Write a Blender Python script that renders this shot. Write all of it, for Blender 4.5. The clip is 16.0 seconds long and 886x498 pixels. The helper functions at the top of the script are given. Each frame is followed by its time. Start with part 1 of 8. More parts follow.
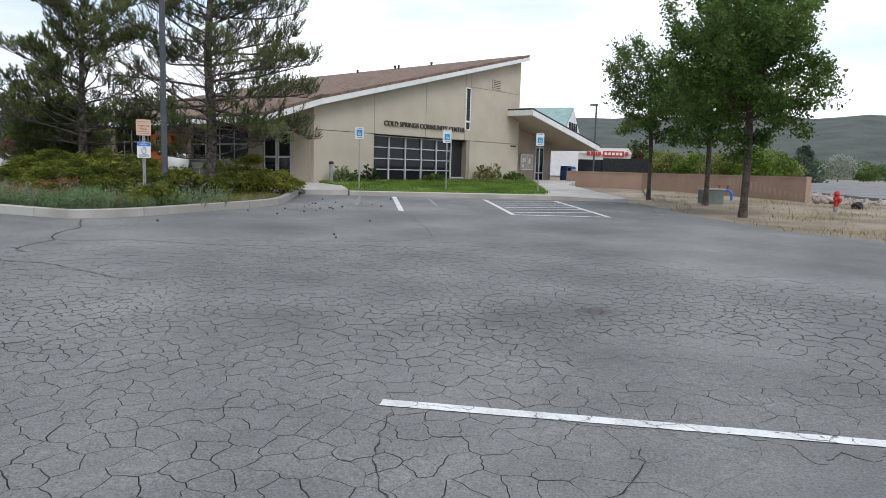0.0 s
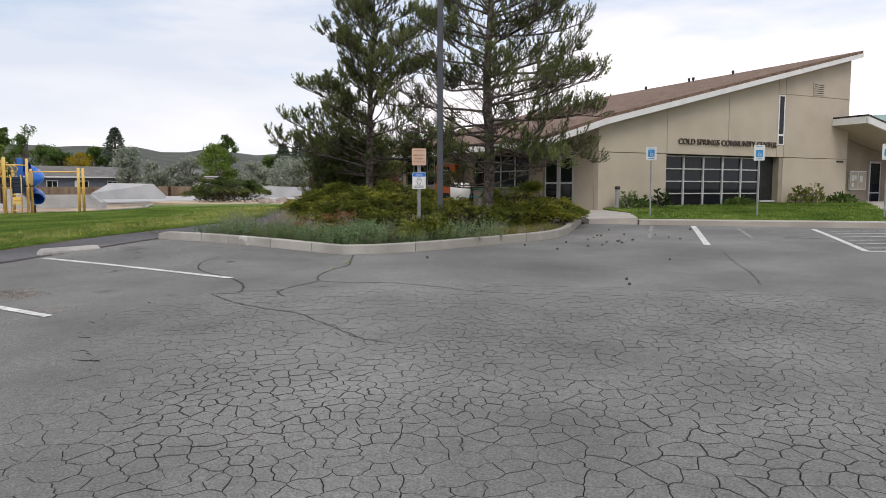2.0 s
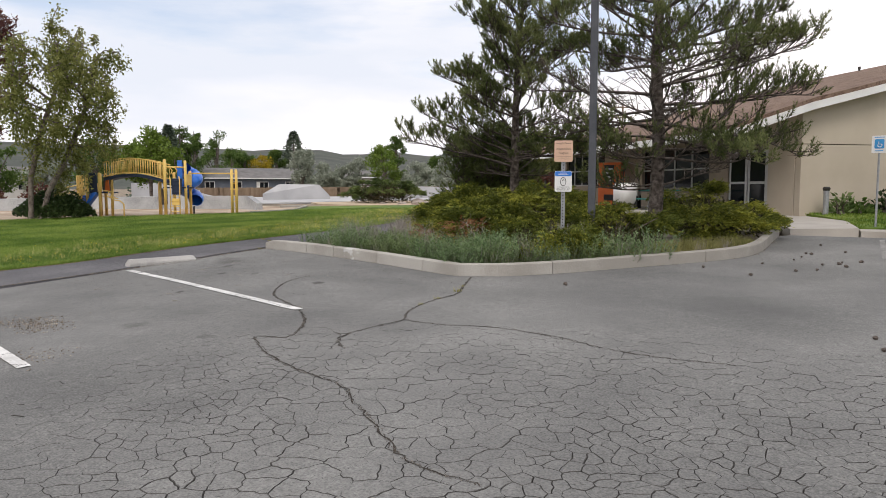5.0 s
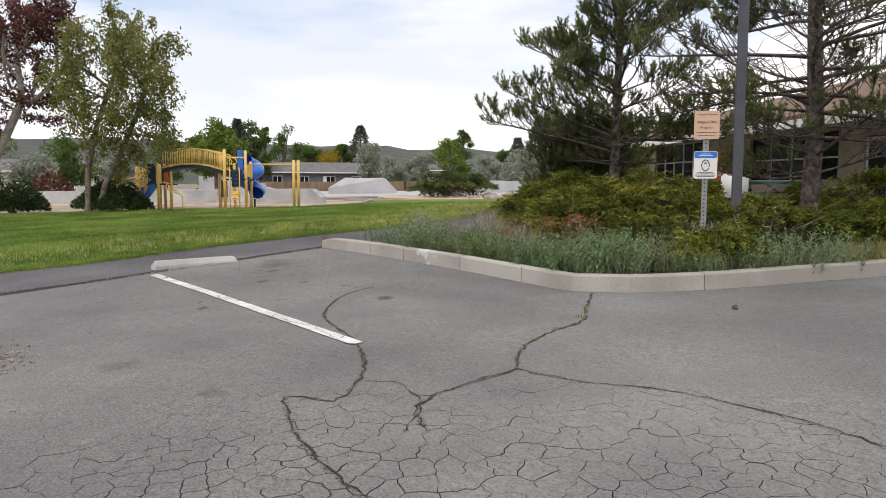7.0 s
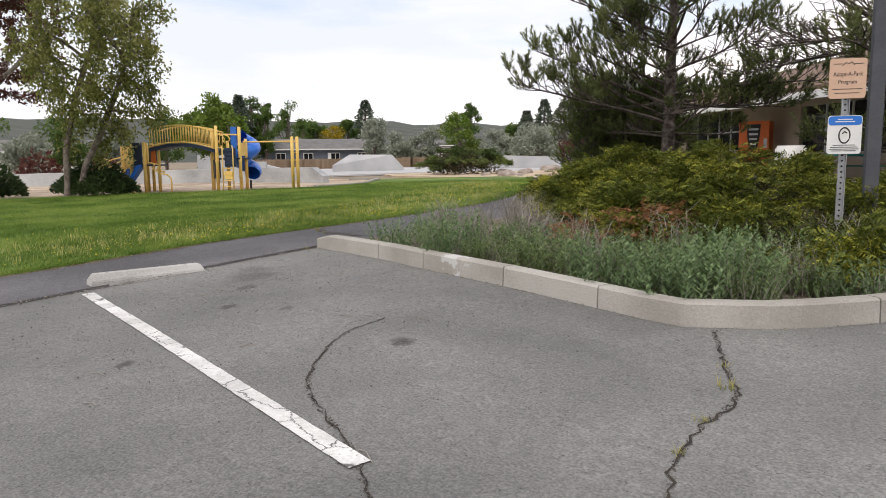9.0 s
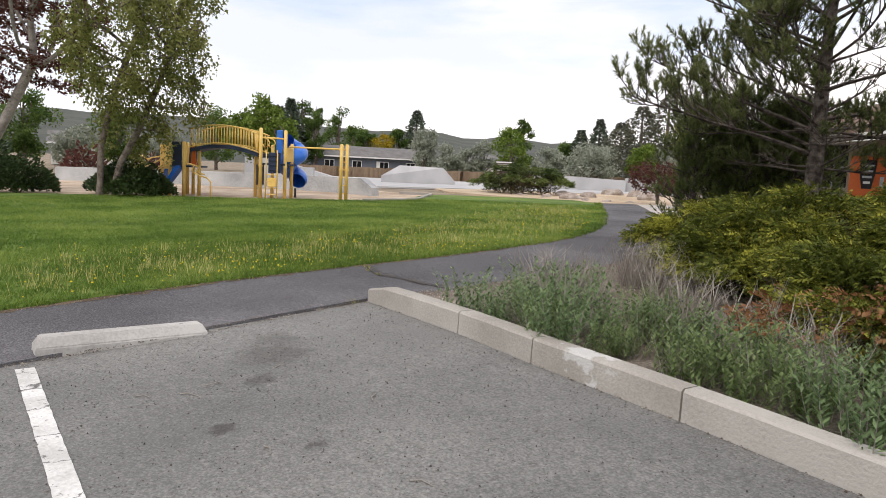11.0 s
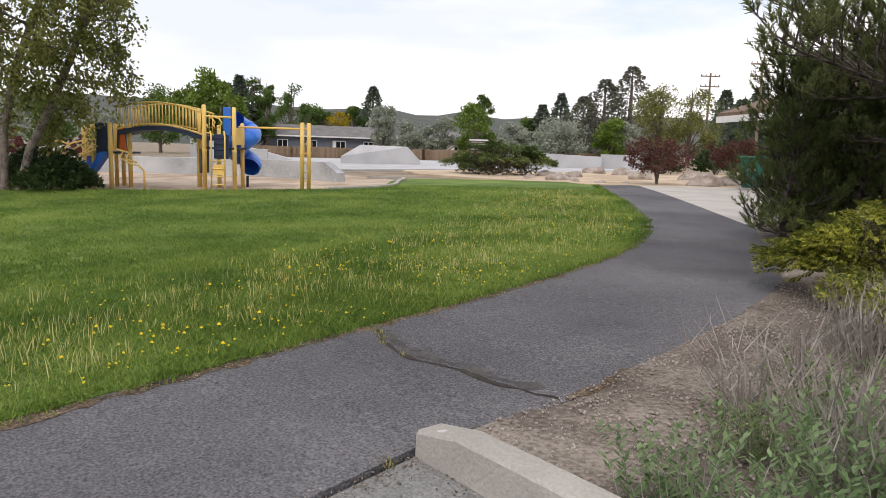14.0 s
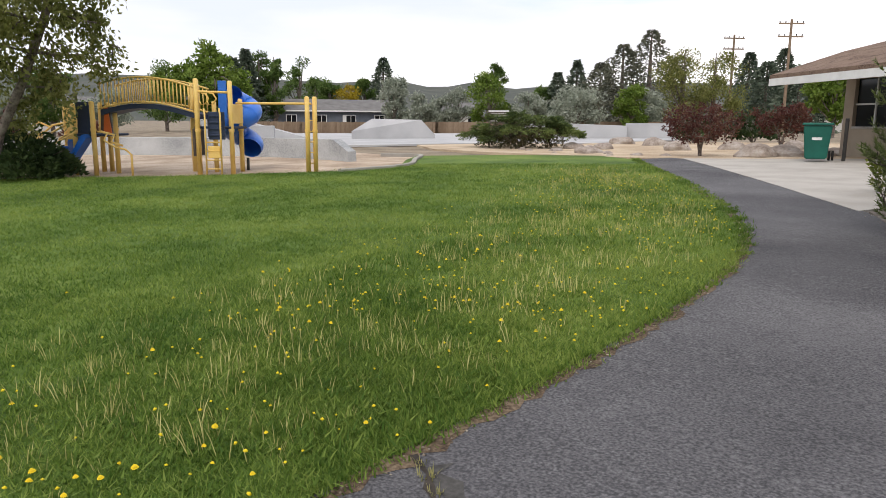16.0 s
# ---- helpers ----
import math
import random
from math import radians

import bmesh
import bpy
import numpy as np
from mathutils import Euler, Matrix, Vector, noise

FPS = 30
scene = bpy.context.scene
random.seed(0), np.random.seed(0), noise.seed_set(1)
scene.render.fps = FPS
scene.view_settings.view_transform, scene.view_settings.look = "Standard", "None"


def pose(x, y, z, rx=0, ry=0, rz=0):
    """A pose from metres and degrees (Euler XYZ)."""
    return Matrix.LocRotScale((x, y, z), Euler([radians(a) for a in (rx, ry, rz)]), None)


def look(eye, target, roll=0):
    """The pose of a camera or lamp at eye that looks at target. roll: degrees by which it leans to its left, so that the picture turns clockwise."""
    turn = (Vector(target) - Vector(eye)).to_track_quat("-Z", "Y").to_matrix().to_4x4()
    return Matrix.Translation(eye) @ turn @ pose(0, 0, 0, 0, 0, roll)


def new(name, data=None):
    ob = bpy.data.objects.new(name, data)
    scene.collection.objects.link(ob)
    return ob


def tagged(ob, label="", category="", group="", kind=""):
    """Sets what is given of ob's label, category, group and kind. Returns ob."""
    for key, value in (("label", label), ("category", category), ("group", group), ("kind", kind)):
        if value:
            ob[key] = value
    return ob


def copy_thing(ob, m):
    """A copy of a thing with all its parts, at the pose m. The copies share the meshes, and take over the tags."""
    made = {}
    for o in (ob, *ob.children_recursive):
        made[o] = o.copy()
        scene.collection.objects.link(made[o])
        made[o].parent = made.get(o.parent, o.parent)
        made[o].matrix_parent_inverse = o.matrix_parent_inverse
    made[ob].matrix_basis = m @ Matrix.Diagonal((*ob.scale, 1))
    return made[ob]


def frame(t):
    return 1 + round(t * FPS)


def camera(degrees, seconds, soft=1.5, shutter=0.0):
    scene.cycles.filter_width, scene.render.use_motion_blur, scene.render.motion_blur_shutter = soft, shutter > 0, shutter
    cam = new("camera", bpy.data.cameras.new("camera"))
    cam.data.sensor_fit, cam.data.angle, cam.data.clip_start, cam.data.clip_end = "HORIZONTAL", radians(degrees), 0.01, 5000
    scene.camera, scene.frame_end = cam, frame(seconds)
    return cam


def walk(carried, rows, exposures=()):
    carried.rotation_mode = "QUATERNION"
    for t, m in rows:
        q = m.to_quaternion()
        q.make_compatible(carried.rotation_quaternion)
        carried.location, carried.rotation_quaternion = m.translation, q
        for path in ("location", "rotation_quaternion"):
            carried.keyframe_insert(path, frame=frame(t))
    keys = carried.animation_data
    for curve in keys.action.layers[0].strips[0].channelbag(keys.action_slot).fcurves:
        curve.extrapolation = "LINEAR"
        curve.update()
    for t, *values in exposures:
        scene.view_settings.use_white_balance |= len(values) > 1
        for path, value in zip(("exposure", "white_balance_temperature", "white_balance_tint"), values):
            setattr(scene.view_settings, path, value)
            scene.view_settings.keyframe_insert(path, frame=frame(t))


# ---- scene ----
cam = camera(64.2, 16.0, 0.5)

PATH = [
    (0, (-0.086, -0.091, 1.513), (-0.02, 1.895, 1.286), 1.6),
    (0.5, (-0.151, 0.495, 1.521), (-0.187, 2.485, 1.323), 0.3),
    (1, (-0.215, 1.06, 1.596), (-0.422, 3.033, 1.338), 0.9),
    (1.5, (-0.388, 1.685, 1.57), (-0.821, 3.631, 1.403), 0.0),
    (2, (-0.524, 2.178, 1.563), (-1.228, 4.042, 1.393), 0.1),
    (2.5, (-0.623, 2.65, 1.604), (-1.192, 4.555, 1.386), 2.6),
    (3, (-0.733, 3.136, 1.633), (-1.185, 5.078, 1.482), 0.6),
    (3.5, (-0.729, 3.626, 1.578), (-1.237, 5.559, 1.493), -1.8),
    (4, (-0.835, 4.057, 1.595), (-1.344, 5.985, 1.438), 0.2),
    (4.5, (-1.026, 4.579, 1.639), (-1.772, 6.431, 1.516), -0.7),
    (5, (-1.273, 5.072, 1.614), (-2.395, 6.718, 1.443), 0.0),
    (7.5, (-3.515, 7.388, 1.477), (-4.798, 8.913, 1.31), -0.1),
    (8, (-3.877, 7.827, 1.532), (-5.167, 9.354, 1.457), -0.0),
    (8.5, (-4.416, 8.215, 1.562), (-5.69, 9.739, 1.329), 0.1),
    (9, (-4.878, 8.663, 1.552), (-6.156, 10.181, 1.299), -0.6),
    (11.5, (-7.455, 10.502, 1.696), (-8.858, 11.91, 1.48), 4.0),
    (12, (-7.99, 10.762, 1.687), (-9.431, 12.131, 1.463), 4.2),
    (12.5, (-8.501, 11.126, 1.729), (-9.92, 12.51, 1.465), 1.2),
    (13, (-8.975, 11.493, 1.789), (-10.385, 12.885, 1.517), 2.6),
    (13.5, (-9.517, 11.858, 1.785), (-10.833, 13.338, 1.506), 3.6),
    (14, (-9.889, 12.256, 1.775), (-11.158, 13.777, 1.498), 1.7),
    (14.5, (-10.295, 12.623, 1.797), (-11.651, 14.057, 1.47), 4.5),
    (15, (-10.706, 12.98, 1.856), (-12.004, 14.447, 1.455), 2.4),
    (15.5, (-11.106, 13.438, 1.87), (-12.371, 14.942, 1.503), 1.5),
    (16, (-11.6, 13.799, 1.832), (-12.888, 15.287, 1.477), 0.4),
]
walk(cam, [(t, look(e, g, r)) for t, e, g, r in PATH], [(0, 0.02, 6060, 11), (0.5, 0.02, 6250, 12), (1, 0.0, 6500, 13), (1.5, -0.05, 6600, 13), (2, -0.12, 6600, 14), (3, -0.17, 6650, 14), (3.5, -0.01, 6700, 14), (4.5, -0.07, 6750, 14), (5, 0.0, 6800, 15), (7.5, 0.08, 6800, 15), (9, 0.1, 6850, 15), (12.5, 0.16, 6800, 16), (13.0, 0.04, 6750, 16), (13.7, 0.06, 6750, 16), (14.5, 0.22, 6700, 16), (15.5, 0.42, 6700, 15), (16, 0.1, 6700, 14)])

# ---------------------------------------------------------------- light
SUN_EL, SUN_AZ = radians(52), radians(200)
world = bpy.data.worlds.new("overcast_sky")
scene.world = world
world.use_nodes = True
wt = world.node_tree
wt.nodes.clear()
w_out = wt.nodes.new("ShaderNodeOutputWorld")
w_bg = wt.nodes.new("ShaderNodeBackground")
w_sky = wt.nodes.new("ShaderNodeTexSky")
w_sky.sky_type = "NISHITA"
w_sky.sun_disc = False
w_sky.sun_elevation, w_sky.sun_rotation = SUN_EL, SUN_AZ
w_gain = wt.nodes.new("ShaderNodeVectorMath")
w_gain.operation = "SCALE"
w_gain.inputs["Scale"].default_value = 0.16
w_co = wt.nodes.new("ShaderNodeTexCoord")
w_map = wt.nodes.new("ShaderNodeMapping")
w_map.inputs["Scale"].default_value = (1.0, 1.0, 4.5)
w_noise = wt.nodes.new("ShaderNodeTexNoise")
w_noise.inputs["Scale"].default_value = 1.9
w_noise.inputs["Detail"].default_value = 7
w_noise.inputs["Roughness"].default_value = 0.55
w_ramp = wt.nodes.new("ShaderNodeValToRGB")
w_ramp.color_ramp.elements[0].position, w_ramp.color_ramp.elements[0].color = 0.36, (0.45, 0.45, 0.45, 1)
w_ramp.color_ramp.elements[1].position, w_ramp.color_ramp.elements[1].color = 0.50, (1, 1, 1, 1)
w_mix = wt.nodes.new("ShaderNodeMix")
w_mix.data_type = "RGBA"
w_n2 = wt.nodes.new("ShaderNodeTexNoise")
w_n2.inputs["Scale"].default_value, w_n2.inputs["Detail"].default_value = 1.1, 6
w_r2 = wt.nodes.new("ShaderNodeValToRGB")
w_r2.color_ramp.elements[0].position, w_r2.color_ramp.elements[0].color = 0.38, (0.70, 0.775, 0.87, 1)
w_r2.color_ramp.elements[1].position, w_r2.color_ramp.elements[1].color = 0.60, (1.02, 1.02, 1.03, 1)
wt.links.new(w_map.outputs["Vector"], w_n2.inputs["Vector"])
wt.links.new(w_n2.outputs["Fac"], w_r2.inputs["Fac"])
wt.links.new(w_r2.outputs["Color"], w_mix.inputs["B"])
wt.links.new(w_co.outputs["Generated"], w_map.inputs["Vector"])
wt.links.new(w_map.outputs["Vector"], w_noise.inputs["Vector"])
wt.links.new(w_noise.outputs["Fac"], w_ramp.inputs["Fac"])
wt.links.new(w_ramp.outputs["Color"], w_mix.inputs["Factor"])
wt.links.new(w_sky.outputs["Color"], w_gain.inputs[0])
wt.links.new(w_gain.outputs["Vector"], w_mix.inputs["A"])
wt.links.new(w_mix.outputs["Result"], w_bg.inputs["Color"])
wt.links.new(w_bg.outputs["Background"], w_out.inputs["Surface"])
w_bg.inputs["Strength"].default_value = 1.15
sun = new("sun", bpy.data.lights.new("sun", "SUN"))
sun.data.energy, sun.data.angle, sun.data.color = 1.5, radians(25), (1.0, 0.96, 0.9)
sun.rotation_euler = (radians(38), 0, radians(25))
scene.view_settings.exposure = 0.0

# ---------------------------------------------------------------- tools
rng = np.random.default_rng(7)


def ground_z(x, y):
    """Height of the ground: it climbs gently from the car park to the building."""
    d = np.asarray(y, float) - 4.3
    z = np.where(d > 0, 1.1 * (1 - np.exp(-np.maximum(d, 0) / 23)), 1.1 * np.maximum(d, -40) / 23)
    far = np.clip(-np.asarray(x, float) - 10, 0, 60)
    ease = lambda c: np.clip(c, 0, 1) ** 2 * (3 - 2 * np.clip(c, 0, 1))
    x, y = np.asarray(x, float), np.asarray(y, float)
    return z - 0.008 * far + 0.08 * ease((-x - 5) / 5) * ease((y - 11.3) / 3) * ease((x + 21) / 6)


def gz(x, y):
    return float(ground_z(x, y))


def mat(name, cols, scale=8.0, rough=0.8, bump=0.0, bscale=60.0, metal=0.0, fine=0.35, spec=0.3, per=None, big=None):
    """A surface of two or three colours, mixed by coarse and fine noise, with fine relief. per: 'object' or 'island' lets pieces differ."""
    m = bpy.data.materials.new(name)
    m.use_nodes = True
    nt = m.node_tree
    b = nt.nodes["Principled BSDF"]
    co = nt.nodes.new("ShaderNodeTexCoord")
    n1 = nt.nodes.new("ShaderNodeTexNoise")
    n1.inputs["Scale"].default_value, n1.inputs["Detail"].default_value = scale, 5
    n2 = nt.nodes.new("ShaderNodeTexNoise")
    n2.inputs["Scale"].default_value, n2.inputs["Detail"].default_value = bscale, 3
    nt.links.new(co.outputs["Object"], n1.inputs["Vector"])
    nt.links.new(co.outputs["Object"], n2.inputs["Vector"])
    mx = nt.nodes.new("ShaderNodeMath")
    mx.operation = "MULTIPLY_ADD"
    mx.inputs[1].default_value = fine
    nt.links.new(n2.outputs["Fac"], mx.inputs[0])
    sub = nt.nodes.new("ShaderNodeMath")
    sub.operation = "SUBTRACT"
    sub.inputs[1].default_value = fine / 2
    nt.links.new(n1.outputs["Fac"], sub.inputs[0])
    nt.links.new(sub.outputs[0], mx.inputs[2])
    last = mx.outputs[0]
    if per:
        rnd = nt.nodes.new("ShaderNodeObjectInfo" if per == "object" else "ShaderNodeNewGeometry")
        ad = nt.nodes.new("ShaderNodeMath")
        ad.operation = "MULTIPLY_ADD"
        ad.inputs[1].default_value, ad.inputs[2].default_value = 0.36, -0.18
        nt.links.new(rnd.outputs["Random" if per == "object" else "Random Per Island"], ad.inputs[0])
        a2 = nt.nodes.new("ShaderNodeMath")
        nt.links.new(ad.outputs[0], a2.inputs[0])
        nt.links.new(last, a2.inputs[1])
        last = a2.outputs[0]
    ramp = nt.nodes.new("ShaderNodeValToRGB")
    el = ramp.color_ramp.elements
    spots = [0.32, 0.68] if len(cols) == 2 else [0.28, 0.5, 0.72]
    while len(el) < len(cols):
        el.new(0.5)
    for e, p, c in zip(el, spots, cols):
        e.position, e.color = p, (*c, 1)
    nt.links.new(last, ramp.inputs["Fac"])
    nt.links.new(ramp.outputs["Color"], b.inputs["Base Color"])
    b.inputs["Roughness"].default_value, b.inputs["Metallic"].default_value = rough, metal
    b.inputs["Specular IOR Level"].default_value = spec
    if bump:
        bp = nt.nodes.new("ShaderNodeBump")
        bp.inputs["Strength"].default_value, bp.inputs["Distance"].default_value = bump, 0.02
        nt.links.new(n2.outputs["Fac"], bp.inputs["Height"])
        nt.links.new(bp.outputs["Normal"], b.inputs["Normal"])
    return m


def leaf_mat(name, cols, glow=0.3):
    """Foliage: every leaf or needle tuft has its own shade; some light passes through."""
    m = mat(name, cols, scale=0.7, rough=0.6, bscale=5.0, fine=0.3, spec=0.15, per="island")
    nt = m.node_tree
    b, out = nt.nodes["Principled BSDF"], nt.nodes["Material Output"]
    tr = nt.nodes.new("ShaderNodeBsdfTranslucent")
    mix = nt.nodes.new("ShaderNodeMixShader")
    mix.inputs[0].default_value = glow
    src = b.inputs["Base Color"].links[0].from_socket
    nt.links.new(src, tr.inputs["Color"])
    nt.links.new(b.outputs[0], mix.inputs[1])
    nt.links.new(tr.outputs[0], mix.inputs[2])
    nt.links.new(mix.outputs[0], out.inputs["Surface"])
    return m


def glass_mat(name, tint=(0.012, 0.014, 0.017), rough=0.05):
    m = bpy.data.materials.new(name)
    m.use_nodes = True
    b = m.node_tree.nodes["Principled BSDF"]
    b.inputs["Base Color"].default_value = (*tint, 1)
    b.inputs["Roughness"].default_value = rough
    b.inputs["Specular IOR Level"].default_value = 0.25
    return m


def mesh_of(bm, name):
    me = bpy.data.meshes.new(name)
    bm.to_mesh(me)
    bm.free()
    return me


def part(name, bm, material, parent, label="", smooth=False):
    """Links a bmesh (or mesh) as one mesh object under a thing or a part."""
    me = mesh_of(bm, name) if isinstance(bm, bmesh.types.BMesh) else bm
    if not me.materials:
        me.materials.append(material)
    if smooth:
        me.polygons.foreach_set("use_smooth", [True] * len(me.polygons))
    ob = new(name, me)
    if parent is not None:
        ob.parent = parent
    if label:
        ob["label"] = label
    return ob


def thing(name, m, label, category, group="", kind=""):
    ob = new(name)
    ob.empty_display_size = 0.2
    ob.matrix_basis = m
    return tagged(ob, label, category, group, kind)


def box(bm, x0, x1, y0, y1, z0, z1, bev=0.0, turn=None):
    r = bmesh.ops.create_cube(bm, size=1.0)
    vs = r["verts"]
    for v in vs:
        v.co = Vector((x0 + (v.co.x + 0.5) * (x1 - x0), y0 + (v.co.y + 0.5) * (y1 - y0), z0 + (v.co.z + 0.5) * (z1 - z0)))
    if turn is not None:
        for v in vs:
            v.co = turn @ v.co
    if bev:
        es = {e for v in vs for e in v.link_edges}
        bmesh.ops.bevel(bm, geom=list(es), offset=bev, segments=2, affect="EDGES", profile=0.6)
    return bm


def nb():
    return bmesh.new()


def bx(x0, x1, y0, y1, z0, z1, bev=0.0):
    return box(nb(), x0, x1, y0, y1, z0, z1, bev)


def tube(bm, pts, radii, seg=8, cap=True):
    """A round bar through points."""
    pts = [Vector(p) for p in pts]
    if not isinstance(radii, (list, tuple)):
        radii = [radii] * len(pts)
    rings = []
    ref = None
    for i, p in enumerate(pts):
        d = (pts[min(i + 1, len(pts) - 1)] - pts[max(i - 1, 0)]).normalized()
        if ref is None or abs(ref.dot(d)) > 0.95:
            ref = Vector((0, 0, 1)) if abs(d.z) < 0.9 else Vector((1, 0, 0))
        a = d.cross(ref).normalized()
        b = d.cross(a).normalized()
        rings.append([bm.verts.new(p + radii[i] * (math.cos(k * math.tau / seg) * a + math.sin(k * math.tau / seg) * b)) for k in range(seg)])
    for r0, r1 in zip(rings, rings[1:]):
        for k in range(seg):
            bm.faces.new((r0[k], r0[(k + 1) % seg], r1[(k + 1) % seg], r1[k]))
    if cap:
        bm.faces.new(rings[0][::-1])
        bm.faces.new(rings[-1])
    bmesh.ops.recalc_face_normals(bm, faces=bm.faces[:])
    return bm


def prism(bm, outline, y0, y1, axis="y"):
    """A flat outline (a, z) pushed through from y0 to y1."""
    put = (lambda a, z, y: (a, y, z)) if axis == "y" else (lambda a, z, y: (y, a, z))
    f0 = [bm.verts.new(put(a, z, y0)) for a, z in outline]
    f1 = [bm.verts.new(put(a, z, y1)) for a, z in outline]
    n = len(outline)
    bm.faces.new(f0)
    bm.faces.new(f1[::-1])
    for i in range(n):
        bm.faces.new((f0[i], f1[i], f1[(i + 1) % n], f0[(i + 1) % n]))
    bmesh.ops.recalc_face_normals(bm, faces=bm.faces[:])
    return bm


def smooth_line(pts, step=0.35, closed=False):
    """Catmull-Rom through plan points, evenly stepped."""
    p = [Vector(q) for q in pts]
    n = len(p)
    out = []
    for i in range(n if closed else n - 1):
        a, b, c, d = (p[(i + k) % n] if closed else p[min(max(i + k, 0), n - 1)] for k in (-1, 0, 1, 2))
        m = max(1, int((c - b).length / step))
        for k in range(m):
            t = k / m
            out.append(0.5 * (2 * b + (c - a) * t + (2 * a - 5 * b + 4 * c - d) * t * t + (3 * b - a - 3 * c + d) * t ** 3))
    if not closed:
        out.append(p[-1])
    return out


def inside(x, y, poly):
    px, py = np.array([q[0] for q in poly]), np.array([q[1] for q in poly])
    qx, qy = np.roll(px, -1), np.roll(py, -1)
    x, y = np.asarray(x, float)[..., None], np.asarray(y, float)[..., None]
    cross = (py > y) != (qy > y)
    with np.errstate(divide="ignore", invalid="ignore"):
        at = (qx - px) * (y - py) / (qy - py) + px
    return (cross & (x < at)).sum(-1) % 2 == 1


def sheet(name, outline, lift, material, label, category="ground", step=1.0, skirt=0.12, rough=0.0, extra=None):
    """A piece of ground that follows the slope, with an edge of its own thickness."""
    from mathutils.geometry import delaunay_2d_cdt
    pts = [Vector((q[0], q[1])) for q in outline]
    n = len(pts)
    xs, ys = [q.x for q in pts], [q.y for q in pts]
    gx, gy = np.meshgrid(np.arange(min(xs) + step / 2, max(xs), step), np.arange(min(ys) + step / 2, max(ys), step))
    ok = inside(gx.ravel(), gy.ravel(), [(q.x, q.y) for q in pts])
    pts += [Vector(q) for q in np.stack([gx.ravel()[ok], gy.ravel()[ok]], 1).tolist()]
    co, _, faces, *_ = delaunay_2d_cdt(pts, [(i, (i + 1) % n) for i in range(n)], [], 1, 1e-4)
    bm = nb()
    vs = []
    for i, c in enumerate(co):
        z = gz(c.x, c.y) + lift + (extra(c.x, c.y) if extra else 0) + (rough * (rng.random() - 0.5) if rough else 0)
        vs.append(bm.verts.new((c.x, c.y, z)))
    for fc in faces:
        try:
            bm.faces.new([vs[i] for i in fc])
        except ValueError:
            pass
    bm.normal_update()
    for fc in bm.faces:
        if fc.normal.z < 0:
            fc.normal_flip()
    if skirt:
        edge = [e for e in bm.edges if e.is_boundary]
        r = bmesh.ops.extrude_edge_only(bm, edges=edge)
        for v in r["geom"]:
            if isinstance(v, bmesh.types.BMVert):
                v.co.z -= skirt
    ob = part(name, bm, material, None)
    return tagged(ob, label, category, kind="structure")


def scatter(name, verts, faces, mats, parent, material, label=""):
    """Many small pieces (one template, many 4x4 placements) joined in one mesh."""
    v = np.asarray(verts, float)
    M = np.asarray(mats, float)
    n, k = len(M), len(v)
    pts = np.einsum("nij,kj->nki", M[:, :3, :3], v) + M[:, None, :3, 3]
    off = (np.arange(n) * k)[:, None]
    me = bpy.data.meshes.new(name)
    fl = np.concatenate([np.asarray(f) for f in faces])
    loops = (fl[None] + off).ravel()
    sizes = np.tile([len(f) for f in faces], n)
    me.vertices.add(n * k)
    me.vertices.foreach_set("co", pts.ravel())
    me.loops.add(len(loops))
    me.loops.foreach_set("vertex_index", loops)
    me.polygons.add(len(sizes))
    me.polygons.foreach_set("loop_start", np.r_[0, np.cumsum(sizes)[:-1]])
    me.update(calc_edges=True)
    return part(name, me, material, parent, label)


def frames_along(pos, direction, size, spin=None, r=rng):
    """Placements whose z axis is the given direction, spun at random."""
    d = np.asarray(direction, float)
    d /= np.linalg.norm(d, axis=1, keepdims=True) + 1e-9
    ref = np.where(np.abs(d[:, 2:3]) < 0.9, [[0, 0, 1.0]], [[1.0, 0, 0]])
    a = np.cross(d, ref)
    a /= np.linalg.norm(a, axis=1, keepdims=True)
    b = np.cross(d, a)
    w = r.random(len(d)) * math.tau if spin is None else spin
    c, s = np.cos(w)[:, None], np.sin(w)[:, None]
    x, y = c * a + s * b, c * b - s * a
    M = np.zeros((len(d), 4, 4))
    sz = np.asarray(size, float).reshape(-1, 1) * np.ones((len(d), 1))
    M[:, :3, 0], M[:, :3, 1], M[:, :3, 2], M[:, :3, 3], M[:, 3, 3] = x * sz, y * sz, d * sz, pos, 1
    return M


def rand_dirs(n, r=rng, up=0.0):
    d = r.normal(size=(n, 3))
    d[:, 2] += up
    return d / np.linalg.norm(d, axis=1, keepdims=True)

# ---------------------------------------------------------------- materials
m_stucco = mat("stucco", [(0.445, 0.385, 0.305), (0.515, 0.452, 0.362)], 0.8, 0.9, 0.25, 90)
# darker tone of the stucco, for side walls, jamb, service door and joint backing
m_stucco_dark = mat("stucco_darker", [(0.27, 0.225, 0.175), (0.33, 0.28, 0.22)], 1.2, 0.9, 0.25, 90)
m_white = mat("white_paint", [(0.66, 0.66, 0.64), (0.76, 0.76, 0.74)], 3, 0.6, 0.05, 50)
m_shingle = mat("brown_shingle", [(0.05, 0.031, 0.022), (0.125, 0.08, 0.058), (0.205, 0.142, 0.105)], 2.5, 0.95, 0.5, 25, fine=1.3, per="object")
m_glass = glass_mat("dark_glass")
m_frame = mat("light_metal_frame", [(0.42, 0.43, 0.43), (0.5, 0.5, 0.5)], 6, 0.45, 0, 40)
m_bronze = mat("dark_metal", [(0.035, 0.033, 0.032), (0.06, 0.055, 0.05)], 6, 0.5, 0, 40, metal=0.3)
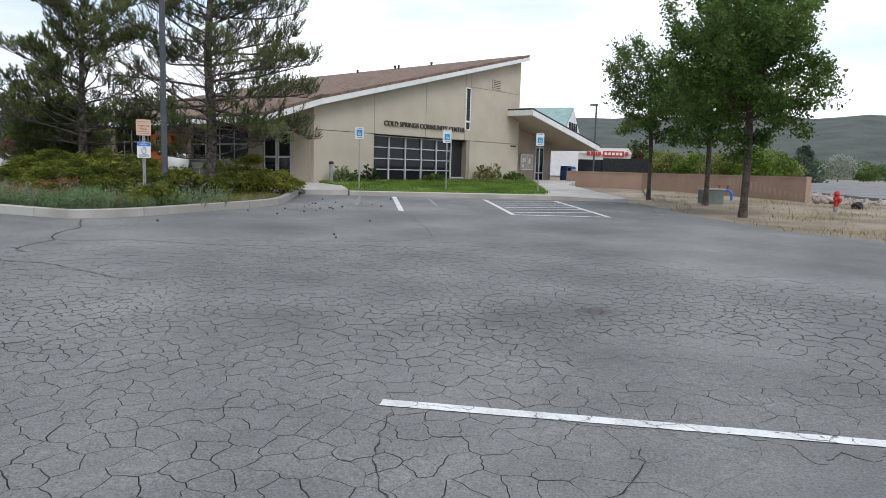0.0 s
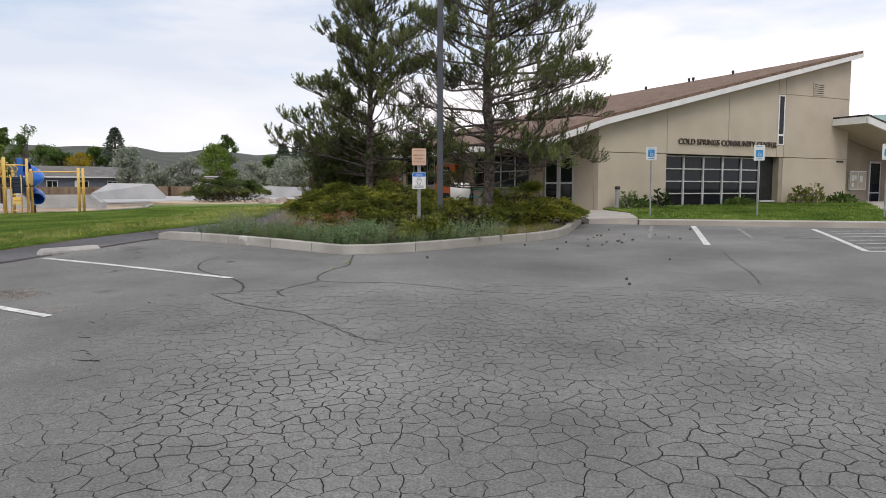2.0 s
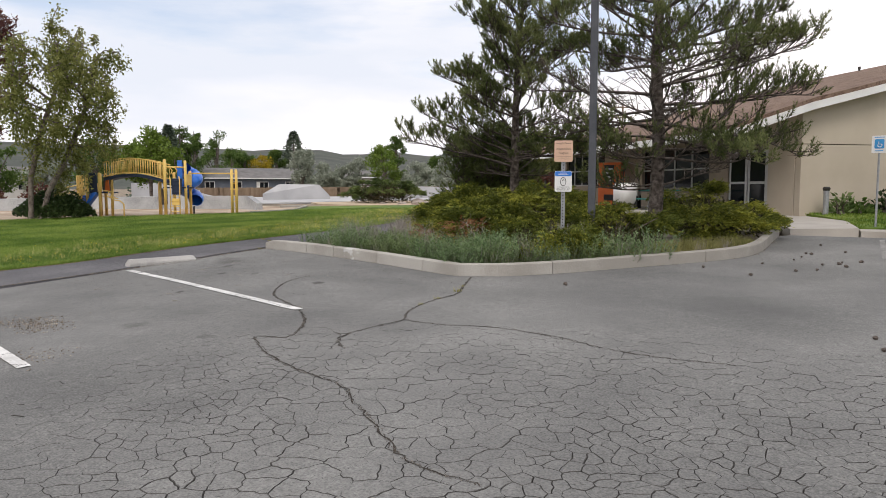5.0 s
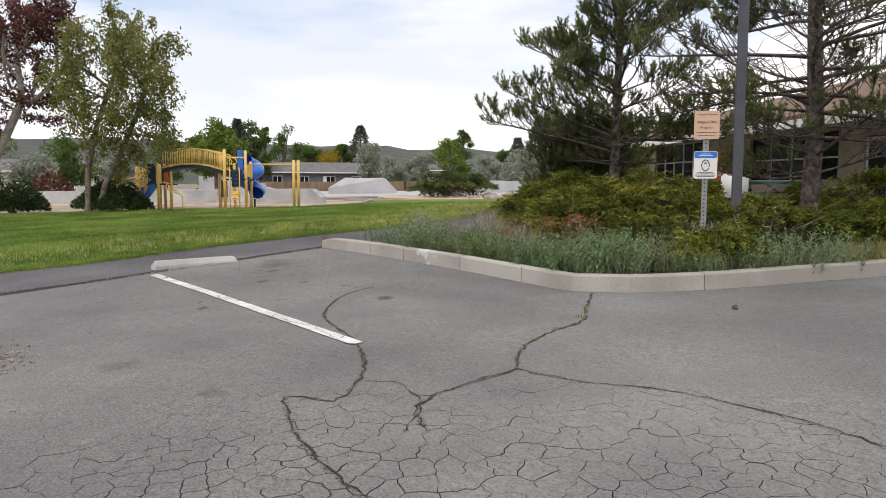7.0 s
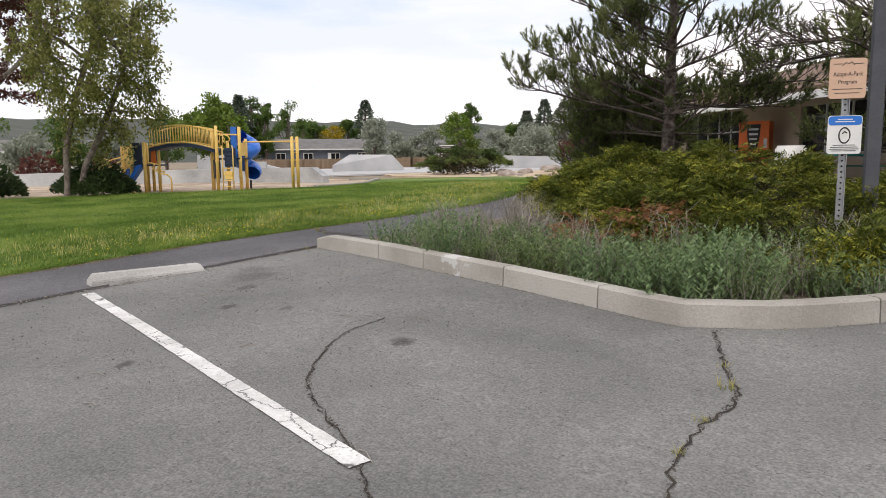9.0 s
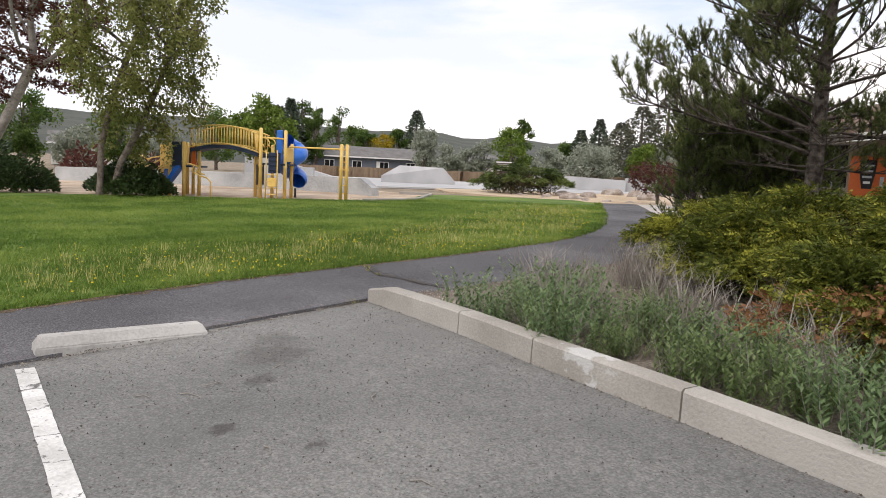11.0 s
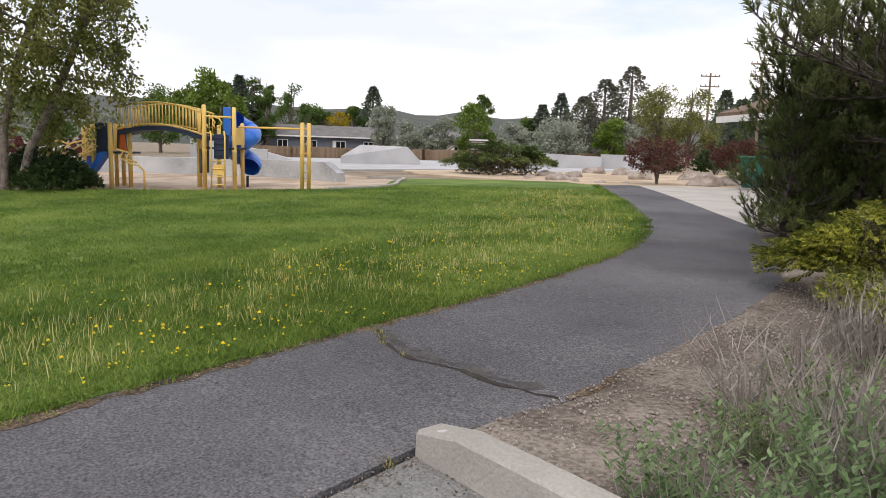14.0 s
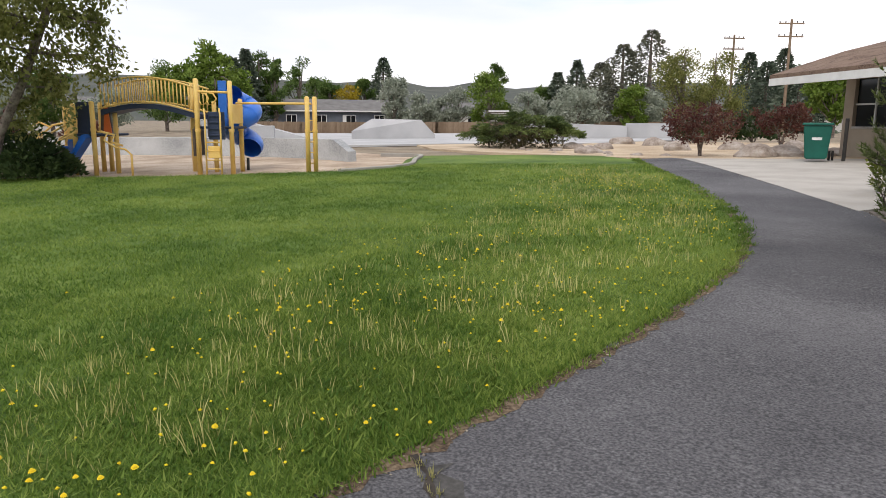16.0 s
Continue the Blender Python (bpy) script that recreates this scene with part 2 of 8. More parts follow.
m_concrete = mat("concrete_pavement", [(0.36, 0.335, 0.30), (0.46, 0.435, 0.395)], 1.1, 0.9, 0.2, 70)
m_kerb = mat("kerb_concrete", [(0.3, 0.283, 0.25), (0.42, 0.402, 0.365)], 1.6, 0.92, 0.3, 60, fine=0.5, per="object")


def scuffed(m, spots):
    """Rubbed-off white paint at the given places of a material."""
    nt = m.node_tree
    b = nt.nodes["Principled BSDF"]
    src = b.inputs["Base Color"].links[0].from_socket
    co = nt.nodes.new("ShaderNodeTexCoord")
    nz = nt.nodes.new("ShaderNodeTexNoise")
    nz.inputs["Scale"].default_value, nz.inputs["Detail"].default_value = 11, 6
    nt.links.new(co.outputs["Object"], nz.inputs["Vector"])
    for x, y, rad_ in spots:
        dn = nt.nodes.new("ShaderNodeVectorMath")
        dn.operation = "DISTANCE"
        dn.inputs[1].default_value = (x, y, gz(x, y) + 0.17)
        nt.links.new(co.outputs["Object"], dn.inputs[0])
        ad = nt.nodes.new("ShaderNodeMath")
        ad.operation = "MULTIPLY_ADD"
        ad.inputs[1].default_value = 0.8
        nt.links.new(nz.outputs["Fac"], ad.inputs[0])
        nt.links.new(dn.outputs["Value"], ad.inputs[2])
        rg_ = nt.nodes.new("ShaderNodeMapRange")
        rg_.inputs["From Min"].default_value, rg_.inputs["From Max"].default_value = rad_ + 0.4, rad_ + 0.33
        rg_.inputs["To Max"].default_value = 0.6
        nt.links.new(ad.outputs[0], rg_.inputs["Value"])
        mx = nt.nodes.new("ShaderNodeMix")
        mx.data_type = "RGBA"
        mx.inputs["B"].default_value = (0.62, 0.63, 0.62, 1)
        nt.links.new(rg_.outputs[0], mx.inputs["Factor"])
        nt.links.new(src, mx.inputs["A"])
        src = mx.outputs["Result"]
    nt.links.new(src, b.inputs["Base Color"])


scuffed(m_kerb, [(-9.15, 13.92, 0.16), (-11.75, 14.42, 0.02), (-6.1, 13.75, 0.02)])
m_skate = mat("skate_concrete", [(0.36, 0.36, 0.365), (0.47, 0.47, 0.47)], 0.6, 0.8, 0.1, 30)
m_yard = mat("dry_dirt", [(0.15, 0.118, 0.082), (0.24, 0.195, 0.14), (0.34, 0.285, 0.215)], 0.6, 1.0, 0.6, 30, fine=0.6)
m_soil = mat("gravel_soil", [(0.085, 0.068, 0.055), (0.155, 0.13, 0.106), (0.27, 0.235, 0.195)], 2.0, 1.0, 0.8, 38, fine=0.9)
m_lawn = mat("lawn_soil", [(0.05, 0.095, 0.016), (0.1, 0.165, 0.026), (0.16, 0.215, 0.042)], 0.5, 0.95, 0.7, 22, fine=0.5)
m_sand = mat("wood_chips", [(0.26, 0.19, 0.135), (0.42, 0.33, 0.245), (0.56, 0.46, 0.36)], 0.8, 1.0, 0.7, 30, fine=0.7)
m_stripe = mat("white_road_paint", [(0.5, 0.5, 0.48), (0.72, 0.72, 0.7)], 4, 0.75, 0.3, 45, fine=0.6)


def chipped(m, under):
    """Paint flaked off in specks and along hairline cracks."""
    nt = m.node_tree
    b = nt.nodes["Principled BSDF"]
    src = b.inputs["Base Color"].links[0].from_socket
    co = nt.nodes.new("ShaderNodeTexCoord")
    nz = nt.nodes.new("ShaderNodeTexNoise")
    nz.inputs["Scale"].default_value, nz.inputs["Detail"].default_value, nz.inputs["Roughness"].default_value = 13, 7, 0.7
    nt.links.new(co.outputs["Object"], nz.inputs["Vector"])
    fl = nt.nodes.new("ShaderNodeMapRange")
    fl.inputs["From Min"].default_value, fl.inputs["From Max"].default_value = 0.6, 0.66
    nt.links.new(nz.outputs["Fac"], fl.inputs["Value"])
    vo = nt.nodes.new("ShaderNodeTexVoronoi")
    vo.feature = "DISTANCE_TO_EDGE"
    vo.inputs["Scale"].default_value = 2.2
    bend = nt.nodes.new("ShaderNodeVectorMath")
    bend.operation = "MULTIPLY_ADD"
    bend.inputs[1].default_value = (0.12, 0.12, 0)
    nt.links.new(nz.outputs["Color"], bend.inputs[0])
    nt.links.new(co.outputs["Object"], bend.inputs[2])
    nt.links.new(bend.outputs[0], vo.inputs["Vector"])
    hair = nt.nodes.new("ShaderNodeMapRange")
    hair.inputs["From Min"].default_value, hair.inputs["From Max"].default_value = 0.012, 0.004
    nt.links.new(vo.outputs["Distance"], hair.inputs["Value"])
    mx = nt.nodes.new("ShaderNodeMath")
    mx.operation = "MAXIMUM"
    nt.links.new(fl.outputs[0], mx.inputs[0])
    nt.links.new(hair.outputs[0], mx.inputs[1])
    mix = nt.nodes.new("ShaderNodeMix")
    mix.data_type = "RGBA"
    mix.inputs["B"].default_value = (*under, 1)
    nt.links.new(mx.outputs[0], mix.inputs["Factor"])
    nt.links.new(src, mix.inputs["A"])
    nt.links.new(mix.outputs["Result"], b.inputs["Base Color"])


chipped(m_stripe, (0.13, 0.128, 0.122))
m_galv = mat("galvanised_steel", [(0.3, 0.31, 0.32), (0.42, 0.43, 0.44)], 8, 0.45, 0, 40, metal=0.6)
m_lamp = mat("dark_grey_pole", [(0.055, 0.06, 0.07), (0.085, 0.09, 0.1)], 3, 0.55, 0, 40)
m_yellow = mat("yellow_powder_coat", [(0.78, 0.5, 0.13), (0.86, 0.6, 0.2)], 2, 0.45, 0, 30)
m_blue = mat("blue_plastic", [(0.015, 0.12, 0.5), (0.02, 0.17, 0.66)], 2, 0.3, 0, 30, spec=0.5)
m_navy = mat("navy_vinyl", [(0.02, 0.03, 0.06), (0.035, 0.05, 0.09)], 2, 0.6, 0, 30)
m_bark = mat("grey_bark", [(0.07, 0.055, 0.045), (0.16, 0.13, 0.11), (0.22, 0.19, 0.16)], 5, 0.95, 1.0, 18, fine=0.9)
m_pinebark = mat("pine_bark", [(0.045, 0.036, 0.03), (0.1, 0.082, 0.07), (0.18, 0.155, 0.135)], 6, 0.95, 1.0, 16, fine=1.0)
m_block = mat("tan_block_wall", [(0.33, 0.22, 0.16), (0.41, 0.29, 0.22)], 0.9, 0.95, 0.3, 40)
m_hill = mat("sage_hill", [(0.05, 0.06, 0.05), (0.075, 0.083, 0.07), (0.1, 0.1, 0.085)], 0.02, 1.0, 0, 0.3, fine=0.5)
m_fence = mat("weathered_wood", [(0.17, 0.12, 0.08), (0.25, 0.185, 0.13)], 2, 0.95, 0.3, 20, per="object")
m_green_bin = mat("green_plastic", [(0.01, 0.1, 0.075), (0.014, 0.135, 0.1)], 2, 0.45, 0, 30)
m_rubber = mat("black_rubber", [(0.015, 0.015, 0.015), (0.03, 0.03, 0.03)], 4, 0.8, 0, 30)
m_rock = mat("boulder", [(0.2, 0.16, 0.13), (0.33, 0.28, 0.24), (0.42, 0.38, 0.34)], 2.5, 0.95, 0.8, 12, fine=0.6)
m_black = mat("black_paint", [(0.012, 0.012, 0.012), (0.025, 0.025, 0.025)], 5, 0.6, 0, 30)
m_letter = mat("bronze_letters", [(0.07, 0.055, 0.045), (0.11, 0.09, 0.075)], 5, 0.5, 0, 30)
m_pine = leaf_mat("pine_needles", [(0.078, 0.103, 0.038), (0.15, 0.18, 0.066), (0.27, 0.295, 0.12)], 0.46)
m_youngpine = leaf_mat("young_pine_needles", [(0.075, 0.105, 0.032), (0.145, 0.185, 0.062), (0.26, 0.3, 0.105)], 0.42)
m_juniper = leaf_mat("juniper", [(0.05, 0.068, 0.012), (0.125, 0.148, 0.025), (0.41, 0.405, 0.064)], 0.32)
m_spread = leaf_mat("spreading_juniper", [(0.04, 0.065, 0.022), (0.09, 0.128, 0.038), (0.17, 0.21, 0.065)], 0.3)
# brown inner twigs, with the shade of the shrub's hollows put into the colour
m_inner_shade = leaf_mat("shaded_inner_twigs", [(0.025, 0.03, 0.012), (0.05, 0.05, 0.022), (0.09, 0.07, 0.035)], 0.1)
m_dkshrub = leaf_mat("dark_shrub", [(0.018, 0.035, 0.014), (0.035, 0.06, 0.02), (0.06, 0.09, 0.03)], 0.2)
m_sage = leaf_mat("grey_green_herb", [(0.1, 0.152, 0.052), (0.19, 0.26, 0.1), (0.3, 0.375, 0.18)], 0.38)
m_ash = leaf_mat("broad_leaves", [(0.05, 0.09, 0.022), (0.095, 0.16, 0.038), (0.17, 0.24, 0.068)], 0.48)
m_olive = leaf_mat("olive_leaves", [(0.105, 0.12, 0.034), (0.2, 0.215, 0.064), (0.32, 0.325, 0.115)], 0.48)
m_plum = leaf_mat("purple_leaves", [(0.07, 0.026, 0.024), (0.13, 0.05, 0.043), (0.18, 0.095, 0.06)], 0.35)
m_silver = leaf_mat("silver_leaves", [(0.2, 0.23, 0.17), (0.3, 0.33, 0.26), (0.4, 0.43, 0.35)], 0.3)
m_lime = leaf_mat("spring_leaves", [(0.07, 0.12, 0.015), (0.13, 0.2, 0.03), (0.2, 0.27, 0.06)], 0.3)
m_gold = leaf_mat("yellow_leaves", [(0.28, 0.2, 0.015), (0.42, 0.32, 0.025)], 0.3)
m_grass = leaf_mat("grass_blades", [(0.065, 0.132, 0.022), (0.15, 0.235, 0.04), (0.29, 0.365, 0.088)], 0.45)
m_straw = leaf_mat("dry_stems", [(0.42, 0.39, 0.14), (0.6, 0.56, 0.24)], 0.3)
m_brush = leaf_mat("dry_twigs", [(0.22, 0.195, 0.17), (0.44, 0.41, 0.36)], 0.15)
m_dandelion = mat("dandelion_yellow", [(0.74, 0.55, 0.015), (0.85, 0.68, 0.03)], 5, 0.7, 0, 30)


OIL = [(-11.0, 12.9, 0.3, 0.5), (-10.6, 12.56, 0.12, 0.55), (-11.3, 13.1, 0.2, 0.4), (-8.12, 12.08, 0.1, 0.8), (-9.3, 10.71, 0.06, 0.7), (-9.6, 12.2, 0.06, 0.6), (-10.1, 12.0, 0.07, 0.7),
       (-6.89, 9.3, 0.1, 0.4), (-7.95, 9.23, 0.16, 0.35), (-8.15, 12.07, 0.08, 0.5), (0.9, 6.5, 0.5, 0.3), (1.7, 6.9, 0.2, 0.55)]


def asphalt(name, lo, hi, spotted=False, lo_fleck=0.84):
    """Old tarmac: coarse stains, stone grain, and pits and oil spots where cars stand."""
    m = mat(name, [lo, tuple((a + b) / 2 for a, b in zip(lo, hi)), hi], 0.35, 0.93, 0.0, 70, fine=1.3, spec=0.2)
    nt = m.node_tree
    b = nt.nodes["Principled BSDF"]
    src = b.inputs["Base Color"].links[0].from_socket
    co = nt.nodes.new("ShaderNodeTexCoord")
    stain = nt.nodes.new("ShaderNodeTexNoise")
    stain.inputs["Scale"].default_value, stain.inputs["Detail"].default_value, stain.inputs["Roughness"].default_value = 0.55, 8, 0.62
    nt.links.new(co.outputs["Object"], stain.inputs["Vector"])
    sramp = nt.nodes.new("ShaderNodeValToRGB")
    sramp.color_ramp.elements[0].position, sramp.color_ramp.elements[0].color = 0.33, (0.77, 0.765, 0.76, 1)
    sramp.color_ramp.elements[1].position, sramp.color_ramp.elements[1].color = 0.62, (1.1, 1.09, 1.07, 1)
    nt.links.new(stain.outputs["Fac"], sramp.inputs["Fac"])
    mul = nt.nodes.new("ShaderNodeMix")
    mul.data_type, mul.blend_type = "RGBA", "MULTIPLY"
    mul.inputs["Factor"].default_value = 1.0
    nt.links.new(src, mul.inputs["A"])
    nt.links.new(sramp.outputs["Color"], mul.inputs["B"])
    nt.links.new(mul.outputs["Result"], b.inputs["Base Color"])
    src = mul.outputs["Result"]
    # stones and pitch show at a finger's width
    fleck = nt.nodes.new("ShaderNodeTexNoise")
    fleck.inputs["Scale"].default_value, fleck.inputs["Detail"].default_value, fleck.inputs["Roughness"].default_value = 19, 5, 0.78
    nt.links.new(co.outputs["Object"], fleck.inputs["Vector"])
    framp = nt.nodes.new("ShaderNodeValToRGB")
    framp.color_ramp.elements[0].position, framp.color_ramp.elements[0].color = 0.36, (lo_fleck, lo_fleck, lo_fleck, 1)
    framp.color_ramp.elements[1].position, framp.color_ramp.elements[1].color = 0.66, (2.02 - lo_fleck, 2.02 - lo_fleck, 2.01 - lo_fleck, 1)
    nt.links.new(fleck.outputs["Fac"], framp.inputs["Fac"])
    mul2 = nt.nodes.new("ShaderNodeMix")
    mul2.data_type, mul2.blend_type = "RGBA", "MULTIPLY"
    # the grain lies open in patches and is sealed in others
    patch = nt.nodes.new("ShaderNodeTexNoise")
    patch.inputs["Scale"].default_value, patch.inputs["Detail"].default_value, patch.inputs["Roughness"].default_value = 1.1, 4, 0.6
    nt.links.new(co.outputs["Object"], patch.inputs["Vector"])
    open_ = nt.nodes.new("ShaderNodeMapRange")
    open_.inputs["From Min"].default_value, open_.inputs["From Max"].default_value = 0.36, 0.6
    open_.inputs["To Min"].default_value, open_.inputs["To Max"].default_value = 0.2, 1.0
    nt.links.new(patch.outputs["Fac"], open_.inputs["Value"])
    nt.links.new(open_.outputs[0], mul2.inputs["Factor"])
    nt.links.new(src, mul2.inputs["A"])
    nt.links.new(framp.outputs["Color"], mul2.inputs["B"])
    nt.links.new(mul2.outputs["Result"], b.inputs["Base Color"])
    src = mul2.outputs["Result"]
    grit = nt.nodes.new("ShaderNodeTexNoise")
    grit.inputs["Scale"].default_value, grit.inputs["Detail"].default_value = 60, 3
    nt.links.new(co.outputs["Object"], grit.inputs["Vector"])
    b1 = nt.nodes.new("ShaderNodeBump")
    b1.inputs["Strength"].default_value, b1.inputs["Distance"].default_value = 0.7, 0.015
    nt.links.new(grit.outputs["Fac"], b1.inputs["Height"])
    nt.links.new(b1.outputs["Normal"], b.inputs["Normal"])
    if not spotted:
        return m
    # soaked-in oil spots with ragged, soft rims
    fray = nt.nodes.new("ShaderNodeTexNoise")
    fray.inputs["Scale"].default_value, fray.inputs["Detail"].default_value = 9, 5
    nt.links.new(co.outputs["Object"], fray.inputs["Vector"])
    shift = nt.nodes.new("ShaderNodeVectorMath")
    shift.operation = "MULTIPLY_ADD"
    shift.inputs[1].default_value = (0.22, 0.22, 0.0)
    nt.links.new(fray.outputs["Color"], shift.inputs[0])
    nt.links.new(co.outputs["Object"], shift.inputs[2])
    total = None
    for x, y, rad_, deep in OIL:
        dn = nt.nodes.new("ShaderNodeVectorMath")
        dn.operation = "DISTANCE"
        dn.inputs[1].default_value = (x + 0.11, y + 0.11, gz(x, y))
        nt.links.new(shift.outputs[0], dn.inputs[0])
        rg_ = nt.nodes.new("ShaderNodeMapRange")
        rg_.interpolation_type = "SMOOTHSTEP"
        rg_.inputs["From Min"].default_value, rg_.inputs["From Max"].default_value = rad_ * 1.25, rad_ * 0.35
        rg_.inputs["To Max"].default_value = deep * 0.8
        nt.links.new(dn.outputs["Value"], rg_.inputs["Value"])
        if total is None:
            total = rg_.outputs[0]
        else:
            mx = nt.nodes.new("ShaderNodeMath")
            mx.operation = "MAXIMUM"
            nt.links.new(total, mx.inputs[0])
            nt.links.new(rg_.outputs[0], mx.inputs[1])
            total = mx.outputs[0]
    oil = nt.nodes.new("ShaderNodeMix")
    oil.data_type = "RGBA"
    oil.inputs["B"].default_value = (0.035, 0.03, 0.028, 1)
    nt.links.new(total, oil.inputs["Factor"])
    nt.links.new(src, oil.inputs["A"])
    src = oil.outputs["Result"]
    # small dark pits where stones have come out
    pit = nt.nodes.new("ShaderNodeTexVoronoi")
    pit.inputs["Scale"].default_value = 30
    nt.links.new(shift.outputs[0], pit.inputs["Vector"])
    hole = nt.nodes.new("ShaderNodeMapRange")
    hole.inputs["From Min"].default_value, hole.inputs["From Max"].default_value = 0.17, 0.1
    hole.inputs["To Max"].default_value = 0.62
    nt.links.new(pit.outputs["Distance"], hole.inputs["Value"])
    dark = nt.nodes.new("ShaderNodeMix")
    dark.data_type = "RGBA"
    dark.inputs["B"].default_value = (0.04, 0.037, 0.034, 1)
    nt.links.new(hole.outputs[0], dark.inputs["Factor"])
    nt.links.new(src, dark.inputs["A"])
    nt.links.new(dark.outputs["Result"], b.inputs["Base Color"])
    return m


m_asphalt = asphalt("worn_tarmac", (0.137, 0.139, 0.137), (0.23, 0.232, 0.226), True)
m_path = asphalt("path_tarmac", (0.06, 0.06, 0.066), (0.162, 0.16, 0.17), False, 0.8)
m_edge = mat("dark_litter", [(0.05, 0.035, 0.025), (0.12, 0.085, 0.055), (0.2, 0.15, 0.1)], 3, 1.0, 0.8, 45, fine=1.2)
m_worn = mat("worn_plate_edge", [(0.045, 0.043, 0.041), (0.1, 0.096, 0.09)], 5, 1.0, 0.4, 40, fine=0.6)
m_crack = mat("crack_dirt", [(0.025, 0.022, 0.02), (0.06, 0.05, 0.04)], 6, 1.0, 0.4, 40)

# ---------------------------------------------------------------- ground
KERB = smooth_line([(-11.83, 14.43), (-10.45, 14.16), (-9.6, 13.95), (-8.47, 13.75), (-7.43, 13.54), (-6.7, 13.42), (-6.2, 13.7), (-5.65, 14.3), (-5.1, 15.15),
                    (-4.5, 16.05), (-3.95, 16.95), (-3.68, 17.7), (-3.62, 18.6), (-3.72, 20.0), (-3.86, 21.8)], 0.3)
LAWN_EDGE = smooth_line([(-14.6, -4.0), (-14.1, 8.0), (-13.72, 12.2), (-13.53, 14.0), (-13.5, 15.6), (-13.46, 17.0), (-13.5, 18.4), (-13.65, 19.8), (-14.0, 21.2),
                         (-14.75, 23.0), (-16.7, 26.4), (-18.7, 29.6), (-21.6, 34.2)], 0.4)
PATH_R = smooth_line([(-11.85, 14.6), (-11.62, 15.4), (-11.52, 16.5), (-11.48, 17.9), (-11.56, 19.2), (-12.0, 20.9), (-12.72, 22.8), (-13.6, 24.6), (-15.66, 27.8), (-18.06, 31.7), (-20.4, 35.3)], 0.4)

# outline of the world, with a coarse grid that grows outwards
gb = nb()
rad = [0, 12, 25, 45, 70, 110, 180, 320, 600, 1100, 2000, 3600]
ring0 = None
for r in rad[1:]:
    ring = []
    for k in range(64):
        x, y = -10 + r * math.cos(k * math.tau / 64), 20 + r * math.sin(k * math.tau / 64)
        ring.append(gb.verts.new((x, y, gz(x, max(min(y, 120), -40)) - 0.12)))
    if ring0 is None:
        c = gb.verts.new((-10, 20, gz(-10, 20) - 0.12))
        for k in range(64):
            gb.faces.new((c, ring[k], ring[(k + 1) % 64]))
    else:
        for k in range(64):
            gb.faces.new((ring0[k], ring[k], ring[(k + 1) % 64], ring0[(k + 1) % 64]))
    ring0 = ring
tagged(part("ground", gb, m_yard, None), "dry sandy ground with sparse weeds out to the hills", "ground", kind="structure")

LOT = [(-12.05, -14), (-12.03, 11.0), (-11.93, 12.9)] + [(p.x, p.y) for p in KERB] + [(-3.7, 22.15), (0.5, 22.3), (6.3, 22.5), (6.7, 21.5), (7.0, 17.6), (7.6, 14.6), (8.8, 13.1), (13, 11.5), (30, 10), (30, -14)]
# the stretch where the tarmac has broken into plates: outline, and how far a place lies inside it
BROKEN = [(-4.4, 0.6), (-4.6, 4.6), (-5.1, 6.5), (-6.4, 7.5), (-6.75, 8.3), (-6.6, 9.6), (-5.8, 10.1), (-4.8, 11.0), (-3.4, 11.2), (-1.4, 11.6), (0.4, 12.0), (1.8, 11.6), (3.6, 10.1), (5.2, 8.9),
          (7.5, 7.9), (9.0, 6.4), (8.6, 4.4), (6.0, 3.9), (3.2, 3.9), (1.3, 3.5), (1.0, 2.2), (0.6, 0.6)]


def depth_in(x, y, poly):
    """Distance to the outline; negative outside."""
    p = np.array(poly)
    q = np.roll(p, -1, 0)
    v, w = q - p, np.array([x, y]) - p
    t = np.clip((v * w).sum(1) / (v * v).sum(1), 0, 1)
    d = float(np.sqrt(((w - v * t[:, None]) ** 2).sum(1).min()))
    return d if bool(inside(x, y, poly)) else -d


lot = sheet("parking_lot", LOT, -0.004, m_asphalt, "grey worn asphalt car park broken into a net of plates", "parking lot", 0.9, 0.1, 0, lambda x, y: -0.026 if depth_in(x, y, BROKEN) > 0.35 else 0)
sheet("crack_bed", [(x * 0.93 - 0.02, 6.3 + (y - 6.3) * 0.9) for x, y in BROKEN], -0.021, m_crack, "dark dirt between the plates of broken asphalt", "dirt", 0.7, 0)
PATH_POLY = [(p.x, p.y) for p in LAWN_EDGE] + [(-20.9, 35.6)] + [(p.x, p.y) for p in PATH_R[::-1]] + [(-11.93, 12.9), (-12.03, 11.0), (-12.04, 8.0), (-12.05, -4.0)]
sheet("asphalt_path", PATH_POLY, 0.022, m_path, "dark asphalt footpath with worn edges, curving along the lawn", "path", 0.8, 0.08)
LAWN = [(p.x, p.y) for p in LAWN_EDGE] + [(-23.4, 35.4), (-26.2, 34.2), (-28.6, 32.0), (-27.2, 30.0), (-25.4, 27.9), (-25.5, 25.6), (-27.6, 22.6), (-30.2, 20.3), (-33.5, 17.0), (-40, 13), (-52, 8), (-52, -6), (-30, -10)]
lawn = sheet("lawn", LAWN, 0.03, m_lawn, "mown green lawn with dandelions along its edge", "lawn", 1.0, 0.06)
SAND = [(-25.3, 25.5), (-25.2, 27.8), (-27.0, 30.0), (-28.4, 31.9), (-33.2, 33.2), (-42, 29), (-48, 22), (-44, 14), (-33.5, 17.2), (-30.3, 20.5), (-27.6, 22.8)]
sheet("play_surface", SAND, -0.02, m_sand, "tan wood chip play surface", "play surface", 1.4, 0.05)
INNER = []
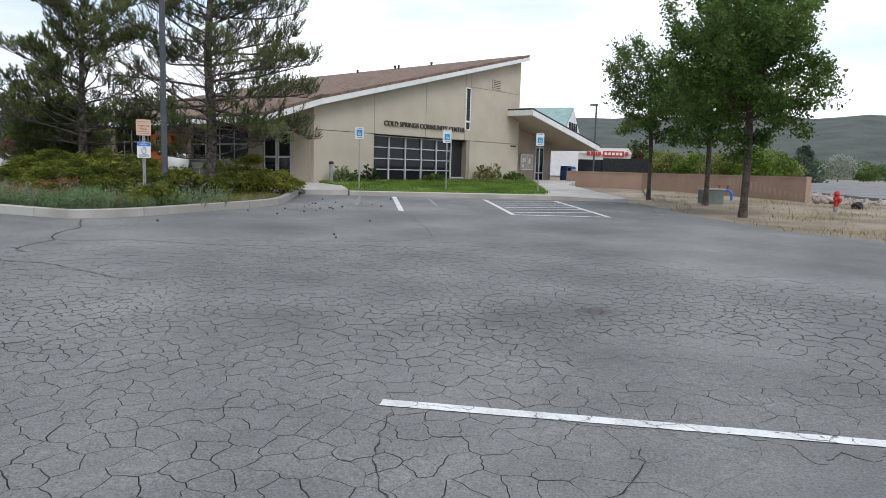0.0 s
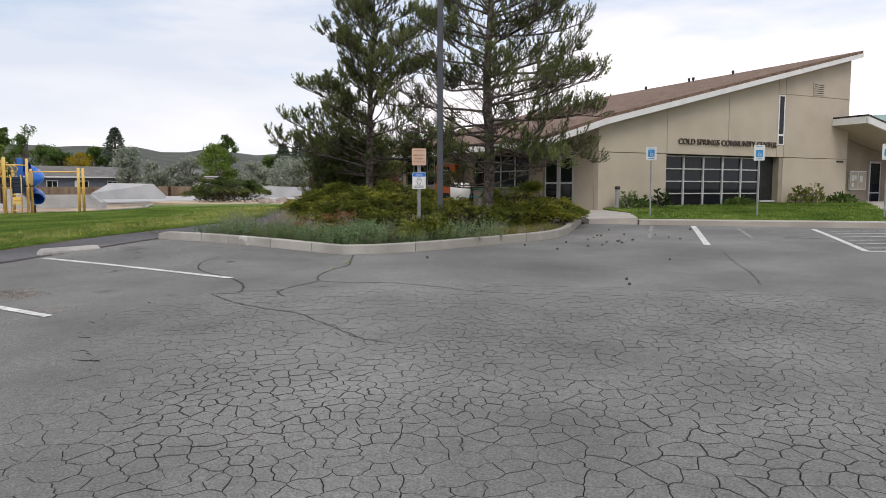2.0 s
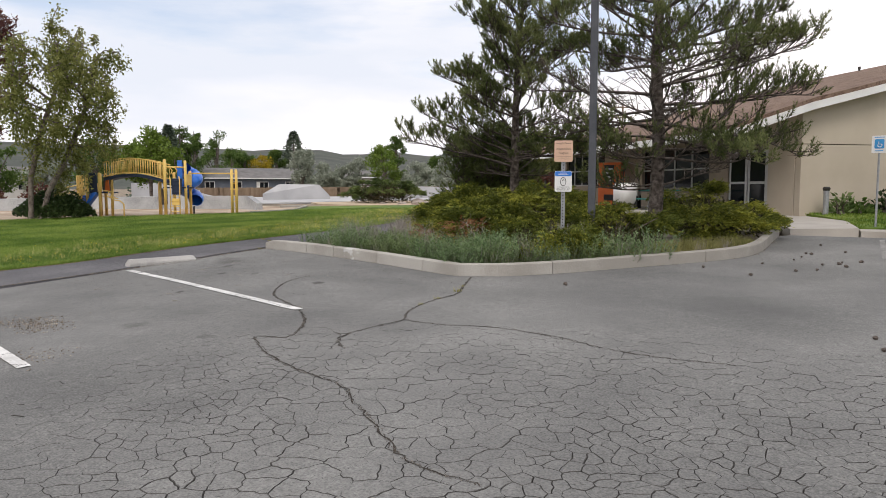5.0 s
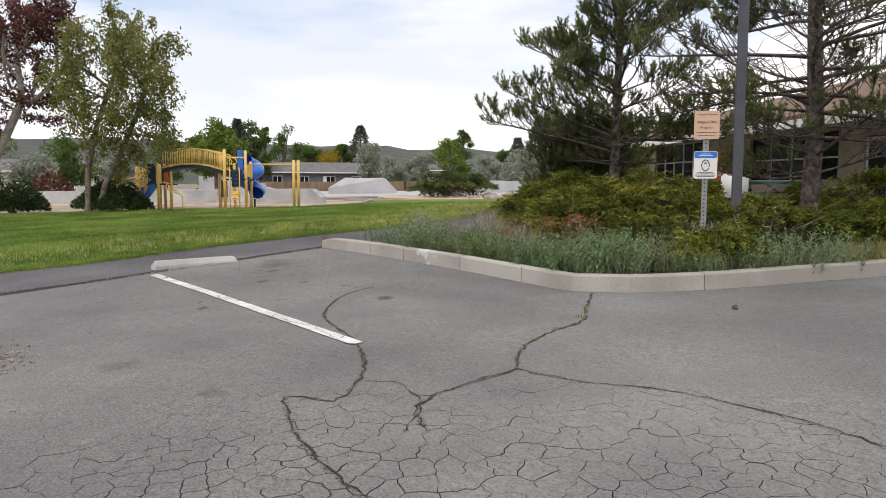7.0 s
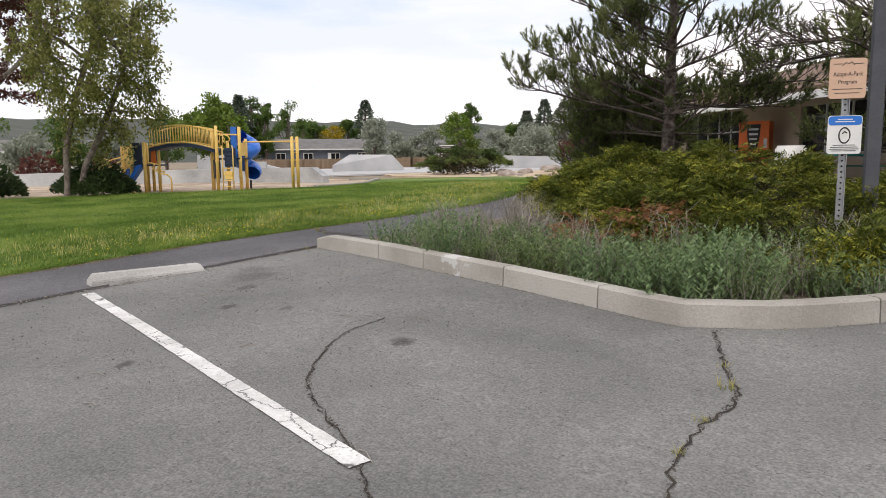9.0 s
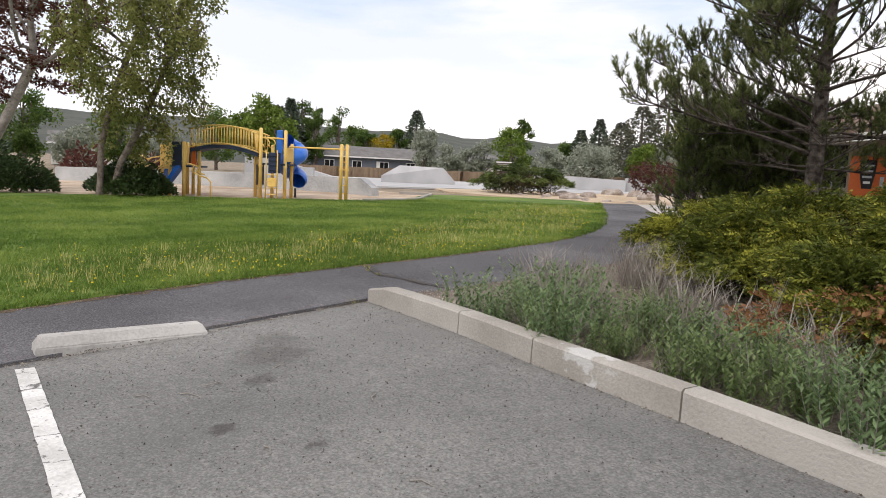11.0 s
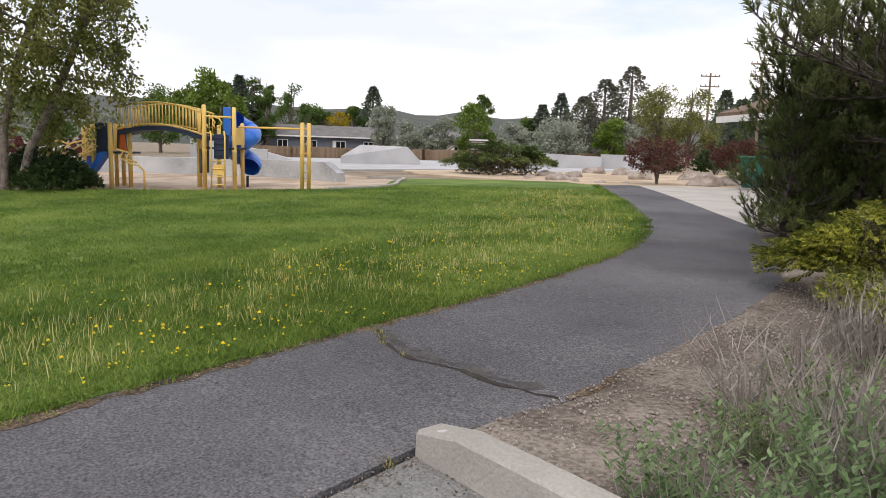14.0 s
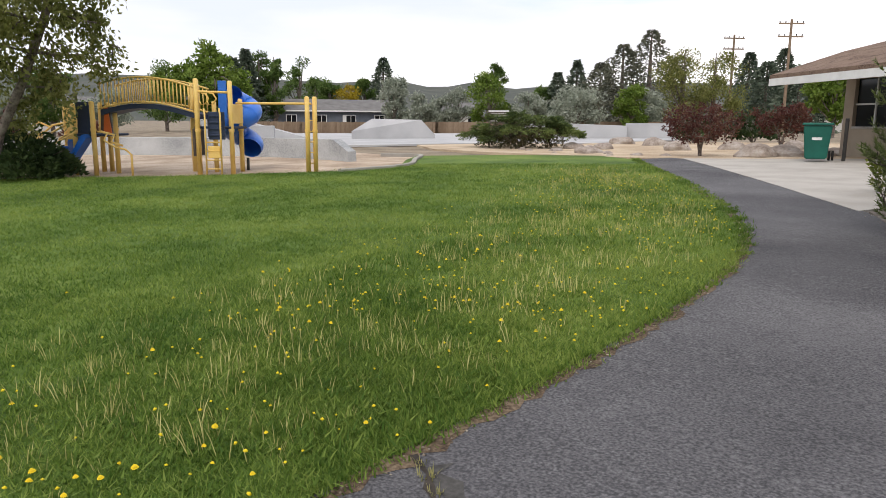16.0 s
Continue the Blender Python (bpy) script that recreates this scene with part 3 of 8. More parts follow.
for i, p in enumerate(KERB):
    d = (KERB[min(i + 1, len(KERB) - 1)] - KERB[max(i - 1, 0)]).normalized()
    INNER.append((p.x - d.y * 0.09, p.y + d.x * 0.09))
ISLAND = INNER + [(-4.0, 23.2), (-5.2, 24.0), (-8.5, 26.2), (-12.0, 28.0), (-13.4, 24.4), (-12.8, 22.7), (-12.04, 20.9), (-11.6, 19.2), (-11.53, 17.9), (-11.57, 16.5), (-11.67, 15.4)]
sheet("planting_bed", ISLAND, 0.03, m_soil, "brown gravel soil of the planting bed", "planting bed", 0.8, 0.05, 0.03)
# concrete walks
SLAB_W = [(-13.5, 24.3), (-15.72, 27.8), (-18.12, 31.7), (-20.42, 35.3), (-17.0, 36.0), (-13.0, 38.3), (-12.4, 37.0), (-4.0, 27.8), (-2.9, 25.6), (-2.45, 23.0), (-3.7, 22.2), (-4.1, 23.3), (-5.3, 24.1), (-8.6, 26.3), (-12.1, 28.1)]


def toward(x, y):
    """Extra height of the pad towards the building."""
    d = (x + 4.23) * 0.731 + (y - 27.31) * -0.682
    return max(0.0, min(1.0, (5.0 - d) / 5.0)) * 0.12


sheet("entrance_walk", SLAB_W, 0.03, m_concrete, "pale concrete walk and patio at the building", "pavement", 1.0, 0.2, 0, lambda x, y: 0.1 * max(0, min(1, (x + 12) / 6)))
SLAB_K = [(-2.4, 22.95), (4.3, 23.6), (6.1, 22.5), (6.75, 23.1), (6.7, 28.0), (6.8, 33.0), (7.8, 36.0), (8.6, 40.0), (6.0, 38.8), (4.6, 26.0), (4.2, 24.3), (-2.5, 23.6)]
sheet("front_walk", SLAB_K, 0.07, m_concrete, "pale concrete walk along the parking bays", "pavement", 1.0, 0.2, 0, lambda x, y: 0.1 * max(0, min(1, (y - 26) / 10)))
GRASS2 = [(-2.5, 23.6), (4.2, 24.3), (4.6, 26.0), (5.9, 38.3), (-4.05, 27.5), (-2.9, 25.6)]
sheet("front_lawn", GRASS2, 0.08, m_lawn, "short green strip of lawn before the building", "lawn", 0.8, 0.1, 0, toward)

# ---------------------------------------------------------------- community centre
FLOOR = 0.86
B = Matrix.Translation((-4.23, 27.31, 0)) @ Matrix.Rotation(radians(47), 4, "Z")
centre = thing("community_center", B, "beige stucco community center with a brown shed roof and white trim", "building")


def roof_z(u):
    """Height of the shed roof; it eases off a little steeper over the eave."""
    return 3.96 + (0.245 if u > 0 else 0.32) * u


def front_panel(u0, u1, z0, z1=None, name="wall_panel", y0=0.0, y1=0.22, material=None):
    g = 0.012
    if z1 is None:
        o = [(u0 + g, z0 + g), (u1 - g, z0 + g), (u1 - g, roof_z(u1) - 0.02), (u0 + g, roof_z(u0) - 0.02)]
    else:
        o = [(u0 + g, z0 + g), (u1 - g, z0 + g), (u1 - g, z1 - g), (u0 + g, z1 - g)]
    return part(name, prism(nb(), o, y0, y1), material or m_stucco, centre)


front_panel(0, 3.15, FLOOR - 0.2, 2.86)
front_panel(9.4, 13.45, FLOOR - 0.2, 2.86)
front_panel(0, 3.15, 2.86)
front_panel(3.15, 6.28, 2.86)
front_panel(6.28, 9.02, 2.86)
front_panel(9.02, 9.43, 5.37)
front_panel(9.02, 9.43, 2.86, 3.33)
front_panel(9.43, 13.45, 2.86, 5.4)
front_panel(9.43, 13.45, 5.4)
bmw = prism(nb(), [(0.03, 2.9), (8.98, 2.9), (8.98, roof_z(8.98) - 0.1), (0.03, roof_z(0) - 0.1)], 0.018, 0.3)
prism(bmw, [(9.45, 2.9), (13.42, 2.9), (13.42, roof_z(13.42) - 0.1), (9.45, roof_z(9.45) - 0.1)], 0.018, 0.3)
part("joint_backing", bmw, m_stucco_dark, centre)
# slit window
slit = part("window", bx(9.03, 9.42, -0.01, 0.06, 3.34, 5.36), m_white, centre, "tall slit window with a white frame")
part("pane", bx(9.1, 9.35, -0.016, 0.0, 3.8, 5.3), m_glass, slit)
part("pane", bx(9.1, 9.35, -0.016, 0.0, 3.4, 3.72), m_glass, slit)
# louvred vent
vent = part("vent", bx(11.06, 11.74, -0.03, 0.03, 5.47, 5.97, 0.01), m_stucco, centre)
for k in range(5):
    part("slat", box(nb(), 11.11, 11.69, -0.035, -0.012, 5.53 + k * 0.085, 5.56 + k * 0.085), m_bronze, vent)
# window wall: frame bars and panes
win = part("window", bx(3.16, 9.39, 0.3, 0.42, FLOOR - 0.15, 2.85), m_black, centre, "large dark window wall with pale metal bars")
cols, rows_ = [3.2 + k * 1.02 for k in range(6)], [0.93, 1.4, 1.86, 2.33, 2.8]
for a, b_ in zip(cols, cols[1:]):
    for c, d in zip(rows_, rows_[1:]):
        part("pane", bx(a + 0.03, b_ - 0.03, 0.265, 0.29, c + 0.03, d - 0.03), m_glass, win)
for c in cols:
    part("mullion", bx(c - 0.03, c + 0.03, 0.2, 0.28, 0.88, 2.84), m_frame, win)
for c in rows_:
    for a, b_ in zip(cols, cols[1:]):
        part("transom", bx(a + 0.03, b_ - 0.03, 0.21, 0.275, c - 0.022, c + 0.022), m_frame, win)
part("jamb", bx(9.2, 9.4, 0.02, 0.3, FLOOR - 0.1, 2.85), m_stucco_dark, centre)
part("sill_rail", bx(8.35, 9.2, 0.15, 0.2, 1.05, 1.12), m_frame, centre)
# lettering over the window


def words(text, size, m, material, parent, label="", thick=0.0, name="lettering", fit=None, align="CENTER"):
    cu = bpy.data.curves.new(name, "FONT")
    cu.body, cu.size, cu.extrude, cu.align_x, cu.align_y = text, size, thick, align, "CENTER"
    cu.offset = 0.004 * size
    tmp = bpy.data.objects.new("tmp", cu)
    me = bpy.data.meshes.new_from_object(tmp)
    bpy.data.objects.remove(tmp)
    if fit:
        xs = [v.co.x for v in me.vertices]
        k = fit / (max(xs) - min(xs))
        for v in me.vertices:
            v.co.x *= k
    me.materials.clear()
    me.materials.append(material)
    ob = new(name, me)
    ob.parent = parent
    ob.matrix_basis = m
    if label:
        ob["label"] = label
    return ob


words("COLD SPRINGS COMMUNITY CENTER", 0.3, pose(6.32, -0.03, 3.33, 90, 0, 0), m_letter, centre, "raised bronze letters", 0.025, fit=5.28)
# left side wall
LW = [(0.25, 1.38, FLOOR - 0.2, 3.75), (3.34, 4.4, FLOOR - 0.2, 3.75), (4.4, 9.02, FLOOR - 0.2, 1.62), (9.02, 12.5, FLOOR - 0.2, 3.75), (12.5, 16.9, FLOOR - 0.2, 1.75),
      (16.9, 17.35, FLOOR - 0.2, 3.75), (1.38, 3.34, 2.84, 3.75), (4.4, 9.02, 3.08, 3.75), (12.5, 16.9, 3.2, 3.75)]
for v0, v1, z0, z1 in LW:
    # beyond the front strip the panels take the darker stucco tone
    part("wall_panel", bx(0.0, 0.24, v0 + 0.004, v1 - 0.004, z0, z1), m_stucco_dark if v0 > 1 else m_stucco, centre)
dr = part("door_frame", bx(0.08, 0.16, 1.38, 3.34, FLOOR, 2.84), m_bronze, centre, "glazed double entrance doors in pale frames")
for a in (1.42, 2.38):
    leaf = part("door_leaf", bx(0.03, 0.08, a, a + 0.92, FLOOR + 0.02, 2.8), m_frame, dr, "pale metal door leaf")
    part("pane", bx(0.015, 0.03, a + 0.12, a + 0.8, 1.0, 1.75), m_glass, dr)
    part("pane", bx(0.015, 0.03, a + 0.12, a + 0.8, 1.83, 2.7), m_glass, dr)
for v0, v1, z0, z1, n in ((4.4, 9.02, 1.62, 3.08, 4), (12.5, 16.9, 1.75, 3.2, 5)):
    wn = part("window", bx(0.12, 0.2, v0, v1, z0, z1), m_black, centre, "wide dark window band with pale bars")
    for k in range(n):
        a, b_ = v0 + (v1 - v0) * k / n, v0 + (v1 - v0) * (k + 1) / n
        part("pane", bx(0.1, 0.118, a + 0.03, b_ - 0.03, z0 + 0.03, z0 + 0.66), m_glass, wn)
        part("pane", bx(0.1, 0.118, a + 0.03, b_ - 0.03, z0 + 0.72, z1 - 0.03), m_glass, wn)
        part("mullion", bx(0.06, 0.12, a - 0.025, a + 0.025, z0, z1), m_frame, wn)
    part("transom", bx(0.07, 0.116, v0, v1, z0 + 0.665, z0 + 0.715), m_frame, wn)
    part("sill", bx(0.0, 0.1, v0, v1, z0 - 0.04, z0 + 0.02), m_frame, wn)
# back and far walls close the volume
part("back_wall", prism(nb(), [(0.25, 0.4), (17.5, 0.4), (17.5, 3.0), (13.4, 7.1), (0.25, 3.9)], 17.1, 17.35), m_stucco, centre)
part("right_wall", prism(nb(), [(0.24, 0.4), (17.1, 0.4), (17.1, 7.1), (0.24, 7.1)], 13.2, 13.44, "x"), m_stucco, centre)
# roof slab with trim
RY0, RY1, RX0, RX1 = -0.38, 17.6, -2.4, 13.62
part("roof", prism(nb(), [(RX0, roof_z(RX0) + 0.02), (0, roof_z(0) + 0.02), (RX1, roof_z(RX1) + 0.02), (RX1, roof_z(RX1) + 0.13), (0, roof_z(0) + 0.13), (RX0, roof_z(RX0) + 0.13)], RY0, RY1), m_shingle, centre, "brown shingle shed roof")
part("soffit", prism(nb(), [(RX0 + 0.04, roof_z(RX0) - 0.1), (0, roof_z(0) - 0.1), (RX1 - 0.04, roof_z(RX1) - 0.1), (RX1 - 0.04, roof_z(RX1) + 0.018), (0, roof_z(0) + 0.018), (RX0 + 0.04, roof_z(RX0) + 0.018)], RY0 + 0.05, RY1 - 0.05), m_stucco, centre)
part("fascia", prism(nb(), [(RX0, roof_z(RX0) - 0.2), (0, roof_z(0) - 0.19), (RX1, roof_z(RX1) - 0.16), (RX1, roof_z(RX1) + 0.018), (0, roof_z(0) + 0.018), (RX0, roof_z(RX0) + 0.018)], RY0 - 0.03, RY0 + 0.045), m_white, centre, "white fascia board")
part("fascia", prism(nb(), [(RX0, roof_z(RX0) - 0.2), (0, roof_z(0) - 0.19), (RX1, roof_z(RX1) - 0.16), (RX1, roof_z(RX1) + 0.018), (0, roof_z(0) + 0.018), (RX0, roof_z(RX0) + 0.018)], RY1 - 0.045, RY1 + 0.03), m_white, centre)
part("fascia", bx(RX0 - 0.03, RX0 + 0.035, RY0 + 0.05, RY1 - 0.05, roof_z(RX0) - 0.2, roof_z(RX0) + 0.016), m_white, centre)
for u_, v_, h in ((12.9, 12.0, 0.2), (12.9, 8.7, 0.22), (12.9, 8.4, 0.22), (12.9, 5.8, 0.2)):
    bm = tube(nb(), [(u_, v_, roof_z(u_)), (u_, v_, roof_z(u_) + h)], 0.045)
    tube(bm, [(u_, v_, roof_z(u_) + h), (u_, v_, roof_z(u_) + h + 0.12)], 0.065)
    part("vent_pipe", bm, m_bronze, centre)
# side canopy


def can_z(u):
    return 4.5 - (u - 12.45) * 0.222


part("canopy_roof", prism(nb(), [(12.4, can_z(12.4) + 0.02), (19.3, can_z(19.3) + 0.02), (19.3, can_z(19.3) + 0.09), (12.4, can_z(12.4) + 0.09)], -1.56, 6.0), m_bronze, centre)
part("canopy_soffit", prism(nb(), [(12.45, can_z(12.45) - 0.24), (19.2, can_z(19.2) - 0.24), (19.2, can_z(19.2) + 0.018), (12.45, can_z(12.45) + 0.018)], -1.46, 6.0), m_stucco, centre, "beige canopy soffit")
part("canopy_fascia", prism(nb(), [(12.4, can_z(12.4) - 0.26), (19.25, can_z(19.25) - 0.26), (19.25, can_z(19.25) + 0.018), (12.4, can_z(12.4) + 0.018)], -1.55, -1.47), m_white, centre)
part("canopy_fascia", bx(12.36, 12.44, -1.46, -0.01, can_z(12.4) - 0.26, can_z(12.4) + 0.01), m_white, centre)
part("canopy_fascia", bx(19.21, 19.29, -1.46, 6.0, can_z(19.25) - 0.26, can_z(19.25) + 0.01), m_white, centre)
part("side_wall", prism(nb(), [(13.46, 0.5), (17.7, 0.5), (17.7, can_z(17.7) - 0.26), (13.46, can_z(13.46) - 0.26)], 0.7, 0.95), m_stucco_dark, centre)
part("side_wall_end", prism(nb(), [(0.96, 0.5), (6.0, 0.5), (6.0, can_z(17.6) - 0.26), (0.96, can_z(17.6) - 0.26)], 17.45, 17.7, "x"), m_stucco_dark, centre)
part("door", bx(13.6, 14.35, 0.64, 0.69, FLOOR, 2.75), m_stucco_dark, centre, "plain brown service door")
d2 = part("door", bx(16.0, 16.85, 0.62, 0.69, FLOOR, 2.85), m_frame, centre, "narrow glazed door in a pale frame")
part("pane", bx(16.1, 16.75, 0.6, 0.618, 1.45, 2.75), m_glass, d2)
part("pane", bx(16.1, 16.75, 0.6, 0.618, 0.98, 1.38), m_glass, d2)
board = thing("notice_board", B @ pose(14.62, 0.66, 0), "white-framed notice board with pinned papers on the wall", "notice board")
part("frame", bx(0, 1.15, -0.06, 0.03, 1.55, 2.4, 0.01), m_white, board)
for a in (0.05, 0.6):
    part("panel", bx(a, a + 0.5, -0.07, -0.058, 1.6, 2.35), m_stucco, board)
for a, c, w_, h in ((0.1, 1.95, 0.16, 0.25), (0.3, 2.0, 0.14, 0.2), (0.12, 1.68, 0.14, 0.18), (0.68, 1.9, 0.2, 0.28)):
    part("paper", bx(a, a + w_, -0.076, -0.0705, c, c + h), m_white, board)
part("number_bar", bx(12.75, 13.2, -0.02, -0.004, 2.72, 2.78), m_black, centre)

# ---------------------------------------------------------------- kerb round the bed
kerb_root = tagged(new("kerb"), "grey-brown concrete kerb in jointed lengths round the planting bed", "kerb", kind="structure")


def kerb_run(line, joints, root, width=0.16, height=0.17, inward=1, ends=True):
    """Kerb lengths along a plan line; the top edge towards the tarmac is rounded, the ends are chamfered down."""
    n = len(line)
    cuts = sorted({0, n - 1, *joints})
    for c0, c1 in zip(cuts, cuts[1:]):
        bm = nb()
        rings = []
        for i in range(c0, c1 + 1):
            p = line[i]
            d = (line[min(i + 1, n - 1)] - line[max(i - 1, 0)]).normalized()
            if i == c0 and i > 0:
                p = p + d * 0.006
            if i == c1 and i < n - 1:
                p = p - d * 0.006
            q = Vector((-d.y, d.x)) * inward
            z = gz(p.x, p.y)
            h = height
            if ends and i == 0:
                h = 0.115
            if ends and i == 1:
                h = height * 0.985
            ring = [(0, -0.1), (0.008, h - 0.016), (0.022, h), (width - 0.015, h), (width, h - 0.015), (width, -0.1)]
            rings.append([bm.verts.new((p.x + q.x * a, p.y + q.y * a, z + b_)) for a, b_ in ring])
        for r0, r1 in zip(rings, rings[1:]):
            for k in range(5):
                bm.faces.new((r0[k], r1[k], r1[k + 1], r0[k + 1]))
        bm.faces.new(rings[0])
        bm.faces.new(rings[-1][::-1])
        bmesh.ops.recalc_face_normals(bm, faces=bm.faces[:])
        part("kerb_length", bm, m_kerb, root)


def nearest(line, x, y):
    return min(range(len(line)), key=lambda i: (line[i].x - x) ** 2 + (line[i].y - y) ** 2)


kerb_run(KERB, [nearest(KERB, *q) for q in ((-10.45, 14.16), (-9.6, 13.95), (-8.47, 13.75), (-7.43, 13.54), (-5.68, 14.45), (-4.2, 16.6), (-3.7, 19.5))], kerb_root)

# ---------------------------------------------------------------- plants
LEAF_V = [(0, 0, 0), (-0.26, 0.0, 0.4), (0, 0.1, 1.0), (0.26, 0.0, 0.4)]
LEAF_F = [(0, 3, 2, 1)]


def sticks(segs, sides=3):
    """Many thin tapered rods as one mesh; each is (start, end, radius, radius)."""
    p0, p1 = np.array([tuple(q[0]) for q in segs], float), np.array([tuple(q[1]) for q in segs], float)
    ra, rb = np.array([q[2] for q in segs]), np.array([q[3] for q in segs])
    d = p1 - p0
    d /= np.linalg.norm(d, axis=1, keepdims=True) + 1e-9
    ref = np.where(np.abs(d[:, 2:3]) < 0.9, [[0, 0, 1.0]], [[1.0, 0, 0]])
    a = np.cross(d, ref)
    a /= np.linalg.norm(a, axis=1, keepdims=True)
    b = np.cross(d, a)
    n = len(segs)
    V = np.zeros((n, 2 * sides, 3))
    F = []
    for k in range(sides):
        w = k * math.tau / sides
        o = a * math.cos(w) + b * math.sin(w)
        V[:, k], V[:, sides + k] = p0 + o * ra[:, None], p1 + o * rb[:, None]
    for i in range(n):
        j = i * 2 * sides
        F += [(j + k, j + (k + 1) % sides, j + sides + (k + 1) % sides, j + sides + k) for k in range(sides)]
    me = bpy.data.meshes.new("sticks")
    me.from_pydata([tuple(q) for q in V.reshape(-1, 3).tolist()], [], F)
    me.update(calc_edges=True)
    return me


def grown(stems, points, step, reach, kill, most=150):
    """Branches that grow from the stems towards the points of a crown. Returns joints, parents and thicknesses."""
    P = [np.array(q, float) for q in stems[0]]
    par = list(range(-1, len(P) - 1))
    for st in stems[1:]:
        k = len(P)
        P += [np.array(q, float) for q in st]
        par += [-1] + list(range(k, k + len(st) - 1))
    pts = np.array(points)
    for it in range(most):
        if not len(pts):
            break
        N = np.array(P)
        d2 = ((pts[:, None, :] - N[None, :, :]) ** 2).sum(2)
        near = d2.argmin(1)
        dist = np.sqrt(d2[np.arange(len(pts)), near])
        ok = dist < reach
        if not ok.any():
            reach *= 1.5
            continue
        grew = False
        for k in np.unique(near[ok]):
            v = pts[ok & (near == k)] - N[k]
            v = (v / np.linalg.norm(v, axis=1)[:, None]).mean(0) + [0, 0, 0.04]
            n_ = np.linalg.norm(v)
            if n_ < 0.15:
                continue
            q = N[k] + v / n_ * step
            if np.min(((N - q) ** 2).sum(1)) < (0.3 * step) ** 2:
                continue
            P.append(q)
            par.append(int(k))
            grew = True
        N = np.array(P)
        pts = pts[np.sqrt(((pts[:, None, :] - N[None, :, :]) ** 2).sum(2).min(1)) > kill]
        if not grew:
            break
    flow = np.zeros(len(P))
    has = np.zeros(len(P), int)
    for k in range(len(P)):
        if par[k] >= 0:
            has[par[k]] += 1
    for k in range(len(P) - 1, -1, -1):
        if has[k] == 0:
            flow[k] += 1
        if par[k] >= 0:
            flow[par[k]] += flow[k]
    return np.array(P), par, flow


def broad_tree(name, x, y, top, low, radius, stems, r0, leaves, size, material, label, seed, off=(0, 0), clump=0.3, points=420, step=0.2, droop=0.0, lumps=7, bark=None, square=0.8, lobe=1.0):
    """A tree whose limbs fill an uneven crown between the heights low and top; stems are trunk lines from the ground."""
    r = np.random.default_rng(seed)
    t = thing(name, pose(x, y, gz(x, y) + 0.02), label, "tree")
    # the crown is a heap of lobes with gaps between them
    rz = (top - low) / 2
    mid = np.array([off[0], off[1], low + rz])
    a = rand_dirs(lumps * 3, r) * (r.random((lumps * 3, 1)) ** 0.35) * 0.72
    lob = mid + a * [radius, radius, rz]
    lr = (0.34 + 0.22 * r.random(lumps * 3)) * radius * lobe
    pick = r.integers(0, lumps * 3, points)
    pts = lob[pick] + rand_dirs(points, r) * (r.random((points, 1)) ** 0.4) * lr[pick][:, None]
    rel = (pts - mid) / [radius, radius, rz]
    pts = pts[(np.abs(rel) ** (2 / square)).sum(1) < 1.15]
    lines = [[(0, 0, -0.05)] + [tuple(np.array(q0) + (np.array(q1) - np.array(q0)) * k / 4) for q0, q1 in zip(st, st[1:]) for k in range(1, 5)] for st in stems]
    for k, st in enumerate(lines):
        st[0] = (stems[k][0][0], stems[k][0][1], -0.05)
    P, par, flow = grown(lines, pts, step, radius * 0.9, step * 1.3)
    thick = r0 * (flow / flow.max()) ** 0.42 * 0.95
    segs = []
    for k in range(len(P)):
        if par[k] >= 0:
            ra = thick[par[k]] if par[par[k]] >= 0 else thick[par[k]] * 1.35
            segs.append((P[par[k]], P[k] + (P[k] - P[par[k]]) * 0.04, max(min(ra, thick[k] * 1.5), 0.006), max(thick[k], 0.005)))
    part("trunk", sticks(segs, 7), bark or m_bark, t, smooth=True)
    tips = P[(flow <= 5) & (P[:, 2] > low * 0.9)]
    pick = r.integers(0, len(tips), leaves)
    fat = (0.5 + 0.9 * r.random(len(tips)))[pick][:, None]
    pos = tips[pick] + rand_dirs(leaves, r) * (r.random((leaves, 1)) ** 0.5) * clump * fat * np.array([1, 1, 0.8])
    if droop:
        hang = r.random(len(tips))[pick]
        pos[:, 2] -= droop * hang * r.random(leaves) * np.clip((pos[:, 2] - low) / 1.0, 0, 1)
    d = rand_dirs(leaves, r, -0.9 if droop else 0.1)
    scatter("crown", LEAF_V, LEAF_F, frames_along(pos, d, size * (0.65 + 0.7 * r.random(leaves)), r=r), t, material)
    return t


# a shoot of needles: thin blades all round it, pointing forward
def needle_tuft(n=26, seed=1, fwd=0.75, w=0.012):
    r = np.random.default_rng(seed)
    V, F = [], []
    for k in range(n):
        a, s = r.random() * math.tau, r.random()
        d = np.array([math.cos(a), math.sin(a), fwd + 0.6 * s])
        d /= np.linalg.norm(d)
        o = np.array([0, 0, 0.8 * s])
        side = np.cross(d, [0, 0, 1.0]) * w * 1.6
        i = len(V)
        V += [o - side, o + side, o + d * (0.26 + 0.14 * r.random())]
        F.append((i, i + 1, i + 2))
    return V, F


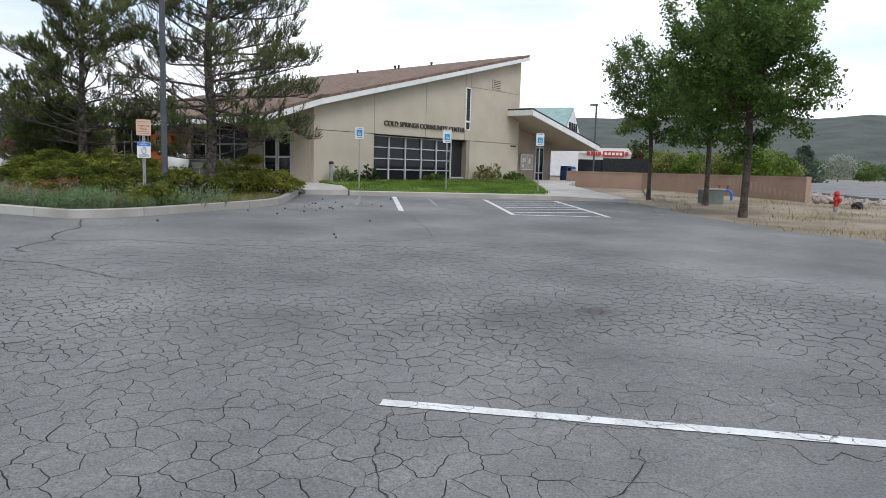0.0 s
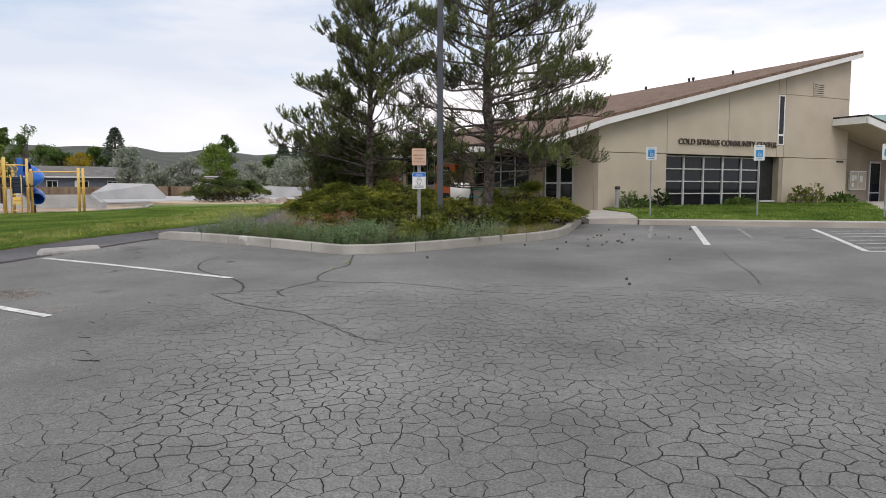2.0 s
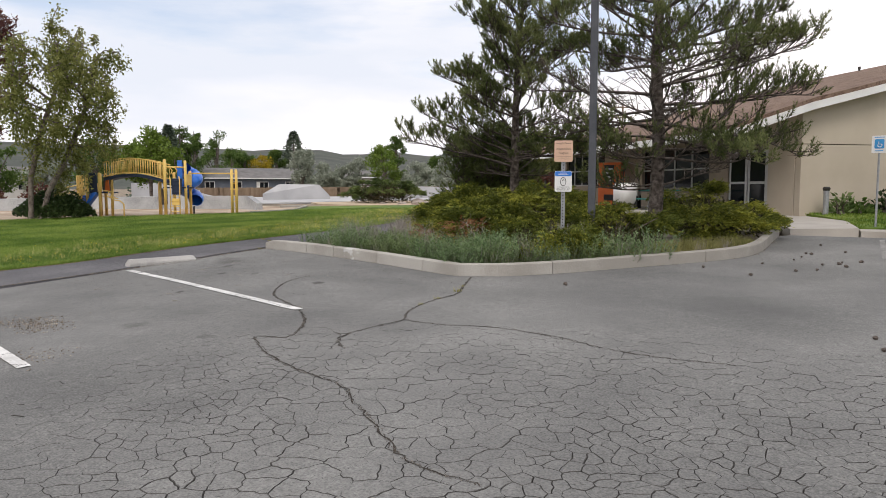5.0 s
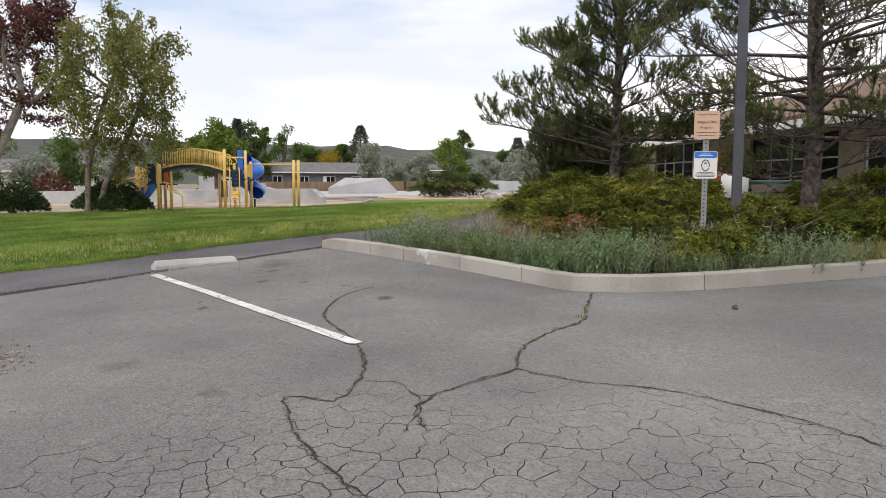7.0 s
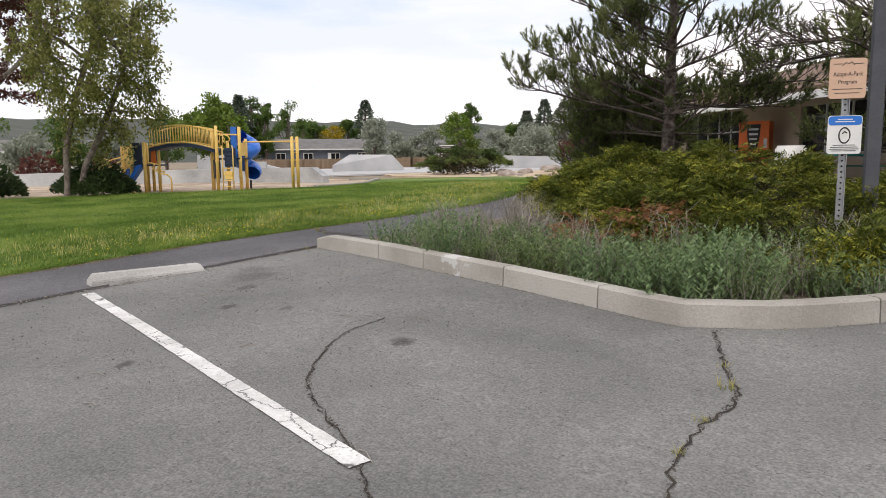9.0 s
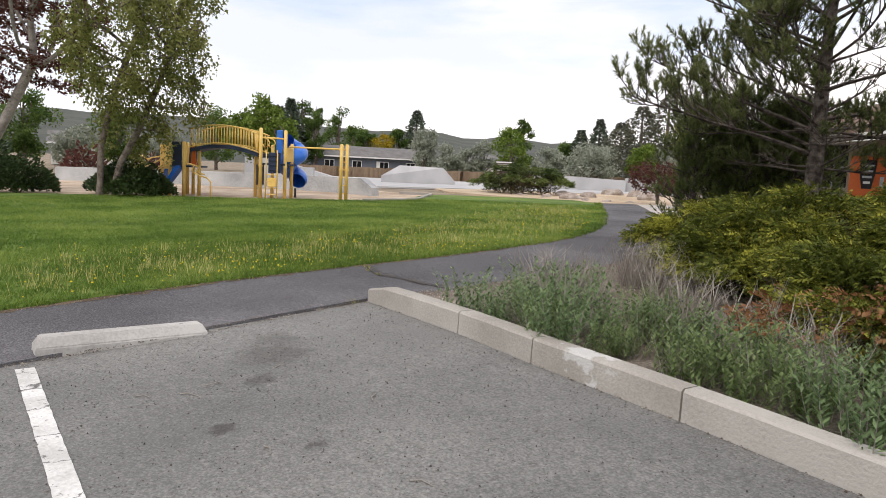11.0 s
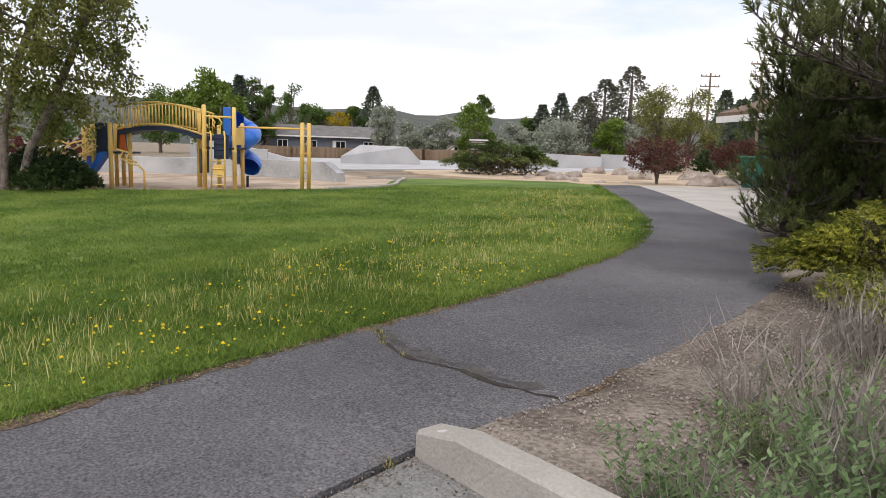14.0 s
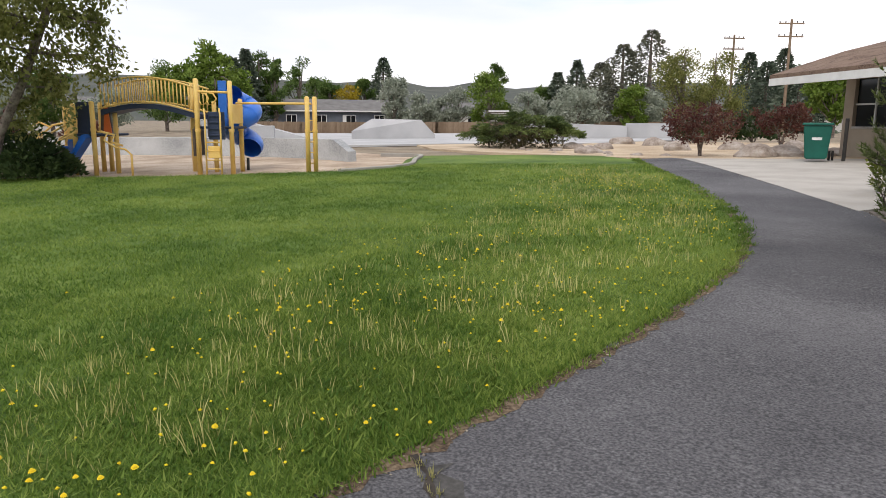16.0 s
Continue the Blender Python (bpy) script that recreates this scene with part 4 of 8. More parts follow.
def pine(name, x, y, height, r0, outline, first, label, seed, whorls=15, size=0.26, bare=0.3, gap=0.0, dense=1.0, material=None, lean=(0, 0), dead=0.0, reach=()):
    """A pine: whorls of limbs that turn up at the tips, side shoots and upright bottle-brush tufts. outline: (height share, radius) steps."""
    rnd = random.Random(seed)
    r = np.random.default_rng(seed)
    t = thing(name, pose(x, y, gz(x, y) + 0.02), label, "tree")
    bm, twig = nb(), []
    top = Vector((lean[0], lean[1], height))
    tube(bm, [top * s + Vector((rnd.uniform(-1, 1), rnd.uniform(-1, 1), 0)) * 0.06 * (s > 0.05) for s in (0, 0.03, 0.2, 0.4, 0.6, 0.8, 1)], [r0 * 1.3, r0, r0 * 0.85, r0 * 0.68, r0 * 0.48, r0 * 0.28, r0 * 0.08], 9)
    pos, drs = [], []
    xs, ys = [q[0] for q in outline], [q[1] for q in outline]

    def tuft(c, d, s=1.0):
        pos.append(tuple(c))
        drs.append(tuple(d))

    def limb(p, a, ln, tilt, bare_, live=True):
        d = Vector((math.cos(a), math.sin(a), tilt)).normalized()
        bend, rise = rnd.uniform(-0.45, 0.45), rnd.uniform(-0.05, 0.18)
        line, n = [p.copy()], 7
        for k in range(n):
            q = (k + 1) / n
            d = (d + Vector((-math.sin(a) * bend, math.cos(a) * bend, rise if q > 0.4 else -0.08)) * (0.5 * q + 0.1) + Vector((rnd.uniform(-1, 1), rnd.uniform(-1, 1), rnd.uniform(-1, 1))) * 0.07).normalized()
            line.append(line[-1] + d * ln / n)
        rr = 0.009 + 0.008 * ln
        for k in range(n):
            twig.append((line[k], line[k + 1], rr * (1 - 0.85 * k / n) + 0.003, rr * (1 - 0.85 * (k + 1) / n) + 0.003))
        m = max(4, int(ln * 8.0 * dense))
        for i in range(m):
            q = bare_ + (1 - bare_) * (i + rnd.random()) / m
            f = q * n
            i0 = min(n - 1, int(f))
            c = line[i0].lerp(line[i0 + 1], f - i0)
            ax = (line[i0 + 1] - line[i0]).normalized()
            side = 1 if i % 2 else -1
            b_ = Vector((-math.sin(a) * side, math.cos(a) * side, rnd.uniform(-0.4, 1.0)))
            dd = (ax * rnd.uniform(0.4, 1.0) + b_ * rnd.uniform(0.5, 1.0)).normalized()
            l2 = (0.3 * ln * (1.05 - q) + 0.2) * rnd.uniform(0.5, 1.3)
            e = c + dd * l2 + Vector((0, 0, 0.22 * l2))
            twig.append((c, e, 0.009, 0.005))
            if not live or rnd.random() < dead:
                for w_ in range(3):
                    g = rnd.uniform(0.3, 1.0)
                    twig.append((c.lerp(e, g), c.lerp(e, g) + Vector((rnd.uniform(-1, 1), rnd.uniform(-1, 1), rnd.uniform(-0.4, 0.8))) * 0.25, 0.006, 0.003))
                continue
            # tufts crowd the outer half of every side shoot and stand upright
            for w_ in range(max(3, int((2.5 + l2 * 8) * rnd.uniform(0.7, 1.3)))):
                g = 1.0 - 0.6 * rnd.random() ** 1.6
                o = c.lerp(e, g)
                s3 = (dd * rnd.uniform(0.2, 0.8) + Vector((rnd.uniform(-0.7, 0.7), rnd.uniform(-0.7, 0.7), rnd.uniform(0.2, 1.1)))).normalized()
                l3 = rnd.uniform(0.04, 0.17)
                twig.append((o, o + s3 * l3, 0.006, 0.004))
                tuft(o + s3 * l3, s3 + Vector((0, 0, 0.5)))
            tuft(e, dd + Vector((0, 0, 0.9)))
        if live:
            for w_ in range(3):
                tuft(line[-1] + Vector((rnd.uniform(-0.08, 0.08), rnd.uniform(-0.08, 0.08), 0)), d + Vector((rnd.uniform(-0.5, 0.5), rnd.uniform(-0.5, 0.5), 0.7)))

    for k in range(whorls):
        s = first + (0.985 - first) * k / (whorls - 1)
        n = rnd.choice((3, 4, 5)) if s < 0.85 else 3
        a0 = rnd.uniform(0, math.tau)
        for j in range(n):
            if rnd.random() < gap:
                continue
            rel = (s - first) / (1 - first)
            ln = float(np.interp(rel, xs, ys)) * rnd.choice((0.5, 0.7, 0.85, 0.95, 1.05))
            low = rel < 0.2 and rnd.random() < dead * 2.2
            limb(top * (s + rnd.uniform(-0.02, 0.02)), a0 + j * math.tau / n + rnd.uniform(-0.4, 0.4), ln, 0.2 + 0.75 * rel ** 1.2 + rnd.uniform(-0.35, 0.4), bare * rnd.uniform(0.7, 1.3), not low)
    for s, ang, ln, tilt in reach:
        limb(top * s, math.radians(ang), ln, tilt, bare)
    part("trunk", bm, m_pinebark, t)
    part("twig_work", sticks(twig, 4), m_pinebark, t)
    V, F = needle_tuft(36, seed, 0.55, 0.029)
    M = frames_along(np.array(pos), np.array(drs), size * (0.75 + 0.5 * r.random(len(pos))), r=r)
    scatter("crown", V, F, M, t, material or m_pine)
    return t


pine("pine_tree", -10.2, 21.45, 6.7, 0.135, [(0, 1.7), (0.12, 2.2), (0.3, 2.2), (0.55, 2.15), (0.75, 2.0), (0.9, 1.4), (1, 0.6)], 0.19, "dark green pine tree standing in the juniper bed", 3, 19, 0.225, 0.32, 0.05, 1.0, lean=(0.1, 0.2), dead=0.08,
     reach=((0.22, 231, 3.2, 0.28), (0.27, 205, 2.8, 0.42), (0.3, 20, 2.6, 0.12), (0.26, 50, 2.3, 0.1), (0.45, 205, 2.3, 0.5)))
pine("pine_tree", -5.78, 19.29, 9.4, 0.15, [(0, 2.2), (0.1, 2.7), (0.3, 2.6), (0.55, 2.3), (0.8, 1.7), (1, 0.5)], 0.13, "thinning pine tree with many bare grey branches", 5, 27, 0.2, 0.3, 0.0, 1.15, dead=0.27,
     reach=((0.25, 12, 3.1, -0.08), (0.22, -25, 2.9, -0.1), (0.29, 40, 3.0, 0.02), (0.33, -5, 2.9, 0.05),
            (0.26, 172, 2.9, 0.0), (0.31, 195, 2.9, 0.1), (0.37, 160, 2.7, 0.15), (0.43, 205, 2.6, 0.2), (0.5, 180, 2.4, 0.3), (0.4, 10, 2.8, 0.3), (0.48, -20, 2.6, 0.35), (0.56, 15, 2.3, 0.4)))
for k, (x, y, h, s) in enumerate(((-12.45, 22.5, 2.2, 0.62), (-11.65, 22.85, 2.25, 0.66), (-10.9, 23.0, 2.1, 0.62), (-12.35, 23.35, 2.2, 0.6), (-11.45, 23.75, 2.0, 0.58))):
    pine("young_pine", x, y, h, 0.05, [(0, s), (0.5, s), (0.85, s * 0.75), (1, 0.3)], 0.04, "bushy green young pine beside the footpath", 8 + k, 13, 0.19, 0.1, 0.0, 0.8, material=m_youngpine)

# trees by the block wall
m_darkbark = mat("dark_bark", [(0.045, 0.035, 0.03), (0.1, 0.08, 0.065)], 5, 0.95, 0.8, 22, fine=0.8)
m_palebark = mat("pale_bark", [(0.22, 0.19, 0.17), (0.36, 0.33, 0.3)], 4, 0.95, 0.8, 18, fine=0.8)
broad_tree("shade_tree", 8.23, 17.9, 7.0, 1.35, 2.25, [[(0, 0, 0), (0.03, 0, 1.5), (0.0, 0.1, 3.4)]], 0.1, 42000, 0.1, m_ash, "shade tree with a dense green crown and slim trunk", 11, clump=0.34, bark=m_darkbark, off=(-0.3, 0), points=620, lumps=9)
broad_tree("shade_tree", 8.95, 22.1, 6.2, 1.45, 1.95, [[(0, 0, 0), (0, 0, 1.6), (-0.05, 0.1, 3.2)]], 0.08, 24000, 0.1, m_ash, "shade tree with a dense green crown and slim trunk", 12, clump=0.32, bark=m_darkbark)
broad_tree("shade_tree", 7.88, 24.5, 5.6, 1.5, 1.6, [[(0, 0, 0), (0, 0, 1.7), (-0.1, 0.1, 3.2)]], 0.07, 15000, 0.1, m_ash, "slender shade tree with an airy green crown", 13, clump=0.3, bark=m_darkbark, off=(-0.35, 0))
# trees by the play area
broad_tree("olive_tree", -30.6, 19.3, 9.5, 0.9, 3.2, [[(-0.2, -0.15, 0), (-0.2, -0.1, 1.6), (-0.1, 0.3, 3.4), (0.1, 0.9, 5.2)], [(0.12, 0.1, 0), (0.35, 0.3, 1.1), (0.8, 0.7, 2.2), (1.3, 1.1, 3.6), (1.4, 1.6, 5.0)]], 0.11, 20000, 0.13, m_olive,
           "twin-trunked tree with drooping olive leaves", 21, off=(0.75, 0.85), clump=0.3, droop=1.3, points=430, step=0.24, lumps=9, lobe=0.66)
broad_tree("purple_plum_tree", -34.9, 16.6, 9.6, 2.6, 3.2, [[(0, 0, 0), (0.1, 0.35, 1.2), (0.3, 0.95, 2.6), (0.5, 1.7, 4.4)], [(0.1, 0.1, 0), (0.12, 0.4, 1.3), (-0.1, -0.1, 3.6)]], 0.17, 19000, 0.135, m_plum,
           "tree with dark purple leaves and a pale leaning trunk", 22, off=(0.6, 1.5), clump=0.32, points=420, step=0.24, bark=m_palebark, lumps=8, lobe=0.75)
broad_tree("green_tree", -46, 34.5, 5.2, 1.2, 2.6, [[(0, 0, 0), (0, 0, 1.4), (0.1, 0, 2.6)]], 0.13, 11000, 0.22, m_lime, "round fresh green tree behind the play structure", 23, clump=0.4, points=360, step=0.26)
broad_tree("red_plum_tree", -20.9, 37.9, 1.75, 0.35, 1.5, [[(0, 0, 0), (0.05, 0, 0.5)], [(0, 0, 0), (-0.15, 0.1, 0.55)]], 0.05, 4600, 0.085, m_plum, "small dark red plum tree", 24, clump=0.16, points=260, step=0.1)
broad_tree("red_plum_tree", -19.6, 42.5, 1.75, 0.4, 1.1, [[(0, 0, 0), (0.05, 0, 0.5)], [(0, 0, 0), (-0.15, 0.1, 0.55)]], 0.05, 4500, 0.09, m_plum, "small dark red plum tree among boulders", 25, clump=0.16, points=260, step=0.1)

# ---------------------------------------------------------------- shrubs of the planting bed
def spray(seed, n=10, flat=0.35):
    """A feathery flat shoot of a juniper, tip drooping."""
    r = np.random.default_rng(seed)
    V, F = [], []
    for k in range(n):
        s = (k + 0.5) / n
        o = np.array([0, 0.12 * math.sin(s * 3), s])
        side = 1 if k % 2 else -1
        d = np.array([side * (0.75 - 0.45 * s), flat * (r.random() - 0.35), 0.62 + 0.3 * r.random()])
        d *= 0.4 * (1.1 - 0.55 * s) / np.linalg.norm(d)
        w = np.array([0.0, 0.026, 0.0]) + np.array([0.032, 0, -0.032 * side])
        i = len(V)
        V += [o - w, o + d * 0.5 - w * 1.2, o + d, o + d * 0.5 + w * 1.4]
        F.append((i, i + 1, i + 2, i + 3))
    return V, F


def dome_bush(name, x, y, rx, ry, h, n, size, material, label, seed, template=None, turn=0.0, category="shrub", lift=0.0, tiers=True, spill=0.35, core=True, group=""):
    """A spreading shrub: woody stems within, shoots in uneven layers over a lumpy dome."""
    rnd = random.Random(seed)
    r = np.random.default_rng(seed)
    t = thing(name, pose(x, y, gz(x, y) + 0.02 + lift, 0, 0, turn), label, category, group)
    bm = nb()
    for k in range(14):
        a, q = rnd.uniform(0, math.tau), rnd.uniform(0.4, 0.9)
        e = Vector((math.cos(a) * rx * q, math.sin(a) * ry * q, h * rnd.uniform(0.4, 0.85)))
        tube(bm, [(0.1 * math.cos(a), 0.1 * math.sin(a), -0.03), e * 0.5 + Vector((0, 0, 0.1 * h)), e], [0.022, 0.015, 0.006], 5)
    part("woody_frame", bm, m_bark, t)
    a = r.random(n) * math.tau
    q = np.sqrt(r.random(n))
    lump = 1 + 0.16 * np.sin(3 * a + seed) + 0.1 * np.sin(7 * a + 2 * seed)
    layer = np.clip(r.random(n) * 1.25, 0, 1)
    hh = h * (1 - 0.75 * q ** 2.4) * (1 + 0.16 * np.sin(5 * a + 9 * q + seed) + 0.12 * np.sin(11 * q + 3 * a))
    z = hh * (0.12 + 0.88 * layer)
    if tiers:
        z = 0.6 * z + 0.4 * (np.round(z / (h * 0.24)) * h * 0.24)
    px, py = np.cos(a) * q * rx * lump, np.sin(a) * q * ry * lump
    pos = np.stack([px, py, np.maximum(z, 0.04)], 1)
    d = np.stack([np.cos(a), np.sin(a), np.full(n, spill)], 1) + r.normal(size=(n, 3)) * [0.6, 0.6, 0.28]
    if tiers:
        # flat overlapping pads of shoots, darker hollows between them
        m = max(10, int(12 * rx * ry))
        pa, pq = r.random(m) * math.tau, np.sqrt(r.random(m)) * 0.95
        pz = h * (1 - 0.7 * pq ** 2.2) * (0.15 + 0.85 * np.sqrt(r.random(m)))
        plump = 1 + 0.16 * np.sin(3 * pa + seed)
        pc3 = np.stack([np.cos(pa) * pq * rx * plump, np.sin(pa) * pq * ry * plump, pz], 1)
        prad = 0.24 + 0.32 * r.random(m)
        pick = r.integers(0, m, n)
        sa = pa[pick] + r.normal(size=n) * 1.0
        sq = np.sqrt(r.random(n)) * prad[pick]
        pos = pc3[pick] + np.stack([np.cos(sa) * sq, np.sin(sa) * sq, 0.09 - 0.28 * sq ** 1.5 + 0.05 * r.normal(size=n)], 1)
        pos[:, 2] = np.maximum(pos[:, 2], 0.04)
        d = np.stack([np.cos(sa), np.sin(sa), 0.25 - 0.35 * sq / 0.4], 1) + r.normal(size=(n, 3)) * [0.3, 0.3, 0.22]
    V, F = template or spray(seed)
    # dark inner shoots: real twigs that also paint in the self-shading of the gaps
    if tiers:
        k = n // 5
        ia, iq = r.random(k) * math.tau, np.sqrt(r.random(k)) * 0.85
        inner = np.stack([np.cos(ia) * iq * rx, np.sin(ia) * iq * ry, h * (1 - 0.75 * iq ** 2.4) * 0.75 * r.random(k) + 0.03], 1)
        scatter("inner_growth", V, F, frames_along(inner, rand_dirs(k, r, 0.5), size * 1.1, r=r), t, m_inner_shade, "brown inner twigs, coloured dark for the shade in the hollows")
    scatter("foliage", V, F, frames_along(pos, d, size * (0.6 + 0.8 * r.random(n)), r=r), t, material)
    return t


JUN = [(-9.05, 18.2, 1.6, 1.35, 1.0, 1), (-7.5, 17.7, 1.6, 1.3, 0.95, 2), (-8.3, 16.65, 1.5, 0.9, 0.7, 3), (-6.75, 16.0, 1.2, 0.85, 0.6, 4), (-10.55, 19.6, 0.85, 1.25, 0.85, 5),
       (-5.9, 17.4, 0.95, 0.95, 0.75, 6), (-9.2, 17.6, 0.8, 0.75, 0.7, 7), (-8.3, 19.6, 1.9, 1.2, 1.0, 8), (-4.85, 20.7, 0.85, 1.2, 1.0, 9), (-5.6, 21.9, 1.0, 1.1, 1.05, 10), (-4.75, 19.6, 0.7, 0.7, 0.8, 11)]
for x, y, rx, ry, h, s in JUN:
    dome_bush("juniper_shrub", x, y, rx, ry, h, int(2900 * rx * ry), 0.128, m_juniper, "spreading yellow-green juniper shrub in the planting bed", s, turn=s * 37, group="junipers of the planting bed")
# browned patch of the front juniper
m_rust = leaf_mat("dead_juniper", [(0.14, 0.06, 0.025), (0.24, 0.11, 0.05), (0.3, 0.17, 0.08)], 0.15)
dome_bush("juniper_shrub", -8.05, 15.45, 0.5, 0.32, 0.5, 620, 0.14, m_rust, "rust-brown dead juniper at the bed's front", 31, category="shrub")
for x, y, rx, ry, h, s, lab in ((-30.95, 20.2, 1.75, 1.1, 0.98, 41, "dark green trimmed shrub beside the play area"), (-33.9, 17.6, 1.25, 1.1, 1.05, 42, "dark green shrub beside the play area"),
                                (-30.2, 40.5, 2.6, 1.6, 1.4, 43, "dark spreading juniper beside boulders"), (-13.0, 26.6, 0.6, 0.6, 0.8, 44, "small yellow-green shrub by the patio")):
    fine = s in (41, 42)
    dome_bush("evergreen_shrub", x, y, rx, ry, h, int((3600 if fine else 900) * rx * ry), 0.13 if fine else 0.26, {43: m_spread, 44: m_juniper}.get(s, m_dkshrub), lab, s, (LEAF_V, LEAF_F) if fine else None, tiers=s == 43, spill=0.6)


def herb_mesh(seed, stems=36, tall=0.33, leaves=25):
    r = np.random.default_rng(seed)
    V, F, SV, SF = [], [], [], []
    for k in range(stems):
        a, lean = r.random() * math.tau, 0.05 + 0.45 * r.random()
        o = np.array([math.cos(a), math.sin(a), 0]) * 0.2 * r.random()
        d = np.array([math.cos(a) * lean, math.sin(a) * lean, 1.0])
        h = tall * (0.6 + 0.5 * r.random())
        w = np.array([0.004, 0.0, 0])
        i = len(V)
        SV += [o - w, o + w, o + d * h]
        SF.append((3 * k, 3 * k + 1, 3 * k + 2))
        for j in range(leaves):
            s = 0.08 + 0.92 * (j + r.random()) / leaves
            b = r.random() * math.tau
            ld = np.array([math.cos(b), math.sin(b), 0.35 + 0.65 * r.random()])
            ld *= (0.045 * (1.25 - 0.6 * s)) / np.linalg.norm(ld)
            sd = np.array([-math.sin(b), math.cos(b), 0]) * 0.0066
            p = o + d * h * s
            i = len(V)
            V += [p, p + ld * 0.5 + sd, p + ld, p + ld * 0.5 - sd]
            F.append((i, i + 1, i + 2, i + 3))
    me, st = bpy.data.meshes.new("leafage"), bpy.data.meshes.new("stem_growth")
    me.from_pydata([tuple(v) for v in V], [], F)
    st.from_pydata([tuple(v) for v in SV], [], SF)
    return me, st


def twig_mesh(seed, stems=40, tall=0.5):
    r = np.random.default_rng(seed)
    V, F = [], []
    for k in range(stems):
        a, lean = r.random() * math.tau, 0.15 + 0.55 * r.random()
        o = np.array([math.cos(a), math.sin(a), 0]) * 0.14 * r.random()
        d = np.array([math.cos(a) * lean, math.sin(a) * lean, 1.0])
        h = tall * (0.5 + 0.6 * r.random())
        bend = r.normal(size=3) * 0.05
        w = np.array([math.sin(a), -math.cos(a), 0]) * 0.0045
        i = len(V)
        V += [o - w, o + w, o + d * h * 0.55 + bend + w, o + d * h * 0.55 + bend - w, o + d * h]
        F += [(i, i + 1, i + 2, i + 3), (i + 3, i + 2, i + 4)]
        for j in range(3):
            p = o + d * h * (0.4 + 0.2 * j)
            b = r.normal(size=3) * 0.07
            b[2] = abs(b[2]) + 0.05
            i = len(V)
            V += [p - w * 0.6, p + w * 0.6, p + b]
            F.append((i, i + 1, i + 2))
    me = bpy.data.meshes.new("foliage")
    me.from_pydata([tuple(v) for v in V], [], F)
    return me


m_sage_pale = leaf_mat("pale_grey_herb", [(0.11, 0.175, 0.075), (0.2, 0.29, 0.13), (0.32, 0.42, 0.22)], 0.38)
herbs = []
for k in range(4):
    hb = thing("herb_clump", pose(0, 0, -50), "grey-green leafy herb clump along the kerb", "herb", "herbs along the kerb")
    leafage, stem_growth = herb_mesh(60 + k)
    tagged(part("leafage", leafage, m_sage if k % 2 else m_sage_pale, hb), kind="stuff")
    tagged(part("stem_growth", stem_growth, m_brush, hb), "thin pale stems", kind="stuff")
    herbs.append(hb)
twigs = []
for k in range(2):
    hb = thing("dry_twig_clump", pose(0, 0, -50), "clump of dry grey-brown stems in the bed", "dry plant", "dry stems of the bed")
    part("foliage", twig_mesh(80 + k), m_brush, hb)
    twigs.append(hb)
rh = random.Random(5)
spots = []
for i, p in enumerate(KERB[:-9]):
    d = (KERB[min(i + 1, len(KERB) - 1)] - KERB[max(i - 1, 0)]).normalized()
    q = Vector((-d.y, d.x))
    for off in (0.42, 0.68, 0.95, 1.22, 1.5):
        if i < 2 and off < 1.1 or i < 1:
            continue
        o = p + q * (off + rh.uniform(-0.12, 0.12)) + d * rh.uniform(-0.1, 0.1)
        if o.y > 16.4 and o.x > -6 or rh.random() < 0.03 or o.x < -10.95:
            continue
        spots.append((o, off, i))
first = {}
for o, off, i in spots:
    dry = (off > 1.0 and i < 12 and rh.random() < 0.3) or (off > 0.7 and rh.random() < 0.16)
    src = rh.choice(twigs if dry else herbs)
    m = pose(o.x, o.y, gz(o.x, o.y) + 0.03, rh.uniform(-6, 6), rh.uniform(-6, 6), rh.uniform(0, 360)) @ Matrix.Scale(rh.uniform(0.85, 1.3), 4)
    if src in first:
        copy_thing(src, m)
    else:
        first[src] = True
        src.matrix_basis = m
for x, y in [(-10.65, 17.0 + 0.4 * k) for k in range(3)] + [(-10.7, 16.5), (-10.5, 16.9), (-10.1, 16.7), (-10.0, 17.1)]:
    copy_thing(rh.choice(twigs), pose(x + rh.uniform(-0.1, 0.1), y, gz(x, y) + 0.03, 0, 0, rh.uniform(0, 360)) @ Matrix.Scale(rh.uniform(0.75, 1.1), 4))
for hb in herbs + twigs:
    if hb not in first:
        hb.matrix_basis = pose(-9.9, 15.6, gz(-9.9, 15.6) + 0.03)
# low dry ground cover at the bed's east end
for x, y in ((-4.5, 17.9), (-4.3, 18.6), (-4.7, 18.5), (-4.2, 19.2), (-4.9, 17.5), (-5.2, 17.2), (-4.4, 17.4), (-4.6, 19.1), (-4.1, 18.0)):
    copy_thing(rh.choice(twigs), pose(x, y, gz(x, y) + 0.03, 0, 0, rh.uniform(0, 360)) @ Matrix.Scale(0.4, 4))
m_cover = leaf_mat("low_cover", [(0.16, 0.17, 0.06), (0.28, 0.27, 0.1), (0.42, 0.37, 0.17)], 0.3)
cover = thing("ground_cover_clump", pose(-4.5, 17.6, gz(-4.5, 17.6) + 0.03), "low straw-green ground cover in the bed", "ground cover", "ground cover of the bed")
cr = np.random.default_rng(12)
CV, CF = [], []
